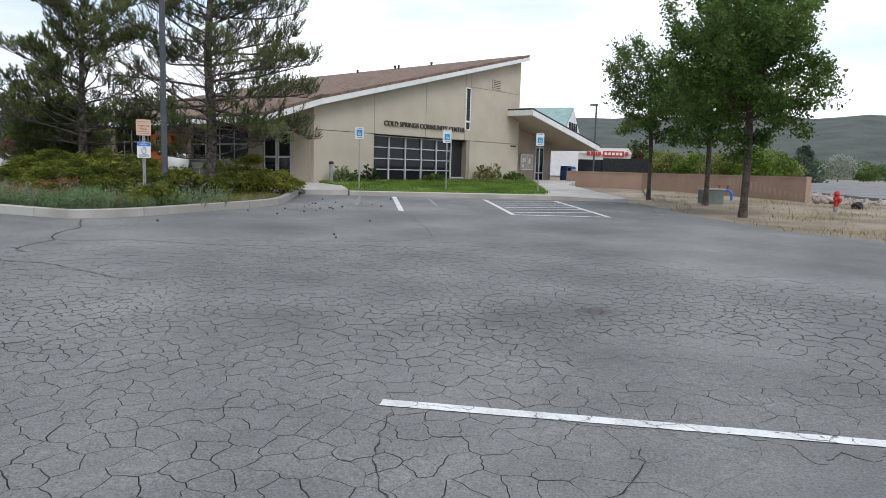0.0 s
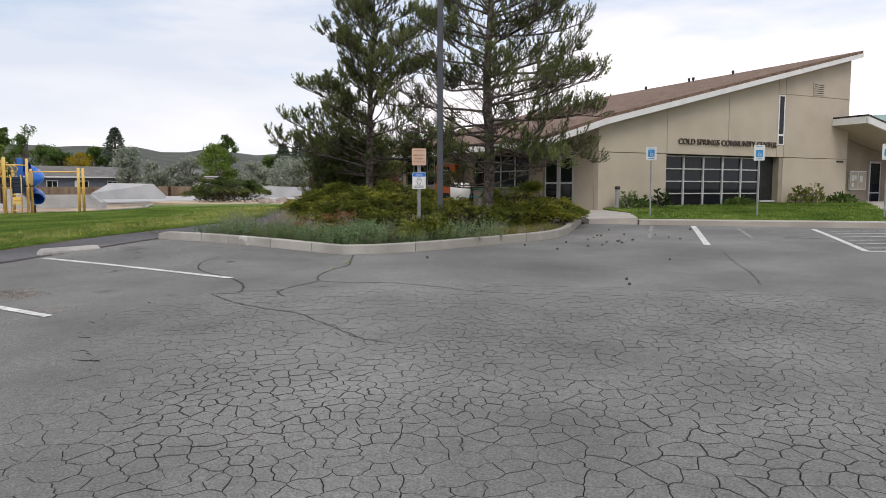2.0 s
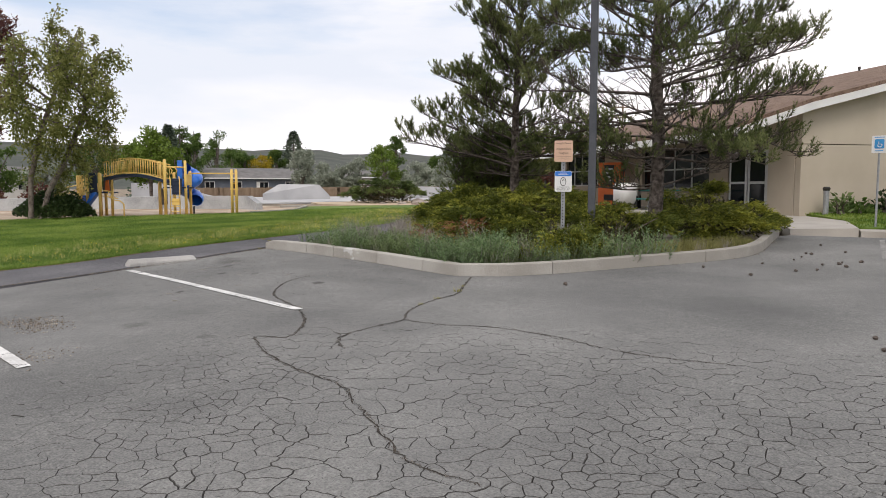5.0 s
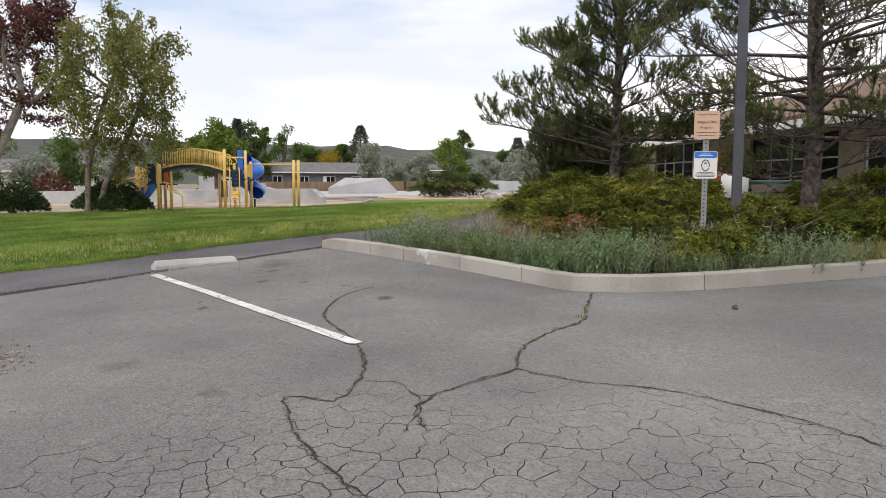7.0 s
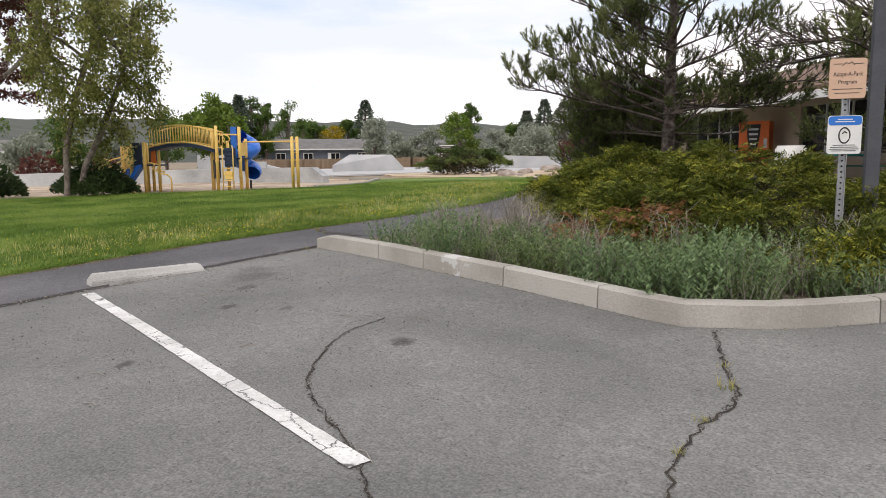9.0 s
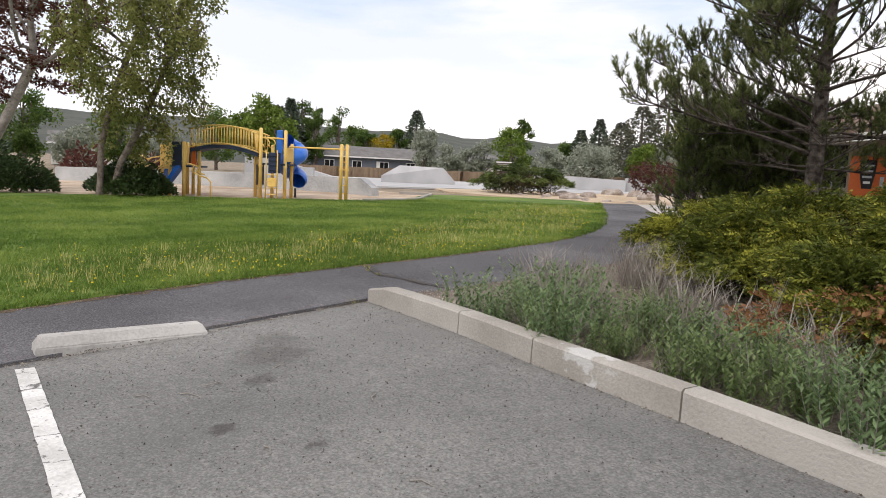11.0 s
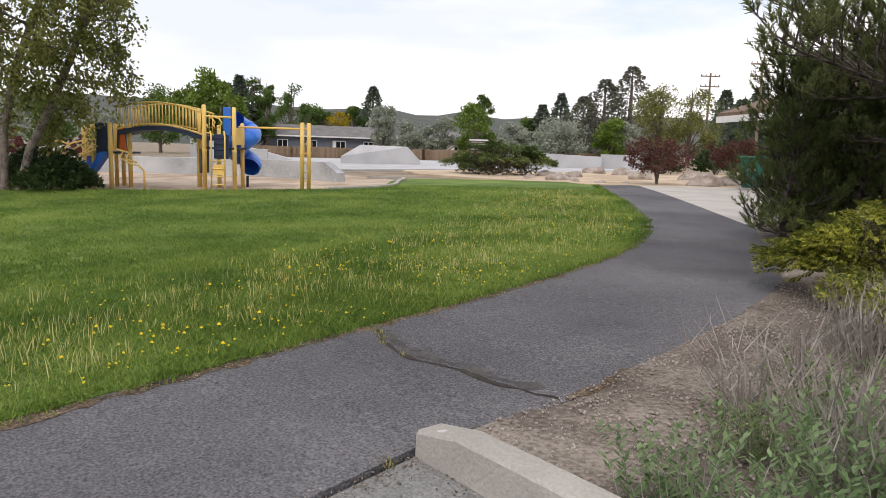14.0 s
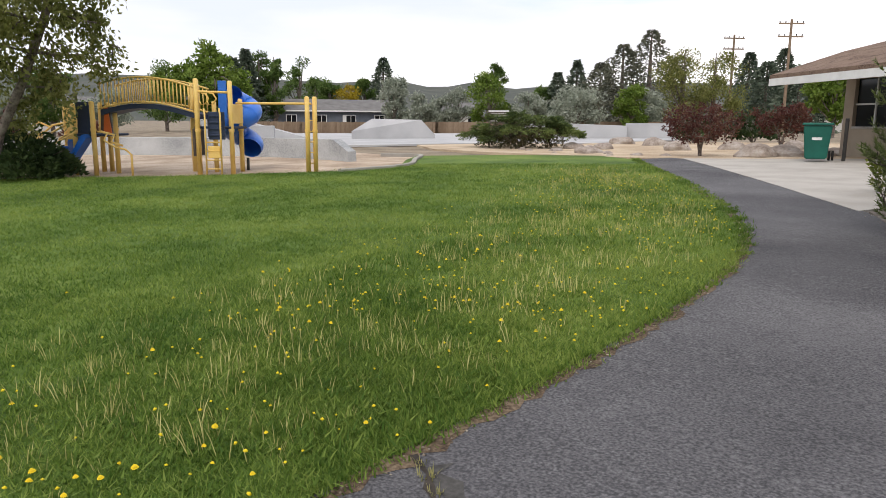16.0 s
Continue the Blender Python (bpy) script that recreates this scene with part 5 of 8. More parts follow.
for k in range(130):
    a, q = cr.random() * math.tau, 0.22 * math.sqrt(cr.random())
    o = np.array([math.cos(a) * q, math.sin(a) * q, 0])
    d = np.array([cr.normal() * 0.07, cr.normal() * 0.07, 0.1 + 0.12 * cr.random()])
    sd = np.array([-math.sin(a), math.cos(a), 0]) * 0.006
    i = len(CV)
    CV += [tuple(o - sd), tuple(o + sd), tuple(o + d)]
    CF.append((i, i + 1, i + 2))
cme = bpy.data.meshes.new("foliage")
cme.from_pydata(CV, [], CF)
part("foliage", cme, m_cover, cover)
for k in range(44):
    s = rh.random()
    x, y = -5.5 + 1.55 * s + rh.uniform(-0.35, 0.3), 16.2 + 2.9 * s + rh.uniform(-0.3, 0.3)
    copy_thing(cover, pose(x, y, gz(x, y) + 0.03, 0, 0, rh.uniform(0, 360)) @ Matrix.Scale(rh.uniform(0.7, 1.3), 4))
# small plants at the foot of the building
for u_, v_, rx, h, mt, s in ((1.0, -0.45, 0.3, 0.5, m_sage, 51), (1.5, -0.5, 0.4, 0.35, m_ash, 52), (2.5, -0.45, 0.3, 0.55, m_dkshrub, 53), (9.8, -0.5, 0.35, 0.6, m_olive, 54), (10.7, -0.5, 0.4, 0.7, m_olive, 55), (12.4, -0.6, 0.5, 0.35, m_ash, 56), (6.5, -0.4, 0.5, 0.22, m_ash, 57)):
    w = B @ Vector((u_, v_, 0))
    dome_bush("foundation_shrub", w.x, w.y, rx, rx * 0.8, h, int(500 * rx), 0.16, mt, "small green shrub at the foot of the wall", s, (LEAF_V, LEAF_F), lift=0.16, tiers=False, spill=0.8, group="shrubs along the front wall")

# ---------------------------------------------------------------- lawn blades and dandelions
def blades(seed, n, tall, lean=0.45, w=0.005, spread=0.045, plain=False):
    r = np.random.default_rng(seed)
    V, F = [], []
    for k in range(n):
        a = r.random() * math.tau
        o = np.array([r.normal() * spread, r.normal() * spread, -0.005])
        d = np.array([math.cos(a) * lean * r.random(), math.sin(a) * lean * r.random(), 1.0]) * tall * (0.55 + 0.6 * r.random())
        sd = np.array([-math.sin(a), math.cos(a), 0]) * w
        i = len(V)
        if plain:
            V += [o - sd, o + sd, o + d]
            F.append((i, i + 1, i + 2))
            continue
        V += [o - sd, o + sd, o + d * np.array([0.45, 0.45, 0.6]) + sd * 0.7, o + d * np.array([0.45, 0.45, 0.6]) - sd * 0.7, o + d]
        F += [(i, i + 1, i + 2, i + 3), (i + 3, i + 2, i + 4)]
    return V, F


def on_lawn(n, r, cx, cy, reach, poly, fall=0.85):
    """Spots on a lawn, closer together near the footpath."""
    a, q = r.random(n) * math.tau, reach * r.random(n) ** fall
    x, y = cx + np.cos(a) * q, cy + np.sin(a) * q
    ok = inside(x, y, poly)
    return x[ok], y[ok]


def lawn_edge_gap(x, y):
    e = np.array([(p.x, p.y) for p in LAWN_EDGE])
    return np.sqrt(((x[:, None] - e[None, :, 0]) ** 2 + (y[:, None] - e[None, :, 1]) ** 2).min(1))


rg = np.random.default_rng(77)
gx, gy = on_lawn(125000, rg, -14.0, 16.0, 17.0, LAWN)
gpos = np.stack([gx, gy, ground_z(gx, gy) + 0.03], 1)
gd = np.tile([0, 0, 1.0], (len(gx), 1)) + rg.normal(size=(len(gx), 3)) * [0.15, 0.15, 0]
V, F = blades(1, 13, 0.03, 1.9, 0.0042, 0.06, True)
far_size = 0.75 + 0.5 * rg.random(len(gx)) + 0.02 * np.hypot(gx + 12, gy - 14)
tagged(scatter("grass", V, F, frames_along(gpos, gd, far_size, r=rg), None, m_grass), "short green grass blades of the lawn", "grass", kind="stuff")
fx, fy = on_lawn(9000, rg, 1.0, 28.0, 9.0, GRASS2)
fz = np.array([gz(a, b) + 0.08 + toward(a, b) for a, b in zip(fx, fy)])
V, F = blades(2, 8, 0.055, w=0.008)
tagged(scatter("grass", V, F, frames_along(np.stack([fx, fy, fz], 1), np.tile([0, 0, 1.0], (len(fx), 1)), 1.0 + 0.5 * rg.random(len(fx)), r=rg), None, m_grass), "short green grass before the building", "grass", kind="stuff")
# long pale stalks in drifts along the lawn's edge
sx, sy = on_lawn(60000, rg, -15.5, 19.0, 13.0, LAWN, 0.55)
gap = lawn_edge_gap(sx, sy)
drift = np.array([noise.noise(Vector((a * 0.7, b * 0.7, 3.0))) for a, b in zip(sx, sy)])
keep = (gap > 0.25) & (gap < 3.6) & (rg.random(len(sx)) < 0.125 * np.exp(-((gap - 1.3) / 1.3) ** 2) * np.clip(0.9 + 1.6 * drift, 0.15, 1.15) * 1.4)
sx, sy = sx[keep], sy[keep]
V, F = blades(3, 8, 0.125, 0.65, 0.0027, 0.06)
tagged(scatter("dry_stalks", V, F, frames_along(np.stack([sx, sy, ground_z(sx, sy) + 0.03], 1), np.tile([0, 0, 1.0], (len(sx), 1)), 0.6 + 0.6 * rg.random(len(sx)), r=rg), None, m_straw), "pale dry seed stalks in drifts on the lawn's edge", "grass stalks", kind="stuff")
# taller tufts
tx, ty = on_lawn(4000, rg, -15.0, 17.0, 12.0, LAWN)
keep = (lawn_edge_gap(tx, ty) < 3.2) & (rg.random(len(tx)) < 0.5)
tx, ty = tx[keep], ty[keep]
V, F = blades(4, 12, 0.048, 1.3, 0.005, 0.05)
tagged(scatter("grass_tufts", V, F, frames_along(np.stack([tx, ty, ground_z(tx, ty) + 0.03], 1), np.tile([0, 0, 1.0], (len(tx), 1)), 0.7 + 0.6 * rg.random(len(tx)), r=rg), None, m_grass), "uneven green tufts along the lawn's edge", "grass", kind="stuff")


def flower_mesh(seed):
    r = np.random.default_rng(seed)
    bm = nb()
    for ring, (n, rad, z, top) in enumerate(((11, 0.02, 0.084, 0.09), (9, 0.015, 0.092, 0.096), (6, 0.008, 0.099, 0.1))):
        for k in range(n):
            a = k * math.tau / n + ring * 0.3
            c, s = math.cos(a), math.sin(a)
            w = 0.0055 - 0.001 * ring
            f = [bm.verts.new(q) for q in ((0, 0, top), (c * rad * 0.8 - s * w, s * rad * 0.8 + c * w, z + 0.003), (c * rad, s * rad, z), (c * rad * 0.8 + s * w, s * rad * 0.8 - c * w, z + 0.003))]
            bm.faces.new(f)
    return mesh_of(bm, "flower")


stalk = mesh_of(tube(nb(), [(0, 0, 0), (0.004, 0, 0.05), (0, 0, 0.087)], 0.0025, 4), "stalk")
flower = flower_mesh(1)
stalk.materials.append(m_grass)
flower.materials.append(m_dandelion)
dx_, dy_ = on_lawn(9000, rg, -14.8, 17.5, 11.0, LAWN, 0.6)
dg = lawn_edge_gap(dx_, dy_)
dd_ = np.array([noise.noise(Vector((a * 0.8, b * 0.8, 9.0))) for a, b in zip(dx_, dy_)])
keep = (dg > 0.15) & (dg < 6) & (rg.random(len(dx_)) < 0.33 * np.exp(-((dg - 1.0) / 1.6) ** 2) * np.clip(0.8 + 2 * dd_, 0.1, 2))
for a, b in list(zip(dx_[keep], dy_[keep]))[:290]:
    fl = thing("dandelion", pose(a, b, gz(a, b) + 0.03, rh.uniform(-12, 12), rh.uniform(-12, 12), rh.uniform(0, 360)) @ Matrix.Scale(rh.uniform(0.45, 0.78), 4), "yellow dandelion flower in the lawn", "dandelion", "dandelions of the lawn")
    part("stalk", stalk, m_grass, fl)
    part("flower", flower, m_dandelion, fl)

# the many small flower heads between them
bx_, by_ = on_lawn(30000, rg, -15.2, 18.5, 12.0, LAWN, 0.55)
bg_ = lawn_edge_gap(bx_, by_)
bd_ = np.array([noise.noise(Vector((a * 0.7, b * 0.7, 5.0))) for a, b in zip(bx_, by_)])
keep = (bg_ > 0.15) & (rg.random(len(bx_)) < 0.26 * np.exp(-((bg_ - 1.1) / 1.5) ** 2) * np.clip(0.7 + 2.2 * bd_, 0.05, 2))
bx_, by_ = bx_[keep], by_[keep]
HV = [(math.cos(k * math.tau / 6) * 0.011, math.sin(k * math.tau / 6) * 0.011, 0.05) for k in range(6)] + [(0, 0, 0.059), (0, 0, 0.043)]
HF = [(k, (k + 1) % 6, 6) for k in range(6)] + [((k + 1) % 6, k, 7) for k in range(6)]
tagged(scatter("dandelion_heads", HV, HF, frames_along(np.stack([bx_, by_, ground_z(bx_, by_) + 0.03], 1), np.tile([0, 0, 1.0], (len(bx_), 1)) + rg.normal(size=(len(bx_), 3)) * [0.25, 0.25, 0], 0.6 + 0.5 * rg.random(len(bx_)), r=rg), None, m_dandelion), "small yellow dandelion heads in the lawn", "dandelions", kind="stuff")

# ---------------------------------------------------------------- signs, pole, markings
def flat_on(name, pts, lift, material, parent, label=""):
    """A thin mark that lies on the sloping ground; pts are plan corners in order."""
    bm = nb()
    tops = [bm.verts.new((x, y, gz(x, y) + lift)) for x, y in pts]
    lows = [bm.verts.new((x, y, gz(x, y) + lift - 0.012)) for x, y in pts]
    bm.faces.new(tops)
    for i in range(len(pts)):
        j = (i + 1) % len(pts)
        bm.faces.new((tops[i], lows[i], lows[j], tops[j]))
    bmesh.ops.recalc_face_normals(bm, faces=bm.faces[:])
    return part(name, bm, material, parent, label)


def stripe(p0, p1, width, root, name="stripe", lift=0.004, ragged=0.006, material=None):
    """A painted line with worn edges."""
    p0, p1 = Vector(p0), Vector(p1)
    d = (p1 - p0).normalized()
    q = Vector((-d.y, d.x)) * width / 2
    n = max(2, int((p1 - p0).length / 0.07))
    bm = nb()
    rows2 = []
    for k in range(n + 1):
        c = p0 + (p1 - p0) * k / n
        a, b_ = c + q * (1 + rh.uniform(-1, 1) * ragged * 8), c - q * (1 + rh.uniform(-1, 1) * ragged * 8)
        rows2.append([bm.verts.new((v.x, v.y, gz(v.x, v.y) + lift)) for v in (a, b_)])
    for r0, r1 in zip(rows2, rows2[1:]):
        bm.faces.new((r0[0], r0[1], r1[1], r1[0]))
    bm.normal_update()
    for fc in bm.faces:
        if fc.normal.z < 0:
            fc.normal_flip()
    return part(name, bm, material or m_stripe, root)


marks = tagged(new("parking_markings"), "worn white parking lines painted on the asphalt", "road marking", kind="structure")
stripe((-0.31, 4.33), (8.4, 2.83), 0.105, marks)
stripe((-7.0, 10.62), (-11.93, 11.62), 0.11, marks)
stripe((-7.3, 7.83), (-12.0, 8.7), 0.11, marks)
stripe((-0.55, 16.95), (-0.92, 21.9), 0.13, marks)
stripe((2.12, 16.7), (1.87, 21.7), 0.12, marks)
stripe((4.42, 16.72), (4.08, 21.9), 0.12, marks)
stripe((2.06, 16.66), (4.48, 16.66), 0.12, marks)
for k in range(6):
    y = 17.2 + k * 0.78
    stripe((2.18, y), (4.3, y + 0.75), 0.1, marks)
m_faded = mat("faded_paint", [(0.16, 0.158, 0.15), (0.32, 0.315, 0.3)], 6, 0.9, 0.2, 40, fine=0.9)
for p0, p1 in (((-1.75, 18.2), (-1.95, 21.6)), ((0.35, 18.6), (0.15, 21.4)), ((5.3, 17.9), (6.4, 17.75)), ((1.0, 19.2), (1.7, 19.1))):
    stripe(p0, p1, 0.09, marks, "faded_mark", material=m_faded)


def crack(pts, width, root, seed, wob=0.022):
    rc = random.Random(seed)
    line = smooth_line(pts, 0.06)
    bm = nb()
    prev = None
    for k, p in enumerate(line):
        d = (line[min(k + 1, len(line) - 1)] - line[max(k - 1, 0)]).normalized()
        q = Vector((-d.y, d.x))
        p = p + q * rc.uniform(-wob, wob)
        w = width * rc.uniform(0.15, 1.25) * (0.35 if k in (0, len(line) - 1) else 1)
        row = [bm.verts.new((v.x, v.y, gz(v.x, v.y) + z)) for v, z in ((p + q * w, 0.0015), (p - q * w, 0.0015))]
        if prev:
            bm.faces.new((prev[0], prev[1], row[1], row[0]))
        prev = row
    bm.normal_update()
    for fc in bm.faces:
        if fc.normal.z < 0:
            fc.normal_flip()
    part("crack", bm, m_crack, root)


cracks = tagged(new("pavement_cracks"), "long dark dirt-filled cracks across the asphalt", "crack", kind="structure")
CRACKS = ((0.011, [(-7.0, 10.62), (-6.6, 10.3), (-6.32, 9.98), (-6.15, 9.62), (-6.43, 9.5), (-5.9, 9.15), (-5.3, 8.92), (-4.73, 8.81), (-4.4, 8.58), (-4.04, 8.36), (-3.5, 8.0), (-3.0, 7.95)]),
          (0.012, [(-6.5, 13.44), (-6.2, 12.78), (-5.98, 12.28), (-5.99, 11.84), (-5.94, 11.38), (-5.8, 11.0), (-5.66, 10.78), (-5.72, 10.3), (-5.7, 9.85), (-5.4, 9.6)]),
          (0.009, [(-7.0, 10.64), (-7.32, 10.8), (-7.85, 11.05), (-8.14, 11.3), (-8.42, 11.65), (-8.6, 12.0), (-8.64, 12.45)]),
          (0.008, [(-5.66, 10.78), (-5.18, 10.77), (-4.63, 10.92), (-3.9, 10.84), (-3.24, 10.65), (-2.4, 10.7)]),
          (0.007, [(-6.32, 9.98), (-6.05, 10.08), (-5.7, 9.87), (-5.5, 9.5)]),
          (0.009, [(-0.27, 15.72), (-0.1, 14.2), (0.05, 13.4), (0.13, 12.19)]), (0.009, [(0.5, 11.4), (0.1, 11.45), (-0.21, 11.29), (-0.3, 10.8), (-0.1, 10.33), (-0.5, 9.6)]),
          (0.006, [(-12.0, 6.9), (-10.5, 6.7), (-9.0, 7.1), (-7.6, 6.8)]),
          (0.007, [(1.2, 3.7), (0.95, 3.2), (0.3, 2.95), (-0.2, 3.1), (-0.3, 3.6), (-0.25, 4.2)]))
for s, (w, pts) in enumerate(CRACKS):
    crack(pts, w * 0.7, cracks, s)
# crack with grass across the footpath, and the lip along its edge
pc = tagged(new("path_crack"), "crack across the footpath with moss and a broken edge", "crack", kind="structure")


def path_crack(pts, width, seed, material, lift):
    rc = random.Random(seed)
    line = smooth_line(pts, 0.08)
    bm = nb()
    prev = None
    for k, p in enumerate(line):
        d = (line[min(k + 1, len(line) - 1)] - line[max(k - 1, 0)]).normalized()
        q = Vector((-d.y, d.x))
        p = p + q * rc.uniform(-0.015, 0.015)
        w = width * rc.uniform(0.2, 1.5)
        row = [bm.verts.new((v.x, v.y, gz(v.x, v.y) + lift)) for v in (p + q * w, p - q * w)]
        if prev:
            bm.faces.new((prev[0], prev[1], row[1], row[0]))
        prev = row
    bm.normal_update()
    for fc in bm.faces:
        if fc.normal.z < 0:
            fc.normal_flip()
    part("crack", bm, material, pc)


path_crack([(-13.3, 15.72), (-13.0, 15.55), (-12.68, 15.46), (-12.4, 15.48), (-12.1, 15.43), (-11.81, 15.45)], 0.05, 2, m_worn, 0.0245)
path_crack([(-13.42, 15.74), (-13.2, 15.6), (-13.07, 15.5), (-12.72, 15.37), (-12.43, 15.4), (-12.1, 15.35), (-11.66, 15.37)], 0.018, 3, m_crack, 0.026)
path_crack([(p.x + 0.05, p.y) for p in LAWN_EDGE[::2]], 0.065, 6, m_edge, 0.0245)
path_crack([(-11.64, 15.4), (-11.54, 16.5), (-11.5, 17.9), (-11.58, 19.2), (-12.02, 20.9)], 0.05, 7, m_edge, 0.0245)
path_crack([(-17.8, 31.2), (-17.2, 30.6), (-16.4, 30.2)], 0.012, 8, m_crack, 0.026)

m_crumb = mat("crack_crumb", [(0.05, 0.045, 0.04), (0.12, 0.11, 0.1), (0.24, 0.22, 0.2)], 8, 1.0, 0, 30, fine=0.5, per="island")
m_litter = mat("dry_litter", [(0.1, 0.075, 0.055), (0.22, 0.18, 0.14), (0.42, 0.38, 0.32)], 6, 1.0, 0, 30, fine=0.5, per="island")
# grass growing in the cracks
tb = np.random.default_rng(31)
TV, TF = blades(21, 22, 0.055, 1.3, 0.004, 0.03)
tme = bpy.data.meshes.new("blades")
tme.from_pydata([tuple(v) for v in TV], [], TF)
for x, y in ((-13.35, 15.7), (-13.25, 15.64), (-13.15, 15.57), (-13.08, 15.5), (-12.8, 15.4), (-6.05, 12.4), (-6.0, 11.9), (-5.97, 11.5), (-6.2, 12.75), (-11.95, 12.8), (-11.85, 14.3)):
    tf = thing("grass_tuft", pose(x, y, gz(x, y) + (0.022 if x < -11.9 else 0), 0, 0, 360 * tb.random()) @ Matrix.Scale(0.5 + 0.5 * tb.random(), 4), "small grass tuft growing in a crack", "grass tuft", "grass in the cracks")
    part("blades", tme, m_cover, tf)

# wheel stop
m_stop = mat("stop_concrete", [(0.36, 0.35, 0.33), (0.5, 0.49, 0.465)], 3, 0.92, 0.4, 50, fine=0.6)
ws = thing("wheel_stop", pose(-12.02, 12.3, gz(-12.02, 12.3), 0, 0, 80), "pale concrete wheel stop at the head of the bay", "wheel stop")
bm = prism(nb(), [(-0.11, -0.05), (0.11, -0.05), (0.11, 0.045), (0.065, 0.11), (-0.065, 0.11), (-0.11, 0.045)], -0.58, 0.58, "x")
for v in bm.verts:
    if v.co.z > 0.09:
        v.co.x *= 0.93
bmesh.ops.bevel(bm, geom=bm.edges[:], offset=0.008, segments=2, affect="EDGES")
part("body", bm, m_stop, ws)
for a in (-0.4, 0.4):
    part("pin", tube(nb(), [(a, 0, 0.1), (a, 0, 0.115)], 0.012), m_galv, ws)

# lamp post
lp = thing("lamp_post", pose(-6.19, 16.99, gz(-6.19, 16.99) + 0.02, 0, 0, 20), "tall dark grey square lamp post in the bed", "lamp post")
bm = bx(-0.065, 0.065, -0.065, 0.065, 0.3, 8.6, 0.01)
part("pole", bm, m_lamp, lp)
part("base", tube(nb(), [(0, 0, -0.1), (0, 0, 0.3)], 0.2, 16), m_kerb, lp)
part("base_plate", bx(-0.14, 0.14, -0.14, 0.14, 0.3, 0.33, 0.005), m_fence, lp)
part("lamp_head", bx(-0.25, 0.25, -0.65, 0.1, 8.6, 8.75, 0.03), m_lamp, lp)

# sign on a perforated post
m_tan = mat("tan_sign", [(0.55, 0.36, 0.25), (0.62, 0.42, 0.31)], 2, 0.6, 0, 30)
m_bayblue = mat("bay_sign_blue", [(0.03, 0.25, 0.55), (0.05, 0.32, 0.64)], 2, 0.5, 0, 30)
m_signblue = mat("sign_blue", [(0.02, 0.14, 0.5), (0.03, 0.18, 0.58)], 2, 0.5, 0, 30)
sp = thing("park_sign_post", pose(-6.25, 15.91, 0, 0, 0, 26), "perforated steel post with a tan and a white park sign", "sign")
gsp = gz(-6.25, 15.91)
bm = bx(-0.03, 0.03, 0.02, 0.028, gsp - 0.1, 2.2)
box(bm, -0.032, -0.026, -0.005, 0.0195, gsp - 0.1, 2.2)
box(bm, 0.026, 0.032, -0.005, 0.0195, gsp - 0.1, 2.2)
post = part("post", bm, m_galv, sp)
for k in range(26):
    part("hole", tube(nb(), [(0, 0.012, gsp + 0.35 + k * 0.05), (0, 0.0195, gsp + 0.35 + k * 0.05)], 0.009, 8), m_black, post)


def round_panel(x0, x1, z0, z1, y0, y1, rad=0.025):
    o = []
    for cx, cz, a0 in ((x1 - rad, z1 - rad, 0), (x0 + rad, z1 - rad, 90), (x0 + rad, z0 + rad, 180), (x1 - rad, z0 + rad, 270)):
        for k in range(5):
            a = radians(a0 + k * 22.5)
            o.append((cx + rad * math.cos(a), cz + rad * math.sin(a)))
    return prism(nb(), o, y0, y1)


top_panel = part("panel", round_panel(-0.15, 0.15, 2.05, 2.4, -0.012, -0.008), m_tan, sp, "tan park programme sign")
words("Adopt-A-Park", 0.055, pose(0, -0.0135, 2.262, 90), m_letter, top_panel, "dark lettering", 0.0005, fit=0.24)
words("Program", 0.05, pose(0, -0.0135, 2.195, 90), m_letter, top_panel, "dark lettering", 0.0005, fit=0.15)
bm = nb()
for x0, x1, z in ((-0.12, 0.12, 2.13), (-0.1, 0.1, 2.095), (-0.12, -0.05, 2.35), (0.05, 0.12, 2.35)):
    box(bm, x0, x1, -0.0145, -0.0122, z, z + 0.006)
tube(bm, [(-0.05, -0.013, 2.335), (-0.02, -0.013, 2.365), (0.0, -0.013, 2.35), (0.025, -0.013, 2.37), (0.05, -0.013, 2.34)], 0.004, 5)
part("print", bm, m_letter, top_panel)
low_panel = part("panel", round_panel(-0.14, 0.14, 1.56, 1.9, -0.012, -0.008), m_white, sp, "white sign with a blue head and an oval emblem")
part("head_band", round_panel(-0.135, 0.135, 1.815, 1.895, -0.0145, -0.0122), m_signblue, low_panel)
bm = nb()
ov = [(0.045 * math.cos(k * math.tau / 24), -0.014, 1.725 + 0.068 * math.sin(k * math.tau / 24)) for k in range(25)]
tube(bm, ov, 0.0055, 5, False)
tube(bm, [(-0.018, -0.014, 1.74), (0, -0.014, 1.76), (0.018, -0.014, 1.745)], 0.005, 5)
for w_, z in ((0.09, 1.635), (0.11, 1.617), (0.12, 1.6), (0.1, 1.584)):
    box(bm, -w_, w_, -0.0145, -0.0122, z, z + 0.006)
part("print", bm, m_black, low_panel)
bm = nb()
for w_, z in ((0.06, 1.862), (0.08, 1.842)):
    box(bm, -w_, w_, -0.0165, -0.0147, z, z + 0.008)
part("print", bm, m_white, low_panel)


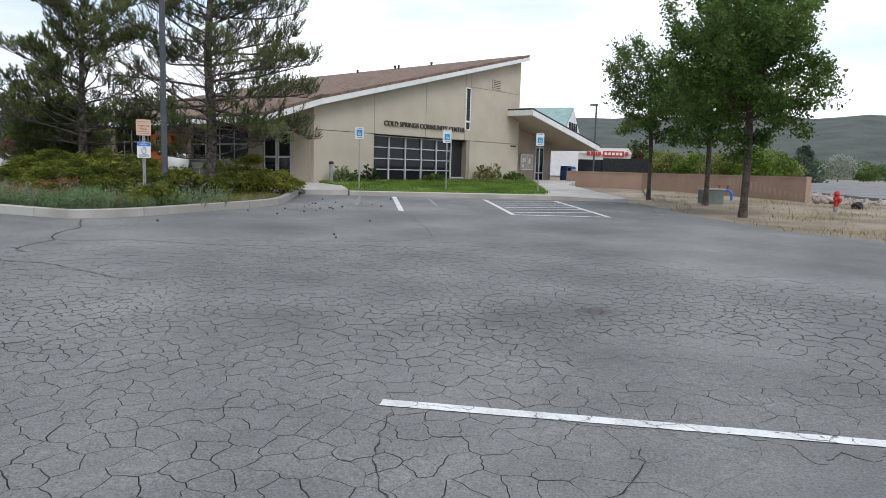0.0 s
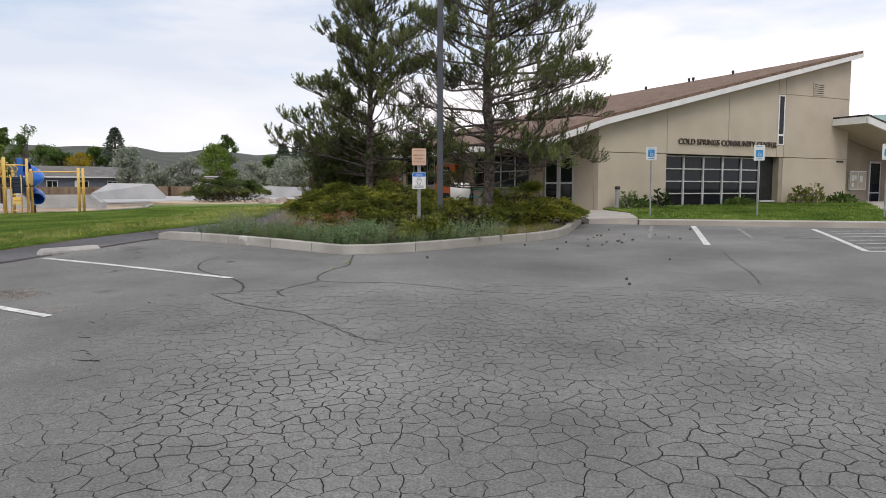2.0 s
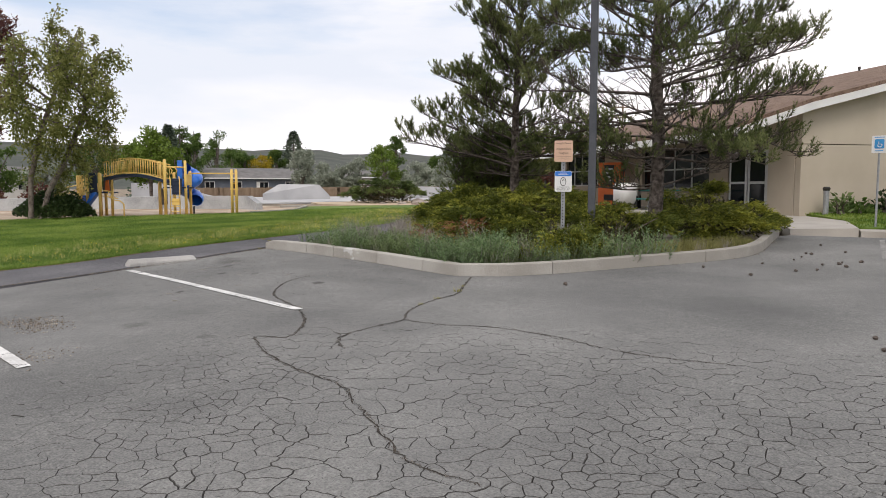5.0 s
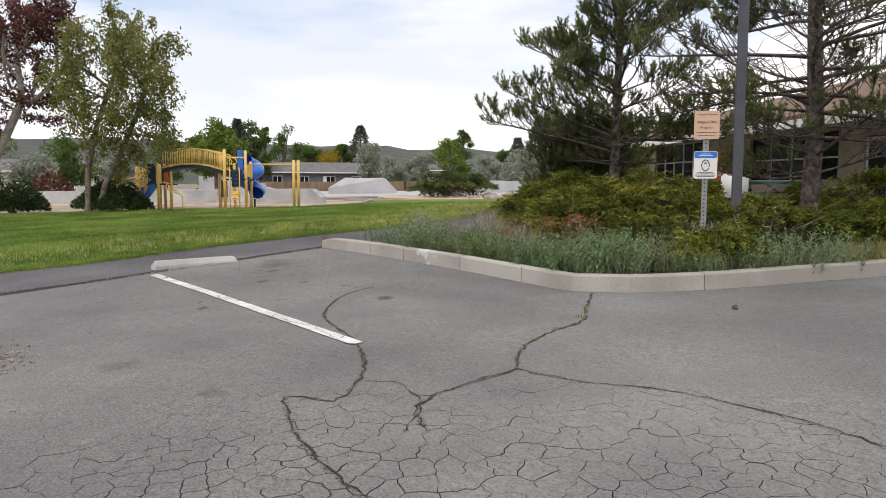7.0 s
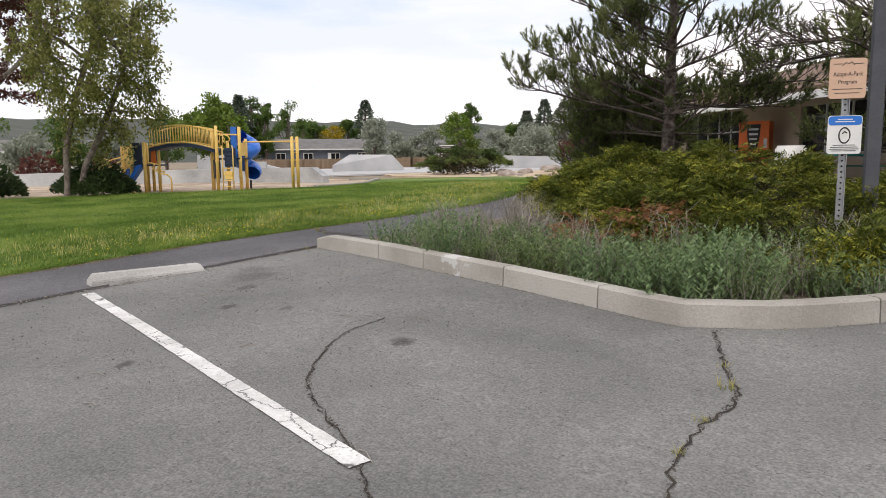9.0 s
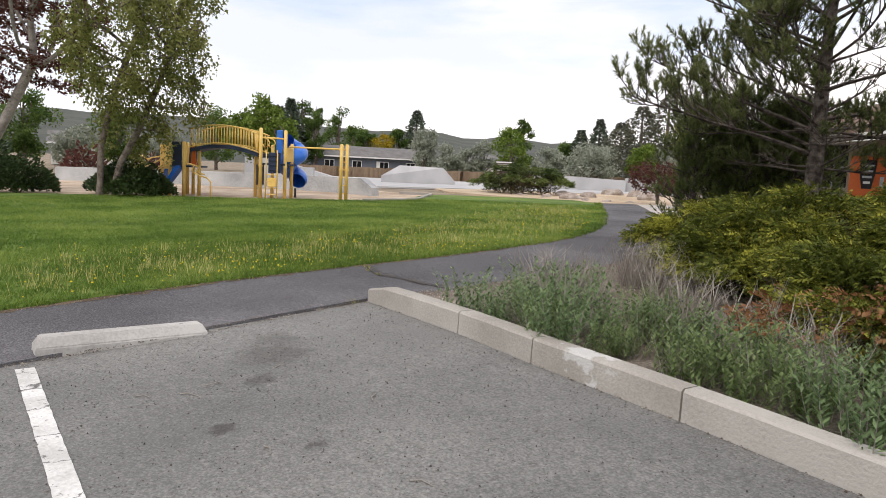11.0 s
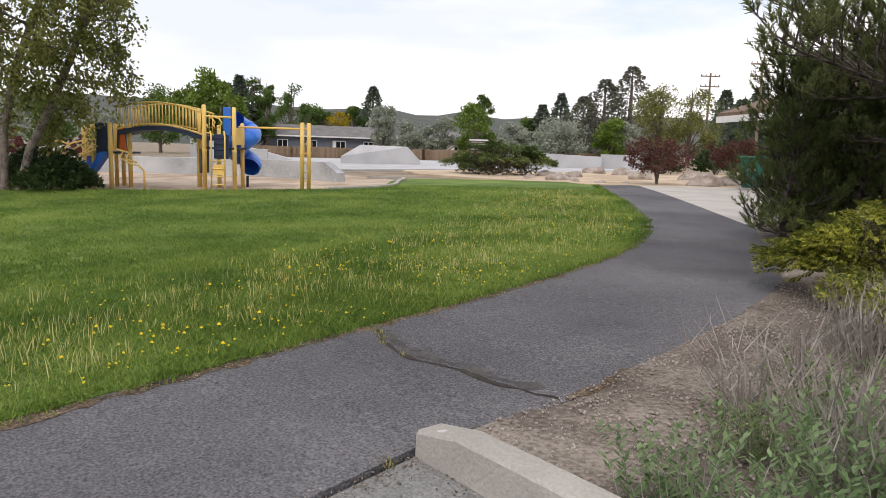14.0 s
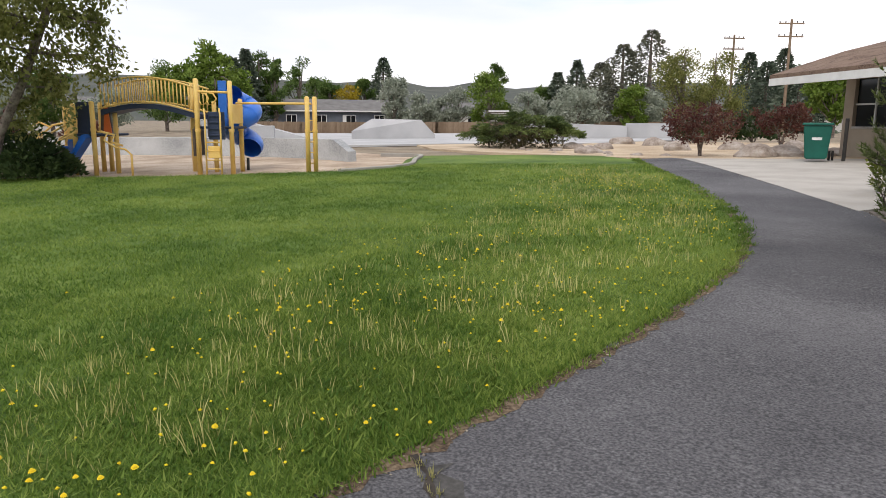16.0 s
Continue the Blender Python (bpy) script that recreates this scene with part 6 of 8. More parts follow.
def bay_sign(x, y, turn, low, high):
    t = thing("accessible_bay_sign", pose(x, y, 0, 0, 0, turn), "white and blue accessible parking sign on a thin steel post", "sign", "accessible bay signs")
    g = gz(x, y)
    part("post", tube(nb(), [(0, 0.03, g - 0.1), (0, 0.03, high)], 0.024, 10), m_galv, t)
    pn = part("panel", round_panel(-0.15, 0.15, low, high, -0.008, 0.004), m_white, t)
    part("symbol", round_panel(-0.095, 0.095, low + 0.1, low + 0.31, -0.0115, -0.0082), m_bayblue, pn, "blue symbol square")
    bm = nb()
    ring = [(0.01 + 0.042 * math.cos(k * math.tau / 14 + 2.4), -0.012, low + 0.175 + 0.042 * math.sin(k * math.tau / 14 + 2.4)) for k in range(11)]
    tube(bm, ring, 0.009, 5)
    tube(bm, [(-0.012, -0.012, low + 0.26), (-0.012, -0.012, low + 0.2), (0.035, -0.012, low + 0.2), (0.055, -0.012, low + 0.15)], 0.009, 5)
    box(bm, -0.1, 0.1, -0.0115, -0.0082, high - 0.07, high - 0.05)
    part("symbol_bars", bm, m_white, pn)
    part("print", bx(-0.1, 0.1, -0.0112, -0.0082, high - 0.045, high - 0.03), m_bayblue, pn)
    part("print", bx(-0.08, 0.08, -0.0112, -0.0082, low + 0.04, low + 0.06), m_bayblue, pn)


bay_sign(-2.19, 23.9, -5, 2.41, 2.8)
bay_sign(0.8, 25.4, 0, 2.42, 2.88)
bay_sign(4.22, 25.9, 8, 2.42, 2.88)

# bollard, paper box, machine and table by the building
bo = thing("bollard_light", B @ pose(0.5, -0.45, 0), "grey steel bollard light with a dark cap beside the wall", "bollard")
part("shaft", tube(nb(), [(0, 0, 0.7), (0, 0, 1.55)], 0.075, 14), m_galv, bo)
part("cap", tube(nb(), [(0, 0, 1.55), (0, 0, 1.62), (0, 0, 1.66)], [0.09, 0.1, 0.07], 14), m_bronze, bo)
m_paperbox = mat("blue_box", [(0.02, 0.05, 0.11), (0.03, 0.08, 0.17)], 3, 0.5, 0, 30)
nbx = thing("newspaper_box", B @ pose(18.0, -0.2, 0.84), "dark blue newspaper box on the walk", "newspaper box")
part("body", bx(-0.25, 0.2, -0.2, 0.25, 0.05, 1.0, 0.02), m_paperbox, nbx)
part("window", bx(-0.18, 0.12, -0.212, -0.202, 0.5, 0.9), m_glass, nbx)
part("panel", bx(-0.18, 0.12, -0.21, -0.202, 0.12, 0.4), m_white, nbx)
nb2 = thing("trash_can", B @ pose(18.6, -0.25, 0.84), "grey-blue trash can beside the newspaper box", "trash can")
part("can", tube(nb(), [(0, 0, 0), (0, 0, 0.8), (0, 0, 0.85)], [0.2, 0.22, 0.2], 16), m_galv, nb2)
part("lid", tube(nb(), [(0, 0, 0.85), (0, 0, 0.98)], [0.21, 0.14], 16), m_signblue, nb2)
m_orange = mat("orange_paint", [(0.5, 0.1, 0.02), (0.6, 0.14, 0.03)], 2, 0.45, 0, 30)
vm = thing("vending_machine", B @ pose(-0.72, 10.3, FLOOR, 0, 0, 48), "orange vending machine with a dark display against the wall", "vending machine")
part("cabinet", bx(-0.35, 0.35, -0.47, 0.47, 0.03, 1.83, 0.02), m_orange, vm)
part("display", prism(nb(), [(-0.2, 1.72), (0.22, 1.72), (0.2, 1.3), (0.13, 0.9), (-0.11, 0.9), (-0.18, 1.3)], -0.375, -0.352, "x"), m_black, vm)
for k, (hw, z) in enumerate(((0.15, 1.56), (0.14, 1.4), (0.12, 1.24), (0.09, 1.08))):
    part("row", bx(-0.384, -0.377, 0.01 - hw, 0.01 + hw, z - 0.035, z + 0.03), m_white if k == 3 else m_galv, vm)
part("coin_panel", bx(-0.37, -0.352, -0.41, -0.31, 0.95, 1.25, 0.004), m_galv, vm)
part("pickup_flap", bx(-0.366, -0.352, -0.2, 0.22, 0.25, 0.5, 0.006), m_black, vm)
m_teal = mat("teal_plastic", [(0.02, 0.16, 0.14), (0.03, 0.22, 0.19)], 2, 0.4, 0, 30)
tb = thing("picnic_table", B @ pose(-1.4, 5.4, 0.8, 0, 0, 90), "teal mesh picnic table on the patio", "table")
part("top", bx(-0.95, 0.95, -0.38, 0.38, 0.72, 0.77, 0.015), m_teal, tb)
for s in (-1, 1):
    part("bench", bx(-0.95, 0.95, s * 0.72 - 0.13, s * 0.72 + 0.13, 0.43, 0.47, 0.012), m_teal, tb)
    part("leg", tube(nb(), [(s * 0.7, -0.7, 0), (s * 0.7, -0.68, 0.43), (s * 0.7, -0.25, 0.72), (s * 0.7, 0.25, 0.72), (s * 0.7, 0.68, 0.43), (s * 0.7, 0.7, 0)], 0.025), m_galv, tb)
# white utility cart parked on the patio
ct = thing("utility_cart", pose(-10.2, 30.0, gz(-10.2, 30.0), 0, 0, 104) @ Matrix.Diagonal((0.8, 0.64, 1.08, 1)), "white utility cart with a rounded bonnet on the patio", "cart")
bm = prism(nb(), [(-1.2, 0.25), (1.25, 0.25), (1.3, 0.6), (1.0, 0.85), (0.3, 0.92), (-1.2, 0.92)], -0.6, 0.6)
bmesh.ops.bevel(bm, geom=bm.edges[:], offset=0.07, segments=3, affect="EDGES")
part("body", bm, m_white, ct, smooth=True)
for x in (-0.8, 0.85):
    for s in (-0.58, 0.58):
        part("wheel", tube(nb(), [(x, s - 0.08, 0.25), (x, s + 0.08, 0.25)], 0.25, 16), m_rubber, ct)
# wheelie bin at the patio's end
wb = thing("wheelie_bin", pose(-16.55, 34.75, gz(-16.55, 34.75) + 0.05, 0, 0, 12), "green plastic wheelie bin on the patio", "bin")
bm = nb()
f0 = [bm.verts.new(q) for q in ((-0.26, -0.3, 0.05), (0.26, -0.3, 0.05), (0.26, 0.26, 0.05), (-0.26, 0.26, 0.05))]
f1 = [bm.verts.new(q) for q in ((-0.34, -0.4, 0.93), (0.34, -0.4, 0.93), (0.34, 0.38, 0.93), (-0.34, 0.38, 0.93))]
bm.faces.new(f0[::-1])
bm.faces.new(f1)
for k in range(4):
    bm.faces.new((f0[k], f0[(k + 1) % 4], f1[(k + 1) % 4], f1[k]))
bmesh.ops.bevel(bm, geom=bm.edges[:], offset=0.03, segments=2, affect="EDGES")
part("bin_body", bm, m_green_bin, wb)
part("lid", bx(-0.37, 0.37, -0.43, 0.41, 0.935, 1.0, 0.025), m_green_bin, wb)
part("handle", tube(nb(), [(-0.3, 0.44, 0.9), (0.3, 0.44, 0.9)], 0.018), m_green_bin, wb)
for s in (-0.25, 0.25):
    part("wheel", tube(nb(), [(0.36 if s > 0 else 0.28, 0.25 + s * 0.2, 0.13), (0.42 if s > 0 else 0.34, 0.25 + s * 0.2, 0.13)], 0.13, 14), m_rubber, wb)
part("print", bx(-0.12, 0.12, -0.365, -0.355, 0.55, 0.62), m_white, wb)
dp = thing("dark_post", pose(-15.95, 35.1, gz(-15.95, 35.1), 0, 0, 0), "thin dark metal post beside the bin", "post")
part("post", bx(-0.04, 0.04, -0.04, 0.04, 0, 1.15, 0.008), m_bronze, dp)

# pine cones and twigs fallen on the tarmac
cone_bm = nb()
bmesh.ops.create_icosphere(cone_bm, subdivisions=2, radius=0.021)
for v in cone_bm.verts:
    v.co.z *= 1.35
    v.co *= 1 + 0.22 * math.sin(900 * v.co.z + 700 * v.co.x)
cone = mesh_of(cone_bm, "cone")
cone.materials.append(m_letter)
rc = random.Random(9)
CONES = [(-3.29, 16.72), (-2.18, 16.89), (-1.12, 14.42), (-1.49, 11.71), (-3.96, 15.91), (-5.09, 13.5), (-2.95, 17.39), (-2.28, 17.36), (-1.57, 12.13)]
CONES += [(rc.gauss(-2.4, 1.1), rc.gauss(18.0, 1.8)) for k in range(15)]
for x, y in CONES:
    if x < -3.4 and y > 16:
        x = -3.3 + rc.random()
    c = new("pine_cone", cone)
    c.matrix_basis = pose(x, y, gz(x, y) + 0.014, rc.uniform(60, 110), 0, rc.uniform(0, 360)) @ Matrix.Scale(rc.uniform(0.7, 1.2), 4)
    tagged(c, "dark fallen pine cone on the asphalt", "pine cone", "fallen pine cones")
for k in range(14):
    x, y = rc.uniform(-11.5, -7), rc.uniform(10.2, 13.2)
    a = rc.uniform(0, 6.3)
    tw = part("twig", tube(nb(), [(0, 0, 0.004), (0.05, 0.012, 0.01), (rc.uniform(0.08, 0.16), -0.01, 0.004)], [0.004, 0.003, 0.002], 5), m_brush, None)
    tw.matrix_basis = pose(x, y, gz(x, y), 0, 0, math.degrees(a))
    tagged(tw, "small dry twig on the asphalt", "twig", "fallen twigs")
# loose grit in the bay and gravel in the bed
peb = nb()
for q in ((1, 0, 0), (-1, 0, 0), (0, 1, 0), (0, -1, 0), (0, 0, 1), (0, 0, -1)):
    peb.verts.new(q)
peb.verts.ensure_lookup_table()
for q in ((0, 2, 4), (2, 1, 4), (1, 3, 4), (3, 0, 4), (2, 0, 5), (1, 2, 5), (3, 1, 5), (0, 3, 5)):
    peb.faces.new([peb.verts[i] for i in q])
peb.verts.index_update()
for v in peb.verts:
    v.co *= 1 + 0.5 * noise.noise(v.co * 2.3)
    v.co.z *= 0.55
pv, pf = [tuple(v.co) for v in peb.verts], [tuple(v.index for v in f.verts) for f in peb.faces]
peb.free()
n = 15000
px, py = rg.uniform(-12.0, -6.4, n), rg.uniform(10.4, 14.5, n)
w_ = rg.random(n) < np.clip(1.2 - 0.25 * (np.hypot(px + 11.2, py - 13.2)), 0.12, 1)
w_ &= inside(px, py, LOT)
px, py = px[w_], py[w_]
sz = 0.0018 + 0.0055 * rg.random(len(px)) ** 4
tagged(scatter("grit", pv, pf, frames_along(np.stack([px, py, ground_z(px, py)], 1), rand_dirs(len(px), rg), sz, r=rg), None, m_crumb), "loose grit scattered over the parking bay", "grit", kind="stuff")
# litter and chips along the lawn's edge and the worn seam of the path
ex, ey = [], []
for line, n_, side, wide in ((LAWN_EDGE, 5200, 0.05, 0.035), ([Vector((-12.08, 9.0)), Vector((-12.0, 11.0)), Vector((-11.9, 12.9)), Vector((-11.83, 14.5))], 1500, 0.03, 0.035), (PATH_R, 2600, 0.0, 0.06), (KERB, 2600, -0.03, 0.03)):
    k_ = rg.integers(0, len(line) - 1, n_)
    f_ = rg.random(n_)
    xs_, ys_ = np.array([p.x for p in line]), np.array([p.y for p in line])
    tx_, ty_ = xs_[k_ + 1] - xs_[k_], ys_[k_ + 1] - ys_[k_]
    ln_ = np.hypot(tx_, ty_)
    o_ = side + rg.normal(size=n_) * wide
    ex.append(xs_[k_] + tx_ * f_ + ty_ / ln_ * o_)
    ey.append(ys_[k_] + ty_ * f_ - tx_ / ln_ * o_)
ex, ey = np.concatenate(ex), np.concatenate(ey)
ez = ground_z(ex, ey) + np.where((ex < -11.87) | (ey > 14.9) & (ex < -11.6), 0.024, 0.0)
tagged(scatter("edge_litter", pv, pf, frames_along(np.stack([ex, ey, ez], 1), np.tile([0, 0, 1.0], (len(ex), 1)) + rg.normal(size=(len(ex), 3)) * 0.35, 0.002 + 0.008 * rg.random(len(ex)) ** 2, r=rg), None, m_litter), "dry litter and chips along the edges of the path", "litter", kind="stuff")
# crumbled stone in the long cracks, blown debris by the bay line, rubble by the road
def strewn(name, lines, per_metre, spread, small, big, material, label, category, lift=0.0):
    cx, cy = [], []
    for pts in lines:
        line = smooth_line(pts, 0.1)
        for p, q in zip(line, line[1:]):
            n_ = max(1, int((q - p).length * per_metre))
            f_ = rg.random(n_)
            cx.append(p.x + (q.x - p.x) * f_ + rg.normal(size=n_) * spread)
            cy.append(p.y + (q.y - p.y) * f_ + rg.normal(size=n_) * spread)
    cx, cy = np.concatenate(cx), np.concatenate(cy)
    size_ = small + (big - small) * rg.random(len(cx)) ** 2
    tagged(scatter(name, pv, pf, frames_along(np.stack([cx, cy, ground_z(cx, cy) + lift], 1), rand_dirs(len(cx), rg), size_, r=rg), None, material), label, category, kind="stuff")


strewn("crack_crumbs", [pts for _, pts in CRACKS[:4]], 150, 0.009, 0.0025, 0.009, m_crumb, "crumbled dark stone in the long cracks", "crumbs")
strewn("debris", [[(-9.5, 8.5), (-9.0, 8.75), (-8.5, 8.7)], [(-9.2, 8.9), (-8.7, 8.6)], [(-7.7, 8.15), (-7.45, 8.0)]], 500, 0.13, 0.003, 0.012, m_litter, "brown debris blown against the bay line", "debris")
strewn("rubble", [[(16.6, 25.5), (17.6, 29.5), (18.6, 34.5), (19.6, 39.5)], [(15.6, 25.0), (17.0, 31.0), (18.4, 37.0)]], 22, 0.5, 0.05, 0.22, m_rock, "grey rubble beside the road", "rubble", -0.05)
# grass leaning over the lawn's edge
n_ = 3600
k_ = rg.integers(0, len(LAWN_EDGE) - 1, n_)
hx = np.array([LAWN_EDGE[k].x for k in k_]) + rg.uniform(-0.07, 0.035, n_)
hy = np.array([LAWN_EDGE[k].y for k in k_]) + rg.uniform(0, 0.4, n_)
HV, HF = blades(41, 9, 0.045, 1.4, 0.0045, 0.04)
tagged(scatter("edge_grass", HV, HF, frames_along(np.stack([hx, hy, ground_z(hx, hy) + 0.022], 1), np.tile([0, 0, 1.0], (n_, 1)) + rg.normal(size=(n_, 3)) * [0.3, 0.3, 0], 0.6 + 0.7 * rg.random(n_), r=rg), None, m_grass), "grass leaning over the edge of the path", "grass", kind="stuff")
n = 12000
px, py = rg.uniform(-12.2, -9.5, n), rg.uniform(14.4, 20.5, n)
w_ = inside(px, py, ISLAND)
px, py = px[w_], py[w_]
sz = 0.004 + 0.011 * rg.random(len(px)) ** 2
tagged(scatter("gravel", pv, pf, frames_along(np.stack([px, py, ground_z(px, py) + 0.035], 1), rand_dirs(len(px), rg), sz, r=rg), None, m_rock), "brown gravel of the planting bed", "gravel", kind="stuff")

# ---------------------------------------------------------------- play area
PX = math.degrees(math.atan2(0.585, 0.81))
PG = gz(-28, 24) - 0.02
play = thing("play_structure", pose(-28.0, 23.6, PG, 0, 0, PX) @ Matrix.Diagonal((1, 1, 0.88, 1)), "yellow and blue playground structure with arched bridge and tube slide", "playground")


def pp(name, pts, r, material=None, label="", seg=10):
    return part(name, tube(nb(), pts, r, seg), material or m_yellow, play, label, True)


def post(x, y, h):
    p = part("post", tube(nb(), [(x, y, -0.1), (x, y, h - 0.03), (x, y, h)], [0.06, 0.06, 0.035], 12), m_yellow, play, "", True)
    part("collar", tube(nb(), [(x, y, 1.22), (x, y, 1.3)], 0.072, 12), m_yellow, p)
    return p


# tower at the bridge's end
for x, y, h in ((-0.17, -0.2, 2.7), (-0.3, 0.12, 2.7), (-0.82, 1.0, 2.65), (-0.95, 1.25, 1.6), (0.63, -0.02, 2.65), (0.53, 0.9, 2.18), (-0.12, 0.75, 2.1)):
    post(x, y, h)
part("deck", bx(-0.3, 0.65, -0.1, 1.0, 1.3, 1.37, 0.015), m_navy, play, "navy coated deck")
climb = part("climber_panel", bx(0.12, 0.55, -0.26, -0.2, 1.0, 1.78, 0.03), m_navy, play, "dark blue climbing panel")
for k in range(4):
    part("foothold", bx(0.16, 0.51, -0.29, -0.261, 1.1 + 0.18 * k, 1.15 + 0.18 * k, 0.01), m_navy, climb)
part("steps_panel", bx(0.16, 0.47, -0.42, -0.38, 0.48, 0.82, 0.02), m_yellow, play)
for k in range(4):
    pp("rung", [(0.12, -0.42, 0.18 + 0.25 * k), (0.51, -0.42, 0.18 + 0.25 * k)], 0.018)
for x in (0.12, 0.51):
    pp("handrail", [(x, -0.45, -0.05), (x, -0.42, 1.7), (x - 0.05, -0.34, 1.86), (x - 0.1, -0.2, 1.84)], 0.022)
pp("top_rail", [(-0.17, -0.2, 2.34), (0.63, -0.02, 2.32)], 0.035)
for x in (-0.05, 0.15):
    pp("curl", [(x, -0.16, 2.3), (x + 0.1, -0.16, 2.28), (x + 0.18, -0.16, 2.15), (x + 0.1, -0.16, 2.0), (x - 0.02, -0.16, 1.97), (x - 0.06, -0.16, 2.08)], 0.022)
part("side_panel", bx(0.58, 0.64, 0.1, 0.8, 1.45, 2.0, 0.02), m_yellow, play)
part("brown_panel", bx(-0.5, -0.44, 0.2, 0.8, 0.5, 1.3, 0.02), m_letter, play)
# overhead bar out to the twin posts
for x, y in ((2.6, -0.05), (2.75, 0.1)):
    post(x, y, 2.22)
pp("overhead_bar", [(0.58, 0.5, 2.04), (2.68, 0.02, 2.02)], 0.035)
for k in range(5):
    pp("rung", [(2.6, -0.05, 0.35 + 0.3 * k), (2.75, 0.1, 0.35 + 0.3 * k)], 0.016)
# arched bridge
AX0, AX1 = -2.9, -0.35


def arch(x):
    s = (x - AX0) / (AX1 - AX0)
    return 1.65 + 0.36 * math.sin(math.pi * min(max(s, 0), 1) * 0.8 + 0.45)


bm = nb()
line = [AX0 + (AX1 - AX0) * k / 14 for k in range(15)]
prism(bm, [(a, arch(a) - 0.14) for a in line] + [(a, arch(a)) for a in line[::-1]], 0.15, 0.95)
part("bridge_deck", bm, m_navy, play, "navy arched bridge deck")
for y in (0.12, 0.98):
    xs = [AX0 + (AX1 - AX0) * k / 16 for k in range(17)]
    pp("bridge_rail", [(x, y, arch(x) + 0.75) for x in xs], 0.028)
    pp("bridge_rail", [(x, y, arch(x) + 0.05) for x in xs], 0.028)
    for k in range(25):
        x = AX0 + (AX1 - AX0) * (k + 0.5) / 25
        pp("baluster", [(x, y, arch(x) + 0.05), (x, y, arch(x) + 0.75)], 0.015, seg=6)
# second deck with stairs on the far side
for x, y, h in ((-2.95, -0.15, 2.06), (-2.72, 0.5, 2.06), (-3.3, 1.2, 2.06), (-3.5, 1.15, 2.06), (-4.05, 0.7, 1.95), (-4.2, 0.8, 1.95), (-4.36, 0.9, 1.95), (-3.55, 0.0, 2.0)):
    post(x, y, h)
part("deck", bx(-3.5, -2.7, -0.1, 1.1, 1.06, 1.13, 0.015), m_navy, play)
part("panel", prism(nb(), [(-3.0, 1.14), (-2.68, 1.14), (-2.72, 1.95), (-2.95, 1.95)], 0.26, 0.3), m_letter, play, "brown play panel")
part("panel", prism(nb(), [(-2.9, 1.14), (-2.68, 1.14), (-2.76, 1.9), (-2.84, 1.9)], 0.22, 0.255), m_orange, play, "red play panel")
bm = nb()
for k in range(5):
    box(bm, -3.75 - 0.22 * k, -3.53 - 0.22 * k, 0.0, 0.75, 0.9 - 0.2 * k, 0.96 - 0.2 * k)
    box(bm, -3.55 - 0.22 * k, -3.53 - 0.22 * k, 0.0, 0.75, 0.96 - 0.2 * k, 1.1 - 0.2 * k)
part("stairs", bm, m_blue, play, "blue moulded stairs")
for y in (-0.05, 0.78):
    pp("stair_rail", [(-3.45, y, 1.55), (-4.5, y, 0.95), (-4.55, y, -0.05)], 0.03)
    pp("stair_rail", [(-3.45, y, 1.2), (-4.5, y, 0.6)], 0.026)
    pp("stair_rail", [(-3.45, y, 1.55), (-3.48, y, 1.0)], 0.026)
part("slide_panel", bx(-3.54, -3.18, 0.1, 0.16, 1.1, 2.05, 0.02), m_navy, play)
part("chute", prism(nb(), [(-3.6, 0.42), (-3.5, 0.38), (-3.08, 1.0), (-3.1, 1.12), (-3.2, 1.1)], -0.3, 0.05), m_blue, play, "short blue chute")
pp("wave_rail", [(-2.75, -0.3, 1.2), (-2.5, -0.3, 1.15), (-2.6, -0.3, 0.95), (-2.3, -0.3, 0.75), (-2.05, -0.3, 0.7), (-1.9, -0.3, 0.55), (-1.9, -0.3, -0.05)], 0.028)
pp("wave_rail", [(-2.75, -0.15, 1.2), (-2.4, -0.15, 1.1), (-2.5, -0.15, 0.9), (-2.2, -0.15, 0.8)], 0.034)
pp("climber", [(-4.6, 1.6, 1.5), (-5.2, 1.6, 1.35), (-5.9, 1.6, 0.75), (-6.3, 1.6, 0.5), (-6.35, 1.6, -0.05)], 0.03)
pp("climber", [(-5.3, 1.6, 1.3), (-5.6, 1.6, 1.45), (-5.95, 1.6, 1.25), (-5.75, 1.6, 1.0), (-5.5, 1.6, 1.15)], 0.03)
# tube slide
helix = []
for k in range(37):
    s = k / 36
    a = radians(200 - 570 * s)
    helix.append((0.34 + 0.24 * math.cos(a), 1.45 + 0.36 * math.sin(a), 2.32 - 1.62 * s))
bm = tube(nb(), helix, 0.31, 18, False)
sl = part("tube_slide", bm, m_blue, play, "blue spiral tube slide", True)
for k in (7, 14, 21, 28, 35):
    p, q = Vector(helix[k]), Vector(helix[k + 1])
    d = (q - p).normalized() * 0.03
    part("seam", tube(nb(), [p - d, p + d], 0.325, 18, False), m_blue, sl)
part("slide_hood", bx(0.12, 0.34, 0.45, 0.52, 1.6, 2.68, 0.02), m_blue, play, "blue slide entrance hood")
pp("slide_post", [(0.5, 1.4, -0.1), (0.5, 1.4, 0.4)], 0.04, m_bronze)
pp("loop_top", [(-0.2, 1.1, 2.3), (-0.2, 1.1, 2.75), (0.0, 1.1, 2.85), (0.2, 1.1, 2.7), (0.2, 1.1, 2.3)], 0.02, m_letter)

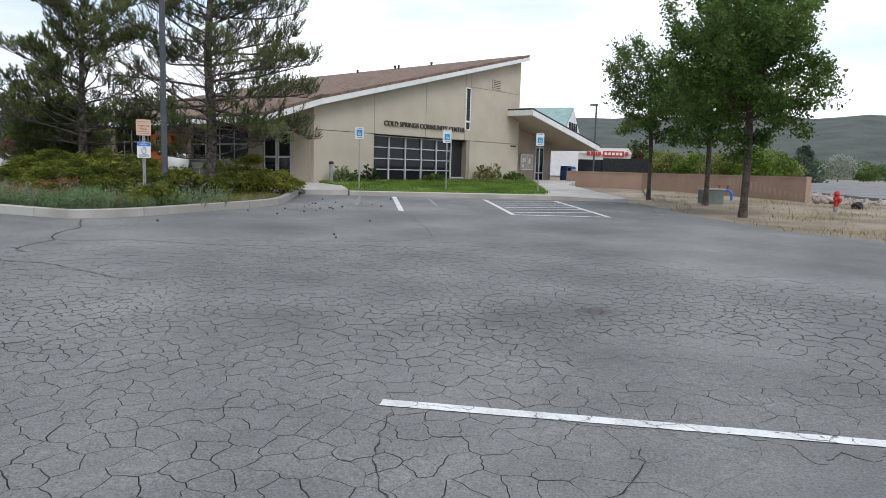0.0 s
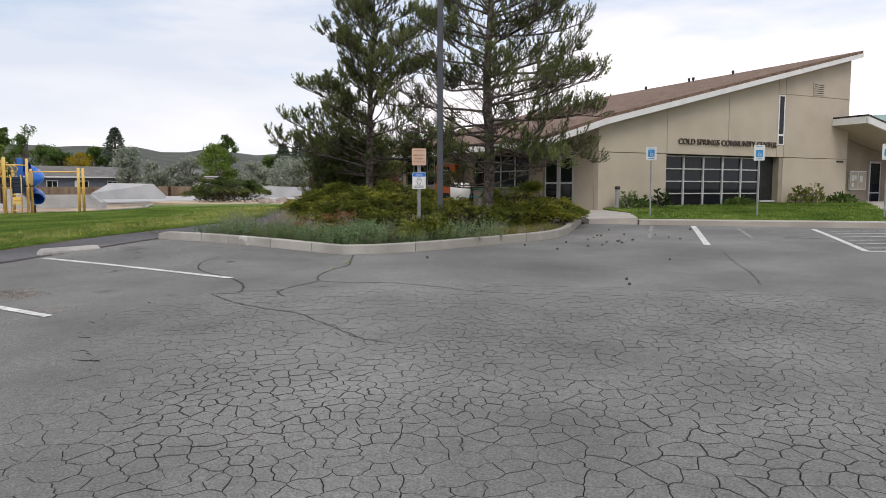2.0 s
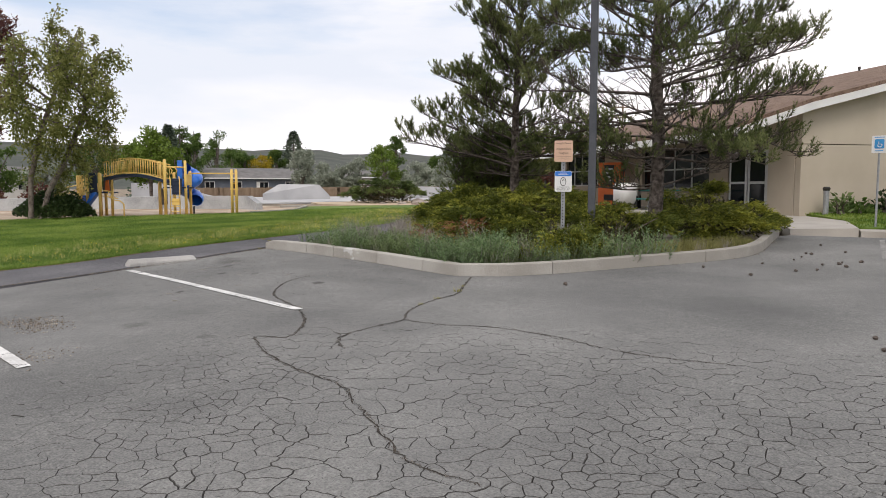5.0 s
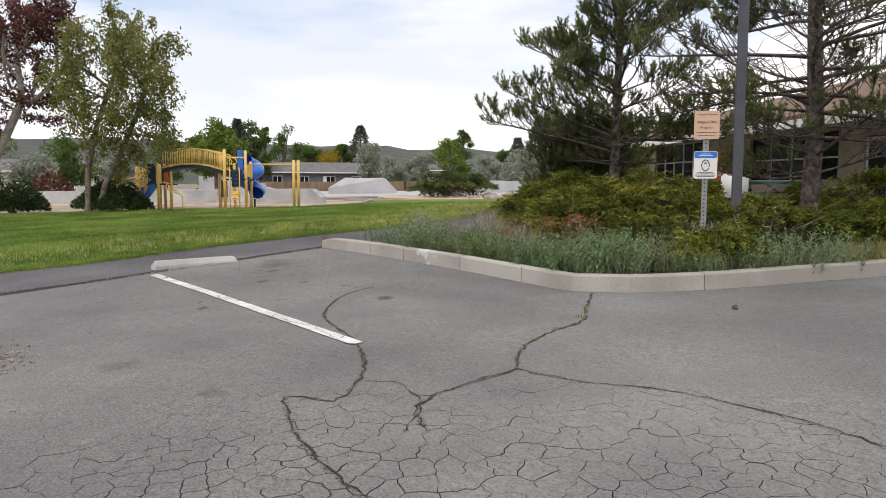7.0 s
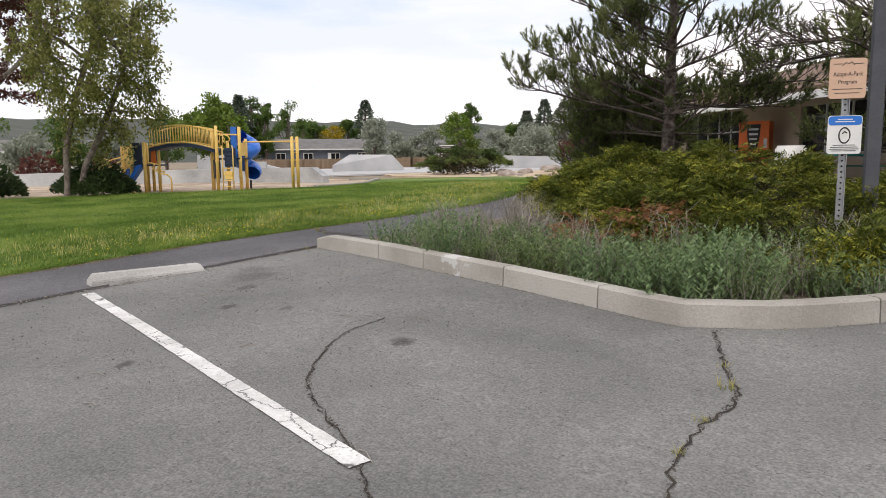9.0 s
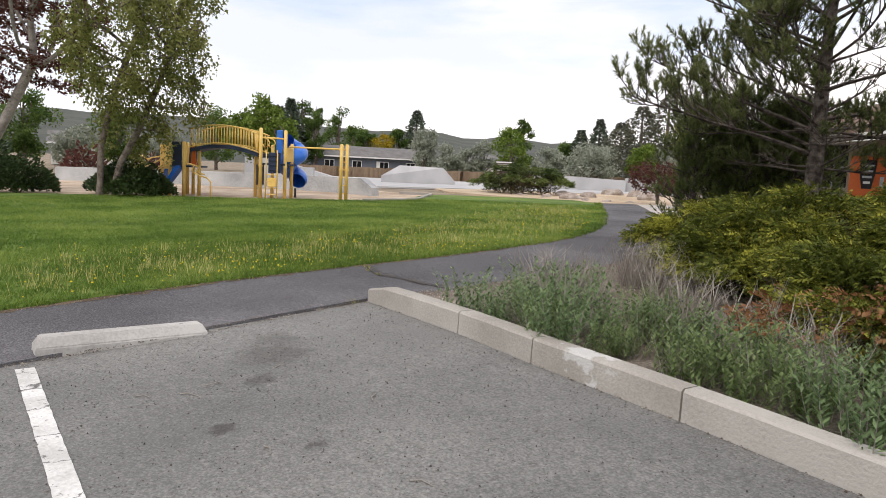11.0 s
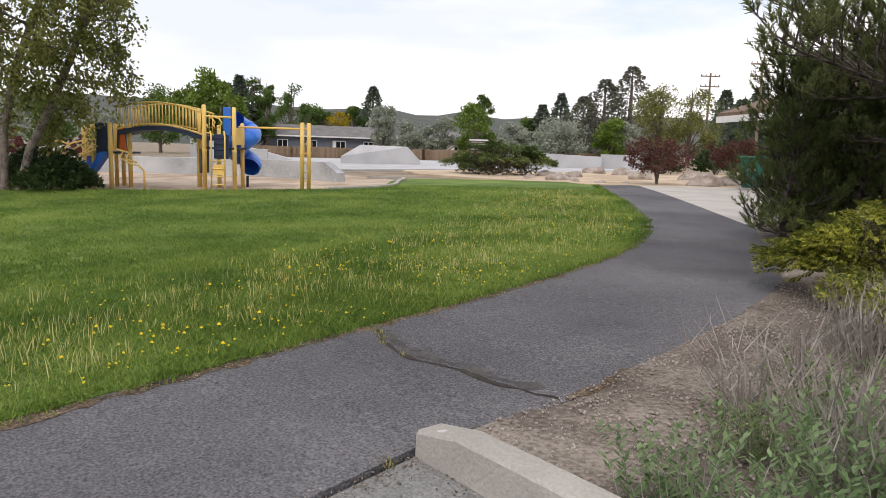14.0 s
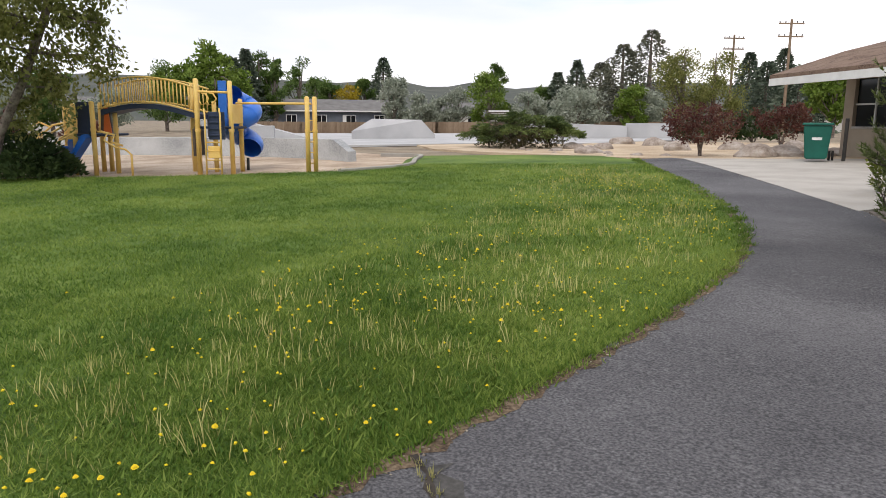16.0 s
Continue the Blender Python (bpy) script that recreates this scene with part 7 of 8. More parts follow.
# retaining wall, low edging
wall_pts = smooth_line([(-46.5, 22.8), (-42.0, 26.0), (-37.5, 28.1), (-34.0, 29.1), (-31.0, 29.3), (-28.7, 28.9)], 1.1)
m_oldconc = mat("grey_concrete", [(0.27, 0.28, 0.285), (0.42, 0.43, 0.43), (0.52, 0.53, 0.53)], 0.8, 0.92, 0.3, 20, fine=0.5)
rw = tagged(new("retaining_wall"), "low grey concrete wall round the play area", "wall", kind="structure")
bm = nb()
rings = []
for i, p in enumerate(wall_pts):
    d = (wall_pts[min(i + 1, len(wall_pts) - 1)] - wall_pts[max(i - 1, 0)]).normalized()
    q = Vector((-d.y, d.x))
    z, h = gz(p.x, p.y), 0.66
    if i == len(wall_pts) - 1:
        h = 0.3
    rings.append([bm.verts.new((p.x + q.x * a, p.y + q.y * a, z + b_)) for a, b_ in ((-0.02, -0.3), (0.0, h), (0.3, h + 0.01), (0.32, -0.3))])
for r0, r1 in zip(rings, rings[1:]):
    for k in range(3):
        bm.faces.new((r0[k], r1[k], r1[k + 1], r0[k + 1]))
bm.faces.new(rings[0])
bm.faces.new(rings[-1][::-1])
bmesh.ops.recalc_face_normals(bm, faces=bm.faces[:])
part("wall_body", bm, m_oldconc, rw)
ek = tagged(new("edging"), "curved concrete edging between play surface and lawn", "kerb", kind="structure")
kerb_run(smooth_line([(-30.0, 31.6), (-28.5, 31.9), (-27.0, 30.1), (-25.3, 27.9), (-25.35, 25.6)], 0.5), [], ek, 0.15, 0.1, 1, False)

# ---------------------------------------------------------------- skate park
SK = [(-34, 47), (-31, 46), (-30.0, 51), (-30, 62), (-40, 74), (-52, 76), (-72, 62), (-76, 54), (-66, 45), (-52, 38), (-45, 34), (-41.5, 34.5), (-38, 40)]
sheet("skate_slab", SK, 0.0, m_skate, "pale concrete slab of the skate park", "pavement", 4.0, 0.1)


def wedge(name, x, y, turn, o, depth, label, top=None):
    """A concrete ramp: side outline pushed through its depth, its faces drawn in towards the top."""
    t = thing(name, pose(x, y, gz(x, y), 0, 0, turn), label, "skate ramp")
    bm = prism(nb(), o, -depth / 2, depth / 2)
    if top:
        hi = max(z for _, z in o)
        for v in bm.verts:
            if v.co.z > hi - 0.02:
                v.co.y *= top
    part("ramp_body", bm, m_skate, t)
    return t


wedge("skate_pyramid", -48.2, 49.8, 46, [(-2.4, -0.1), (3.35, -0.1), (3.35, 0.3), (2.4, 1.3), (-1.0, 1.35), (-2.4, 0.5)], 3.4, "pale concrete skate pyramid", 0.72)
wedge("skate_ramp", -57.0, 45.4, 52, [(-4.5, -0.1), (3.2, -0.1), (3.2, 0.1), (-2.4, 1.55), (-4.5, 1.55)], 4.0, "pale concrete skate ramp sloping to the slab")
wedge("skate_block", -50.5, 40.5, 52, [(-1.1, -0.1), (1.1, -0.1), (1.1, 0.95), (-1.1, 0.95)], 2.5, "pale concrete skate block")
wedge("skate_bank", -36.8, 58.0, 26, [(-4.3, -0.1), (2.8, -0.1), (2.8, 0.85), (-2.0, 1.0), (-4.3, 1.05)], 3.0, "long pale concrete bank")
wedge("skate_block", -33.2, 60.2, 26, [(-1.5, -0.1), (1.6, -0.1), (1.6, 1.0), (-1.5, 1.0)], 2.2, "pale concrete block at the slab's end")
# park notice behind the spreading juniper
ns = thing("park_notice", pose(-32.4, 41.9, gz(-32.4, 41.9) - 0.05, 0, 0, 37), "brown wooden notice on two posts", "sign")
part("panel", bx(-0.5, 0.5, -0.03, 0.03, 1.1, 1.75, 0.01), m_letter, ns)
for s in (-0.45, 0.45):
    part("post", bx(s - 0.04, s + 0.04, 0.03, 0.1, -0.2, 1.75), m_fence, ns)
for k in range(4):
    part("text_bar", bx(-0.4, 0.4, -0.036, -0.031, 1.2 + 0.12 * k, 1.25 + 0.12 * k), m_kerb, ns)
part("head_bar", bx(-0.5, 0.5, -0.037, -0.031, 1.66, 1.73), m_white, ns)


def boulder(x, y, r, seed, lift=0.0):
    bm = nb()
    bmesh.ops.create_icosphere(bm, subdivisions=3, radius=r)
    for v in bm.verts:
        n = noise.noise(v.co / r * 0.9 + Vector((seed * 3.1, 0, 0)))
        v.co *= 1 + 0.45 * n
        v.co.z = v.co.z * 0.66 + 0.2 * r
        v.co.x *= 1.25
    ob = part("boulder", bm, m_rock, None)
    ob.matrix_basis = pose(x, y, gz(x, y) - 0.1, 0, 0, seed * 71)
    tagged(ob, "weathered grey-brown boulder in the dry garden", "boulder", "boulders of the dry garden")


for k, (x, y, r) in enumerate(((-25.1, 37.8, 0.42), (-26.4, 41.4, 0.42), (-28.9, 48.0, 0.5), (-19.1, 38.0, 0.6), (-18.4, 38.5, 0.5), (-19.6, 44.5, 0.5), (-27.7, 41.1, 0.45), (-25.8, 38.6, 0.3), (-24.2, 37.6, 0.22),
                              (-22.8, 37.0, 0.2), (-27.0, 38.5, 0.25), (-17.4, 38.9, 0.45), (-17.0, 39.6, 0.4), (-23.4, 42.0, 0.55), (-21.8, 43.6, 0.45), (-26.5, 46.5, 0.5), (-29.0, 39.0, 0.2), (-28.2, 38.4, 0.16), (-26.3, 37.2, 0.15), (-23.6, 36.6, 0.15), (-21.9, 37.4, 0.18))):
    boulder(x, y, r, k + 1)
GARDEN = [(-20.6, 35.7), (-17.2, 36.3), (-14.5, 39.0), (-14, 52), (-29.8, 52), (-31.0, 46.2), (-34.2, 46.6), (-37.0, 41.0), (-33.0, 37.8), (-28.6, 36.2), (-23.4, 35.6)]
m_garden = mat("pale_gravel", [(0.36, 0.27, 0.18), (0.47, 0.37, 0.26), (0.56, 0.46, 0.34)], 0.7, 1.0, 0.6, 25, fine=0.7)
sheet("gravel_garden", GARDEN, -0.02, m_garden, "pale sandy gravel of the dry garden", "gravel bed", 1.5, 0.1, 0.04)

# ---------------------------------------------------------------- distance
EYE = Vector((-11.6, 13.8))


def polar(bearing, dist):
    """A place by its bearing to the left of north from the footpath, and its distance."""
    a = radians(bearing)
    return EYE.x - dist * math.sin(a), EYE.y + dist * math.cos(a)


def far_tree(name, bearing, dist, top, width, material, label, seed, conifer=False, leaves=2600, size=0.5):
    x, y = polar(bearing, dist)
    r = np.random.default_rng(seed)
    rnd = random.Random(seed)
    t = thing(name, pose(x, y, gz(x, y) - 0.1), label, "tree")
    bm = nb()
    tube(bm, [(0, 0, 0), (0, 0, top * 0.5), (0, 0, top * 0.93)], [0.03 * top, 0.02 * top, 0.004 * top], 6)
    n = leaves
    if conifer:
        h = r.random(n) ** 1.25
        z = top * (0.04 + 0.88 * h)
        ring = np.round(h * 13) / 13
        a = r.random(n) * math.tau
        q = (width * 0.85) * (1 - 0.95 * h ** 1.3) * (0.2 + 0.8 * np.sqrt(r.random(n))) * (0.6 + 0.5 * np.abs(np.sin(h * 31 + seed + 2 * np.sin(2 * a + seed))))
        q *= 1 + 0.18 * np.sin(3 * a + ring * 20)
        pos = np.stack([np.cos(a) * q, np.sin(a) * q, z - 0.15 * q], 1)
        d = np.stack([np.cos(a), np.sin(a), np.full(n, -0.1)], 1) + r.normal(size=(n, 3)) * 0.35
        for k in range(10):
            b = rnd.uniform(0, math.tau)
            hh = rnd.uniform(0.15, 0.85)
            tube(bm, [(0, 0, top * hh), (math.cos(b) * width * 0.4 * (1 - hh), math.sin(b) * width * 0.4 * (1 - hh), top * hh)], [0.05, 0.02], 4)
    else:
        k = 26
        cz = r.random(k)
        ca = r.random(k) * math.tau
        prof = np.sin(np.clip(0.15 + cz * 0.8, 0, 1) * math.pi) ** 0.6
        cq = width / 2 * prof * np.sqrt(r.random(k)) * 0.8
        cen = np.stack([np.cos(ca) * cq, np.sin(ca) * cq, top * (0.2 + 0.7 * cz)], 1)
        rad = width * (0.1 + 0.12 * r.random(k))
        for c in cen[::2]:
            tube(bm, [(0, 0, max(0.2, c[2] * 0.45)), tuple(c)], [0.012 * top, 0.004 * top], 4)
        pick = r.integers(0, k, n)
        pos = cen[pick] + rand_dirs(n, r) * (rad[pick] * r.random(n) ** 0.45)[:, None] * [1, 1, 0.8]
        pos[:, 2] = np.clip(pos[:, 2], 0.15 * top, None)
        d = rand_dirs(n, r)
    part("trunk", bm, m_bark, t)
    scatter("crown", LEAF_V, LEAF_F, frames_along(pos, d, size * (0.6 + 0.8 * r.random(n)), r=r), t, material)


m_farpine = leaf_mat("far_conifer", [(0.065, 0.092, 0.065), (0.11, 0.142, 0.1), (0.165, 0.195, 0.14)], 0.25)
m_brownpine = leaf_mat("brown_conifer", [(0.075, 0.085, 0.06), (0.12, 0.125, 0.088), (0.175, 0.175, 0.125)], 0.25)


def br(place):
    """Bearing by the place along the skyline."""
    return float(np.interp(place, [0, 150, 300, 420, 485, 600, 700, 850, 1000, 1100, 1180, 1289, 1397, 1475, 1540, 1640], [72.7, 67.5, 61.8, 57.0, 54.2, 49.2, 44.7, 38.0, 31.3, 27.0, 23.6, 19.3, 15.2, 12.4, 10.2, 7.0]))


FAR = [  # bearing, distance, height, width, kind
    (br(418), 88, 9.2, 4.0, "conifer"), (br(440), 95, 11.0, 3.6, "conifer"), (br(462), 97, 11.2, 4.5, "dark"), (br(488), 95, 10.0, 4.0, "dark"), (br(532), 112, 11.2, 6.0, "dark"), (br(560), 108, 8.0, 6.0, "dark"),
    (br(585), 105, 7.2, 5.0, "dark"), (br(617), 104, 6.6, 5.5, "gold"), (br(645), 110, 8.2, 4.0, "dark"), (br(678), 112, 11.8, 4.5, "conifer"), (br(697), 90, 8.4, 6.2, "silver"), (br(742), 86, 5.6, 6.0, "silver"),
    (br(775), 92, 5.2, 5.0, "silver"), (br(812), 92, 6.8, 6.0, "silver"), (br(878), 122, 12.0, 5.0, "dark"), (br(866), 84, 7.0, 6.0, "lime"), (br(935), 86, 5.8, 6.0, "silver"), (br(960), 118, 7.5, 5.0, "dark"), (br(985), 118, 10.0, 4.0, "conifer"),
    (br(1018), 120, 12.2, 4.5, "conifer"), (br(1020), 76, 5.8, 8.0, "silver"), (br(1060), 112, 11.0, 5.5, "brown"), (br(1098), 108, 13.4, 7.0, "brown"), (br(1145), 108, 15.4, 7.0, "brown"), (br(1140), 82, 6.2, 6.0, "silver"), (br(1118), 78, 5.0, 4.5, "lime"),
    (br(1205), 92, 10.4, 8.0, "green"), (br(1260), 90, 9.8, 8.0, "green"), (br(1320), 110, 11.8, 4.5, "conifer"), (br(1352), 100, 9.5, 6.0, "conifer"), (br(1380), 112, 12.4, 5.0, "conifer"), (br(1410), 95, 8.4, 5.0, "conifer"), (br(1475), 60, 5.5, 4.0, "lime"),
    (br(1540), 95, 10.5, 6.0, "dark"), (br(1640), 100, 9.0, 8.0, "green"),
    (62, 95, 8.5, 7.0, "dark"), (66, 80, 5.4, 6.0, "silver"), (69.5, 74, 7.0, 6.0, "dark"), (72.5, 66, 4.8, 5.5, "silver"), (76, 70, 7.5, 6.0, "dark"), (79.5, 64, 6.5, 6.0, "dark"), (83, 70, 7.5, 7.0, "dark"), (88, 72, 8.0, 7.0, "green"), (94, 75, 8.0, 8.0, "dark"), (58.5, 100, 7.5, 6.0, "dark"),
]
KIND = {"conifer": (m_farpine, True, "tall dark conifer behind the park", "conifer_tree"), "dark": (m_ash, False, "dark green tree behind the park", "leafy_tree"), "silver": (m_silver, False, "silvery grey-green olive tree behind the fence", "silver_tree"),
        "gold": (m_gold, False, "bright yellow-leaved tree by the houses", "golden_tree"), "lime": (m_lime, False, "fresh light green tree behind the park", "green_tree"), "green": (m_olive, False, "broad green tree behind the patio", "leafy_tree"), "brown": (m_brownpine, True, "tall brownish pine behind the park", "conifer_tree")}
for k, (b, dist, top, width, kind) in enumerate(FAR):
    mt, con, lab, nm = KIND[kind]
    if kind == "silver":
        top, width = top * 0.82, width * 0.85
    if kind == "brown":
        width *= 1.4
    far_tree(nm, b, dist, top, width, mt, lab, 200 + k, con, 4200 if con else 5200, 0.46 if con else 0.29)
# low shrubs by the play area's far side
for b, dist, rx, h, mt, s in ((73, 42, 1.2, 1.6, m_plum, 301), (79, 47, 1.6, 2.2, m_dkshrub, 302), (67.5, 52, 1.2, 1.3, m_plum, 303), (86, 50, 2.0, 2.4, m_dkshrub, 304), (21.5, 40, 0.9, 1.2, m_dkshrub, 306), (17.5, 42, 1.2, 1.5, m_dkshrub, 307)):
    x, y = polar(b, dist)
    dome_bush("park_shrub", x, y, rx, rx, h, int(420 * rx * rx), 0.3, mt, "rounded shrub at the edge of the park", s, (LEAF_V, LEAF_F), tiers=False, spill=0.8, group="shrubs at the park's edge")

# wooden fence behind the skate park
fence = thing("wooden_fence", pose(0, 0, 0), "long weathered wooden fence behind the skate park", "fence")
plank = mesh_of(bx(-0.42, 0.42, -0.03, 0.03, -0.2, 1.15), "board")
plank.materials.append(m_fence)
p0, p1 = Vector(polar(br(440), 84)), Vector(polar(br(1190), 80))
n = 128
ang = math.degrees(math.atan2(p1.y - p0.y, p1.x - p0.x))
for k in range(n):
    p = p0.lerp(p1, (k + 0.5) / n)
    bd = part("board", plank, m_fence, fence)
    bd.matrix_basis = pose(p.x, p.y, gz(p.x, p.y) + 0.04 * math.sin(k * 1.7), 0, 0, ang)

m_siding = mat("blue_grey_siding", [(0.10, 0.115, 0.14), (0.14, 0.155, 0.185)], 1.5, 0.85, 0, 10)
m_greyroof = mat("grey_roof", [(0.13, 0.125, 0.12), (0.19, 0.185, 0.18)], 1.2, 0.95, 0.2, 10)
m_cream = mat("cream_siding", [(0.5, 0.49, 0.46), (0.58, 0.57, 0.54)], 1.2, 0.85, 0, 10)


def house(name, bearing, dist, w, d, eave, ridge, wallm, roofm, label, turn=0.0, wins=4):
    x, y = polar(bearing, dist)
    t = thing(name, pose(x, y, gz(x, y) - 0.05, 0, 0, bearing + turn), label, "house")
    part("wall", bx(-w / 2, w / 2, 0, d, 0, eave), wallm, t)
    bm = nb()
    o = 0.5
    vs = [bm.verts.new(q) for q in ((-w / 2 - o, -o, eave - 0.1), (w / 2 + o, -o, eave - 0.1), (w / 2 + o, d + o, eave - 0.1), (-w / 2 - o, d + o, eave - 0.1), (-w / 2 - o, d / 2, ridge), (w / 2 + o, d / 2, ridge))]
    for f in ((0, 1, 5, 4), (2, 3, 4, 5), (1, 2, 5), (3, 0, 4), (3, 2, 1, 0)):
        bm.faces.new([vs[i] for i in f])
    bmesh.ops.recalc_face_normals(bm, faces=bm.faces[:])
    part("roof", bm, roofm, t)
    part("fascia", bx(-w / 2 - o, w / 2 + o, -o - 0.05, -o + 0.02, eave - 0.22, eave - 0.04), m_white, t)
    for k in range(wins):
        a = -w / 2 + w * (k + 0.6) / wins
        wn = part("window", bx(a - 0.7, a + 0.7, -0.05, -0.005, 1.0, 2.1), m_white, t)
        part("pane", bx(a - 0.6, a - 0.04, -0.07, -0.052, 1.1, 2.0), m_glass, wn)
        part("pane", bx(a + 0.04, a + 0.6, -0.07, -0.052, 1.1, 2.0), m_glass, wn)
    part("door", bx(w * 0.08, w * 0.08 + 0.95, -0.06, -0.005, 0.1, 2.1), m_white, t)


house("ranch_house", br(590), 96, 15.5, 8, 2.7, 4.2, m_siding, m_greyroof, "low blue-grey ranch house with white trim", 8)
house("ranch_house", br(795), 104, 9, 7, 2.6, 4.0, m_cream, m_greyroof, "pale ranch house behind the trees", 0, 3)
house("ranch_house", br(1420), 110, 14, 8, 2.6, 4.0, m_cream, m_greyroof, "pale low house behind the trees", 0, 4)
house("ranch_house", 70, 88, 12, 8, 2.6, 4.0, m_cream, m_greyroof, "pale low house beyond the play area", 0, 3)

# utility poles
for b, dist, h in ((br(1386), 84, 11.6), (br(1289), 98, 11.9)):
    x, y = polar(b, dist)
    t = thing("utility_pole", pose(x, y, gz(x, y), 0, 0, b + 25), "weathered wooden utility pole with crossarms", "utility pole", "utility poles")
    part("pole", tube(nb(), [(0, 0, -0.2), (0, 0, h)], [0.19, 0.12], 8), m_fence, t)
    for z in ((h - 0.5, h - 1.8) if h > 11 else (h - 1.7,)):
        part("crossarm", bx(-1.3, 1.3, -0.07, 0.07, z, z + 0.14), m_fence, t)
        for a in (-1.2, -0.6, 0.6, 1.2):
            part("insulator", tube(nb(), [(a, 0, z + 0.14), (a, 0, z + 0.34)], 0.05, 6), m_bronze, t)

# hills
bm = nb()
ridge, mid, foot = [], [], []
for k in range(121):
    b = -75 + 210 * k / 120
    right = 1 / (1 + math.exp((b + 2) / 5))
    el = 4.45 * right + (1 - right) * (3.05 + 0.25 * math.sin(b * 0.11 + 1.0))
    el += 0.22 * noise.noise(Vector((b * 0.09, 1.3, 0))) + 0.09 * noise.noise(Vector((b * 0.5, 4.0, 0)))
    for row, (dd, e) in zip((foot, mid, ridge), ((900, 0.0), (1250, 0.62), (1700, 1.0))):
        x, y = polar(b, dd * (1 + 0.05 * noise.noise(Vector((b * 0.2, dd, 0)))))
        row.append(bm.verts.new((x, y, dd * math.tan(radians(el)) * e + (-3 if e == 0 else 14 * e * noise.noise(Vector((b * 0.35, 7.0, e)))))))
for r0, r1 in ((foot, mid), (mid, ridge)):
    for k in range(120):
        bm.faces.new((r0[k], r0[k + 1], r1[k + 1], r1[k]))
bmesh.ops.subdivide_edges(bm, edges=bm.edges[:], cuts=2, use_grid_fill=True, smooth=0.6)
tagged(part("hills", bm, m_hill, None, "", True), "low sagebrush hills under the cloudy sky", "hill", kind="structure")

# ---------------------------------------------------------------- beyond the block wall
bw = tagged(new("block_wall"), "low tan block wall with pale scuffs", "wall", kind="structure")
WALL = [Vector(q) for q in ((7.9, 38.6), (11.3, 36.0), (13.0, 31.5), (13.95, 25.2))]
rb = random.Random(4)
for a, b_ in zip(WALL, WALL[1:]):
    ln = (b_ - a).length
    m = max(1, round(ln / 1.9))
    ang = math.degrees(math.atan2(b_.y - a.y, b_.x - a.x))
    for k in range(m):
        p = a.lerp(b_, (k + 0.5) / m)
        z = gz(p.x, p.y)
        pc_ = part("wall_length", bx(-ln / m / 2 + 0.004, ln / m / 2 - 0.004, -0.1, 0.1, z - 0.3, 1.5), m_block, bw)
        pc_.matrix_basis = pose(p.x, p.y, 0, 0, 0, ang)
        cp = part("cap", bx(-ln / m / 2 + 0.004, ln / m / 2 - 0.004, -0.12, 0.12, 1.502, 1.57), m_block, bw)
        cp.matrix_basis = pose(p.x, p.y, 0, 0, 0, ang)
m_scuff = mat("pale_scuff", [(0.38, 0.28, 0.215), (0.45, 0.35, 0.28)], 3, 0.95, 0, 20)
for k in range(16):
    s = 0.25 + 0.72 * k / 15
    p = WALL[2].lerp(WALL[3], s)
    h = 0.42 * (1 - s) + 0.1 + 0.12 * rb.random()
    sc = part("scuff", bx(-0.06, 0.06, -0.004, 0.004, 0, h), m_scuff, bw)
    sc.matrix_basis = pose(p.x - 0.108, p.y - 0.02, 1.3 - 0.5 * s - h * 0.3, 0, 0, math.degrees(math.atan2(-6.3, 0.95)))
# dry weeds on the verge
m_weed = leaf_mat("dry_weeds", [(0.24, 0.19, 0.09), (0.36, 0.29, 0.15), (0.2, 0.21, 0.08)], 0.2)
VERGE = [(7.1, 17.6), (7.7, 14.7), (8.9, 13.3), (13, 11.8), (22, 12), (18, 24), (14.3, 24.8), (11.0, 35.0), (9.5, 30.0), (8.2, 25.0), (7.0, 22.8)]
wx, wy = rg.uniform(7, 22, 9000), rg.uniform(11.8, 35, 9000)
drift = np.array([noise.noise(Vector((a * 0.45, b * 0.45, 8.0))) for a, b in zip(wx, wy)])
k = inside(wx, wy, VERGE) & (rg.random(len(wx)) < np.clip(0.25 + 1.2 * drift, 0, 1))
wx, wy = wx[k], wy[k]
V, F = blades(9, 8, 0.13, 0.8, 0.007, 0.07)
tagged(scatter("dry_weeds", V, F, frames_along(np.stack([wx, wy, ground_z(wx, wy) - 0.11], 1), np.tile([0, 0, 1.0], (len(wx), 1)), 0.8 + 0.8 * rg.random(len(wx)), r=rg), None, m_weed), "straw-coloured weeds on the bare verge", "weeds", kind="stuff")
sheet("verge", VERGE, -0.03, m_yard, "bare sandy verge with dry weeds", "ground", 1.5, 0.1, 0.05)
# hydrant
m_red = mat("red_paint", [(0.42, 0.03, 0.025), (0.52, 0.05, 0.04)], 3, 0.5, 0, 30)
hy = thing("fire_hydrant", pose(12.4, 20.8, gz(12.4, 20.8) - 0.05, 0, 0, 30) @ Matrix.Diagonal((0.68, 0.68, 0.92, 1)), "red fire hydrant on a grey base at the verge", "hydrant")
part("barrel", tube(nb(), [(0, 0, 0.2), (0, 0, 0.55), (0, 0, 0.58), (0, 0, 0.66), (0, 0, 0.72)], [0.1, 0.1, 0.13, 0.11, 0.03], 14), m_red, hy)
part("base", tube(nb(), [(0, 0, -0.1), (0, 0, 0.2)], 0.11, 14), m_galv, hy)
for s in (-1, 1):
    part("nozzle", tube(nb(), [(s * 0.08, 0, 0.45), (s * 0.19, 0, 0.45)], 0.055, 10), m_red, hy)
part("front_nozzle", tube(nb(), [(0, -0.08, 0.4), (0, -0.2, 0.4)], 0.075, 10), m_red, hy)
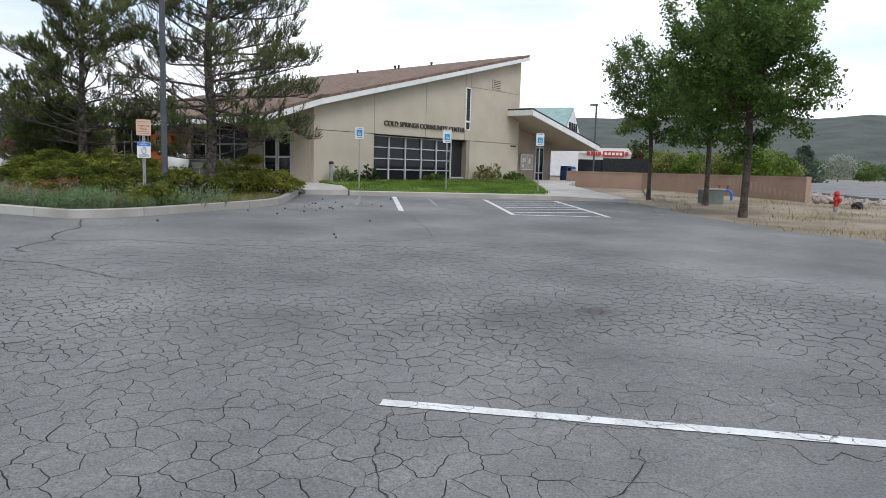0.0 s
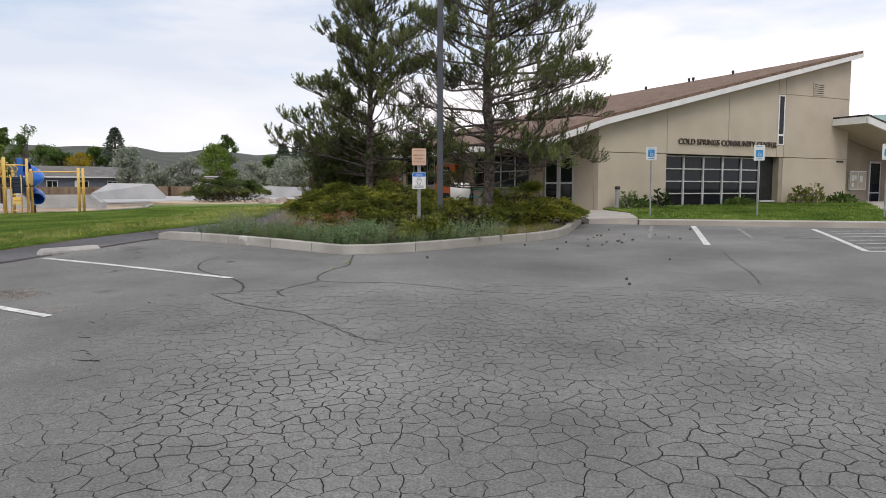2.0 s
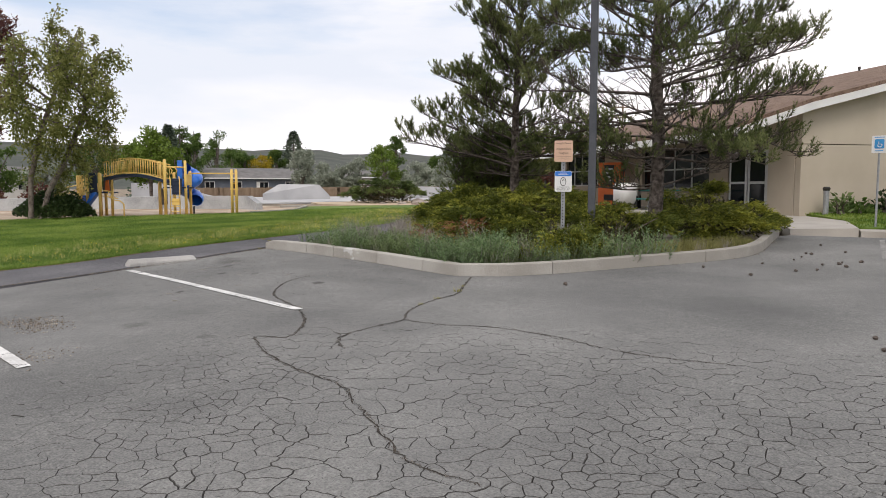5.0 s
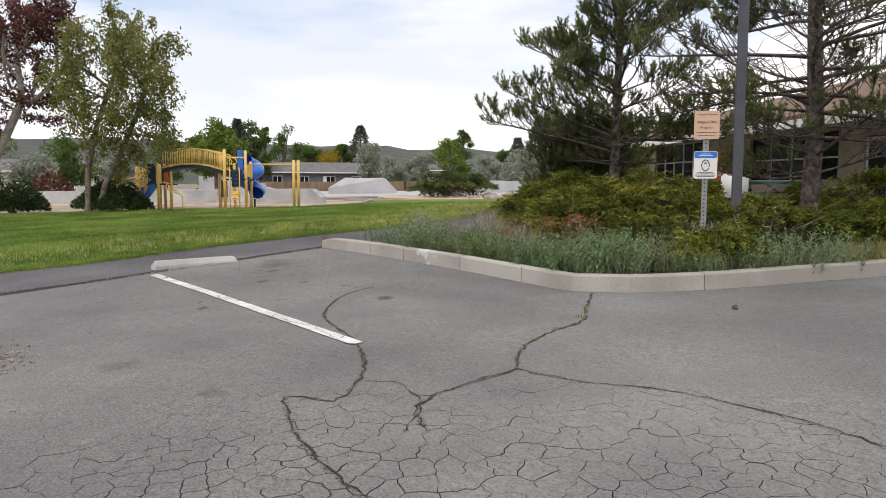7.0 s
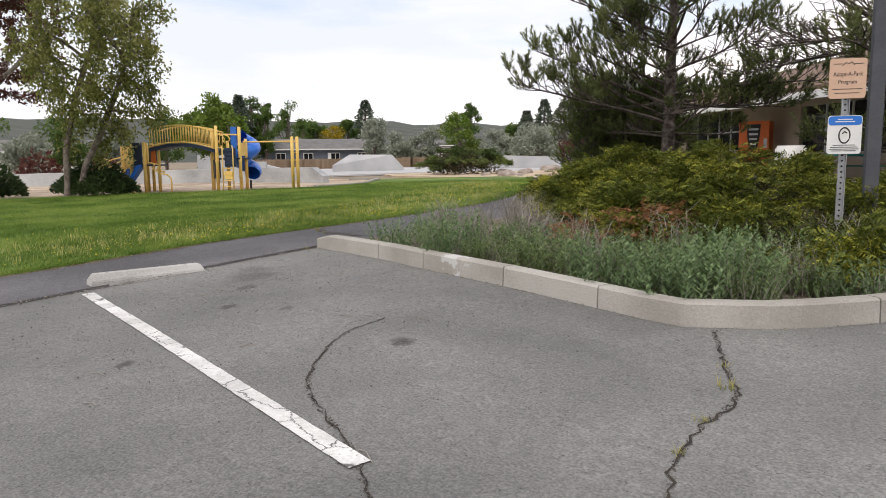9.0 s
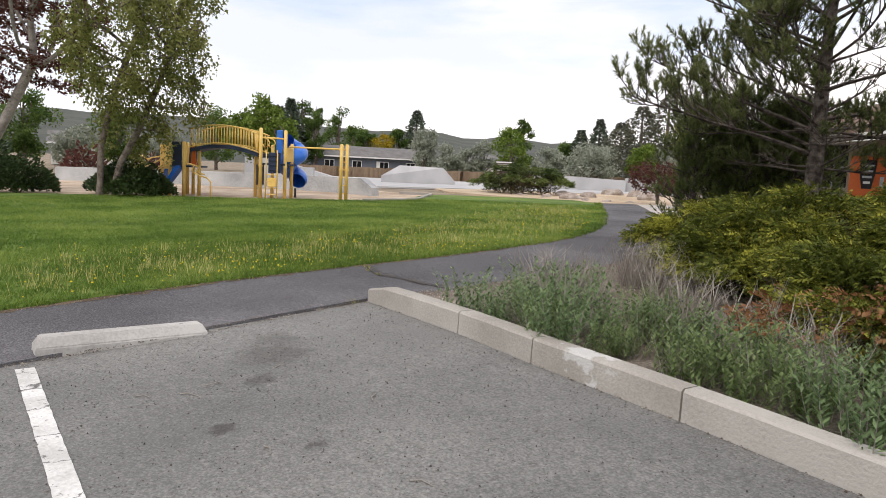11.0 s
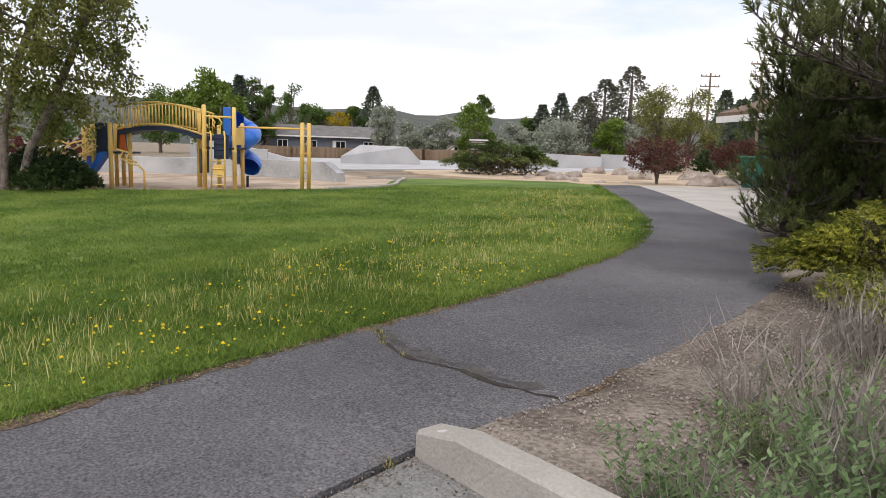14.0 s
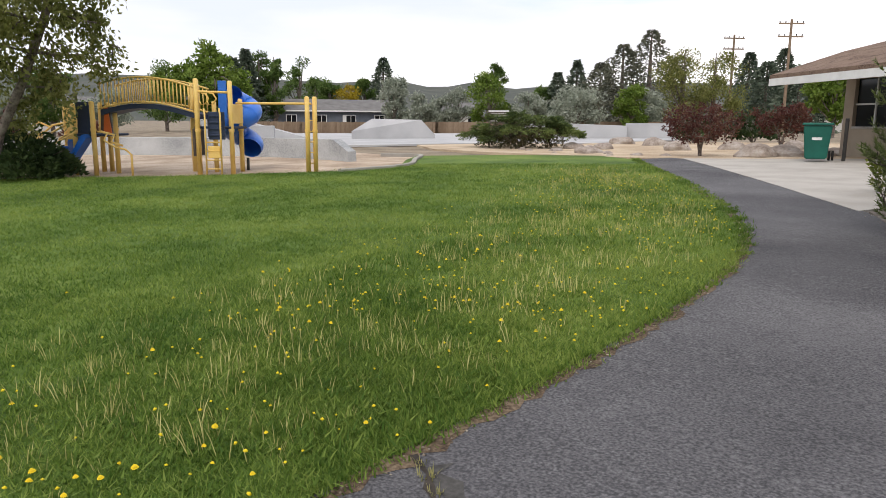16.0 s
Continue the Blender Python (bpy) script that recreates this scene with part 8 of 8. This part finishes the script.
ub = thing("utility_box", pose(9.6, 23.3, gz(9.6, 23.3) - 0.08, 0, 0, 10), "grey-green utility cabinet behind the shade tree", "utility box")
part("cabinet", bx(-0.33, 0.33, -0.25, 0.25, 0, 0.5, 0.03), mat("utility_green", [(0.12, 0.14, 0.12), (0.17, 0.19, 0.17)], 3, 0.7, 0, 30), ub)
part("lid", bx(-0.36, 0.36, -0.28, 0.28, 0.5, 0.56, 0.02), m_kerb, ub)
vv = thing("backflow_valve", pose(11.0, 25.6, gz(11.0, 25.6) - 0.05, 0, 0, -15), "red and blue backflow valve on bent pipes", "valve")
part("pipe", tube(nb(), [(-0.3, 0, 0), (-0.3, 0, 0.3), (-0.2, 0, 0.38), (0.2, 0, 0.38), (0.3, 0, 0.3), (0.3, 0, 0)], 0.045), m_signblue, vv)
for a in (-0.15, 0.15):
    part("valve_wheel", tube(nb(), [(a, 0, 0.42), (a, 0, 0.52), (a, 0, 0.56)], [0.025, 0.025, 0.09], 10), m_red, vv)
db = thing("black_bag", pose(14.2, 22.6, gz(14.2, 22.6) - 0.05) @ Matrix.Scale(0.75, 4), "black plastic bag lying on the verge", "bag")
bm = nb()
bmesh.ops.create_icosphere(bm, subdivisions=3, radius=0.24)
for v in bm.verts:
    v.co *= 1 + 0.4 * noise.noise(v.co * 6)
    v.co.z = v.co.z * 0.8 + 0.13
part("bag", bm, m_black, db)
# road
road = [(19.6, 25.0), (20.2, 36.5), (25.5, 60), (58, 120), (82, 122), (46, 62), (33, 38), (31, 22)]
sheet("road", road, 0.0, asphalt("far_tarmac", (0.17, 0.17, 0.17), (0.26, 0.255, 0.25)), "grey road behind the verge", "road", 6.0, 0.1)
# white hall with a teal roof, and the shop
m_tealroof = mat("teal_metal_roof", [(0.2, 0.3, 0.28), (0.28, 0.39, 0.36)], 1.5, 0.5, 0, 10)


def at_front(heading, dist):
    a = radians(heading)
    return dist * math.sin(a), dist * math.cos(a)


hl = thing("white_hall", pose(17.4, 83.0, gz(17, 83), 0, 0, -24), "white hall with a teal metal gable roof", "building")
part("wall", bx(-14, -0.4, -4.2, 4.2, 0, 4.9), m_white, hl)
part("roof", prism(nb(), [(-4.8, 4.8), (4.8, 4.8), (0, 7.9)], -14.5, 0.0, "x"), m_tealroof, hl)
part("gable", prism(nb(), [(-4.3, 4.85), (4.3, 4.85), (0, 7.6)], 0.004, 0.06, "x"), m_white, hl)
part("end_wall", bx(-0.395, 0.0, -4.2, 4.2, 0, 4.8), m_white, hl)
for a in (-2.2, -1.0, 0.2, 1.4):
    part("gable_window", bx(0.065, 0.09, a, a + 0.95, 5.0, 6.1), m_glass, hl)
x, y = at_front(15.0, 100)
sh = thing("shop", pose(x, y, gz(x, y), 0, 0, -14), "white shop with a red sign band", "building")
part("wall", bx(-6.5, 2.5, 0, 9, 0, 3.0), m_cream, sh)
part("parapet", bx(-6.7, 2.7, -0.1, 9, 3.0, 3.8), m_white, sh)
for a, b_ in ((-3.4, -2.95), (-2.85, -2.5), (-2.4, -2.3), (-2.2, -1.95), (-1.85, -1.5), (1.75, 2.15)):
    part("sign_shape", bx(a, b_, -0.16, -0.105, 2.75, 3.3), m_red, sh, "red sign shape")
part("sign_shape", bx(-1.2, 1.6, -0.16, -0.105, 2.65, 3.4, 0.02), m_red, sh, "red sign board")
for k in range(5):
    part("sign_bar", bx(-1.0 + 0.5 * k, -0.65 + 0.5 * k, -0.18, -0.165, 2.85, 3.2), m_white, sh)
part("shop_window", bx(-4.5, 2.5, -0.04, -0.005, 0.5, 2.2), m_glass, sh)
x, y = at_front(18.2, 62)
bf = thing("dark_fence", pose(x, y, gz(x, y), 0, 0, -16), "dark privacy fence before the shop", "fence")
part("panel", bx(-4.2, 3.2, -0.05, 0.05, 0, 1.75), m_black, bf)
x, y = at_front(13.6, 60)
ps = thing("shop_lamp_post", pose(x, y, gz(x, y)), "tall thin dark lamp post by the shop", "lamp post")
part("pole", tube(nb(), [(0, 0, 0), (0, 0, 6.0)], 0.07), m_lamp, ps)
part("arm", bx(-0.5, 0.1, -0.1, 0.1, 5.95, 6.08), m_lamp, ps)


def right_tree(heading, dist, top, width, mt, lab, seed, con=False):
    a = radians(heading)
    x, y = dist * math.sin(a), dist * math.cos(a)
    b = math.degrees(math.atan2(-(x - EYE.x), y - EYE.y))
    near = dist < 80
    far_tree("leafy_tree" if not con else "conifer_tree", b, math.hypot(x - EYE.x, y - EYE.y), top * (0.85 if near else 1), width, mt, lab, seed, con, 5200 if near else 2200, 0.2 if near else 0.4)


right_tree(16.9, 72, 3.6, 1.5, m_plum, "dark red tree by the shop", 401)
for k, (b, dist, top, wd) in enumerate(((19.5, 58, 2.6, 4), (21.5, 55, 2.4, 4), (23.5, 52, 2.6, 4.5), (25.5, 50, 2.8, 5), (27.2, 52, 2.4, 4), (18.0, 75, 3.4, 5))):
    right_tree(b, dist, top, wd, m_lime if k % 2 else m_olive, "light green scrub behind the block wall", 410 + k)
right_tree(28.6, 90, 4.6, 3.0, m_farpine, "dark conifer by the road", 421, True)
for k in range(12):
    right_tree(26 + k * 1.6, 150 + 12 * (k % 3), 3.6 + 1.2 * (k % 4) / 3, 9, m_ash if k % 3 else m_silver, "distant trees beyond the road", 430 + k)

# ---------------------------------------------------------------- plates of the broken tarmac
def broken_plates():
    """Cells round scattered points, with crooked shared sides, worn shoulders and open joints between them."""
    from mathutils.geometry import delaunay_2d_cdt
    r = np.random.default_rng(19)
    pts = []
    cell = {}
    for _ in range(150000):
        x, y = r.uniform(-7.4, 9.8), r.uniform(0.0, 12.8)
        gap = 0.11 + 0.045 * noise.noise(Vector((x * 0.6, y * 0.6, 2.0))) + 0.045 * max(0.0, min(1.0, 5.2 - y)) - 0.014 * max(0.0, min(1.0, y - 6.0)) + 0.07 * max(0.0, min(1.0, (x - 3.2) / 2))
        k = (int(x // 0.16), int(y // 0.16))
        if any((x - a) ** 2 + ((y - b) * 0.85) ** 2 < gap * gap for i in (-2, -1, 0, 1, 2) for j in (-2, -1, 0, 1, 2) for a, b in cell.get((k[0] + i, k[1] + j), ())):
            continue
        cell.setdefault(k, []).append((x, y))
        pts.append((x, y))
    co, _, tris, *_ = delaunay_2d_cdt([Vector(p) for p in pts], [], [], 0, 1e-5)
    co = np.array([tuple(c) for c in co])
    T = np.array([list(f) for f in tris])
    A, B_, C = co[T[:, 0]], co[T[:, 1]], co[T[:, 2]]
    d = 2 * (A[:, 0] * (B_[:, 1] - C[:, 1]) + B_[:, 0] * (C[:, 1] - A[:, 1]) + C[:, 0] * (A[:, 1] - B_[:, 1]))
    a2, b2, c2 = (A ** 2).sum(1), (B_ ** 2).sum(1), (C ** 2).sum(1)
    cc = np.stack([(a2 * (B_[:, 1] - C[:, 1]) + b2 * (C[:, 1] - A[:, 1]) + c2 * (A[:, 1] - B_[:, 1])) / d, (a2 * (C[:, 0] - B_[:, 0]) + b2 * (A[:, 0] - C[:, 0]) + c2 * (B_[:, 0] - A[:, 0])) / d], 1)
    cc += np.stack([0.03 * np.sin(cc[:, 1] * 9), 0.03 * np.sin(cc[:, 0] * 8)], 1)
    round_it = {}
    for i, t in enumerate(T):
        for v in t:
            round_it.setdefault(int(v), []).append(i)
    sides = {}

    def side(i, j):
        """Crooked line between two corners, how far its joint stands open and how worn its shoulder is."""
        key = (min(i, j), max(i, j))
        if key not in sides:
            p, q = cc[key[0]], cc[key[1]]
            v = q - p
            ln = float(np.hypot(*v)) + 1e-9
            n = max(1, min(5, int(ln / 0.034)))
            nrm = np.array([-v[1], v[0]]) / ln
            bow = r.normal() * 0.04 * ln
            line = [p + v * k / n + nrm * (bow * math.sin(math.pi * k / n) + (r.normal() * 0.007 if 0 < k < n else 0)) for k in range(n + 1)]
            m = (p + q) / 2
            f = depth_in(m[0], m[1], BROKEN)
            f = max(0.0, min(1.0, (f + 0.1) / 1.1))
            zone = 0.9 + 0.55 * noise.noise(Vector((m[0] * 0.33, m[1] * 0.33, 7.0)))
            wide = max(0.0, f * zone * r.choice((0.15, 0.8, 1.0, 1.2, 1.6), p=(0.1, 0.3, 0.35, 0.2, 0.05)))
            f *= max(0.0, min(1.0, ((m[0] - 2.1) / 1.15) ** 2 + ((m[1] - 5.3) / 0.75) ** 2 - 0.6))
            wide *= float(np.interp(m[1], (4.6, 5.4, 6.6, 7.4), (0.95, 1.3, 1.35, 0.84)))
            far = max(0.0, min(1.0, (m[1] - 6.8) / 1.4)) * max(0.0, min(1.0, (0.5 - m[0]) / 2.0))
            if r.random() > min(f * 1.6, 0.99 + far * (0.3 * noise.noise(Vector((m[0] * 1.1, m[1] * 1.1, 4.0))) - 0.24)):
                wide = 0.0
            sides[key] = (line, 0.0003 + 0.0014 * wide, 0.0004 + 0.0026 * wide * r.uniform(0.7, 1.3))
        line, g, w = sides[key]
        return (line if i == key[0] else line[::-1]), g, w

    V, F, M, single = [], [], [], []
    for v, ring in round_it.items():
        c = co[v]
        if depth_in(c[0], c[1], BROKEN) < -0.1 or len(ring) < 3:
            continue
        ring = sorted(ring, key=lambda i: math.atan2(cc[i][1] - c[1], cc[i][0] - c[0]))
        if max(np.hypot(*(cc[i] - c)) for i in ring) > 0.6:
            continue
        out = []
        for a, b in zip(ring, ring[1:] + ring[:1]):
            line, g, w = side(a, b)
            out += [(p, g, w) for p in line[:-1]]
        n = len(out)
        P = np.array([o[0] for o in out])
        gap, worn = np.array([o[1] for o in out]), np.array([o[2] for o in out])
        gap, worn = np.maximum(gap, np.roll(gap, 1)), (worn + np.roll(worn, 1)) / 2
        tan = np.roll(P, -1, 0) - np.roll(P, 1, 0)
        nrm = np.stack([-tan[:, 1], tan[:, 0]], 1) / (np.linalg.norm(tan, axis=1, keepdims=True) + 1e-9)
        e0 = P + nrm * gap[:, None]
        e1 = P + nrm * (gap + worn)[:, None]
        tilt = r.normal(size=2) * 0.004
        lift = r.normal() * 0.0008
        base = len(V)
        z1, z0 = (ground_z(e[:, 0], e[:, 1]) - 0.0022 + lift + (e - c) @ tilt for e in (e1, e0))
        vs = np.concatenate([np.c_[e1, z1], np.c_[e0, z0 - 0.003], np.c_[e0, z0 - 0.022]]).tolist()
        fs, ms = [tuple(range(n))], [0]
        for k in range(n):
            m = (k + 1) % n
            fs += [(n + k, n + m, m, k), (2 * n + k, 2 * n + m, n + m, n + k)]
            ms += [1, 1]
        if -1.5 < c[0] < 1.3 and 3.9 < c[1] < 5.7 and len(single) < 300:
            single.append((vs, fs, ms))
        else:
            V += vs
            F += [tuple(base + i for i in f) for f in fs]
            M += ms
    for name, items in (("asphalt_plate", single), ("asphalt_plates", [(V, F, M)])):
        for vs, fs, ms in items:
            me = bpy.data.meshes.new(name)
            me.from_pydata(vs, [], fs)
            me.materials.append(m_asphalt)
            me.materials.append(m_worn)
            me.polygons.foreach_set("material_index", ms)
            me.update(calc_edges=True)
            ob = part(name, me, m_asphalt, lot)
            if name == "asphalt_plates":
                tagged(ob, "plates of broken asphalt between open cracks", kind="stuff")


broken_plates()
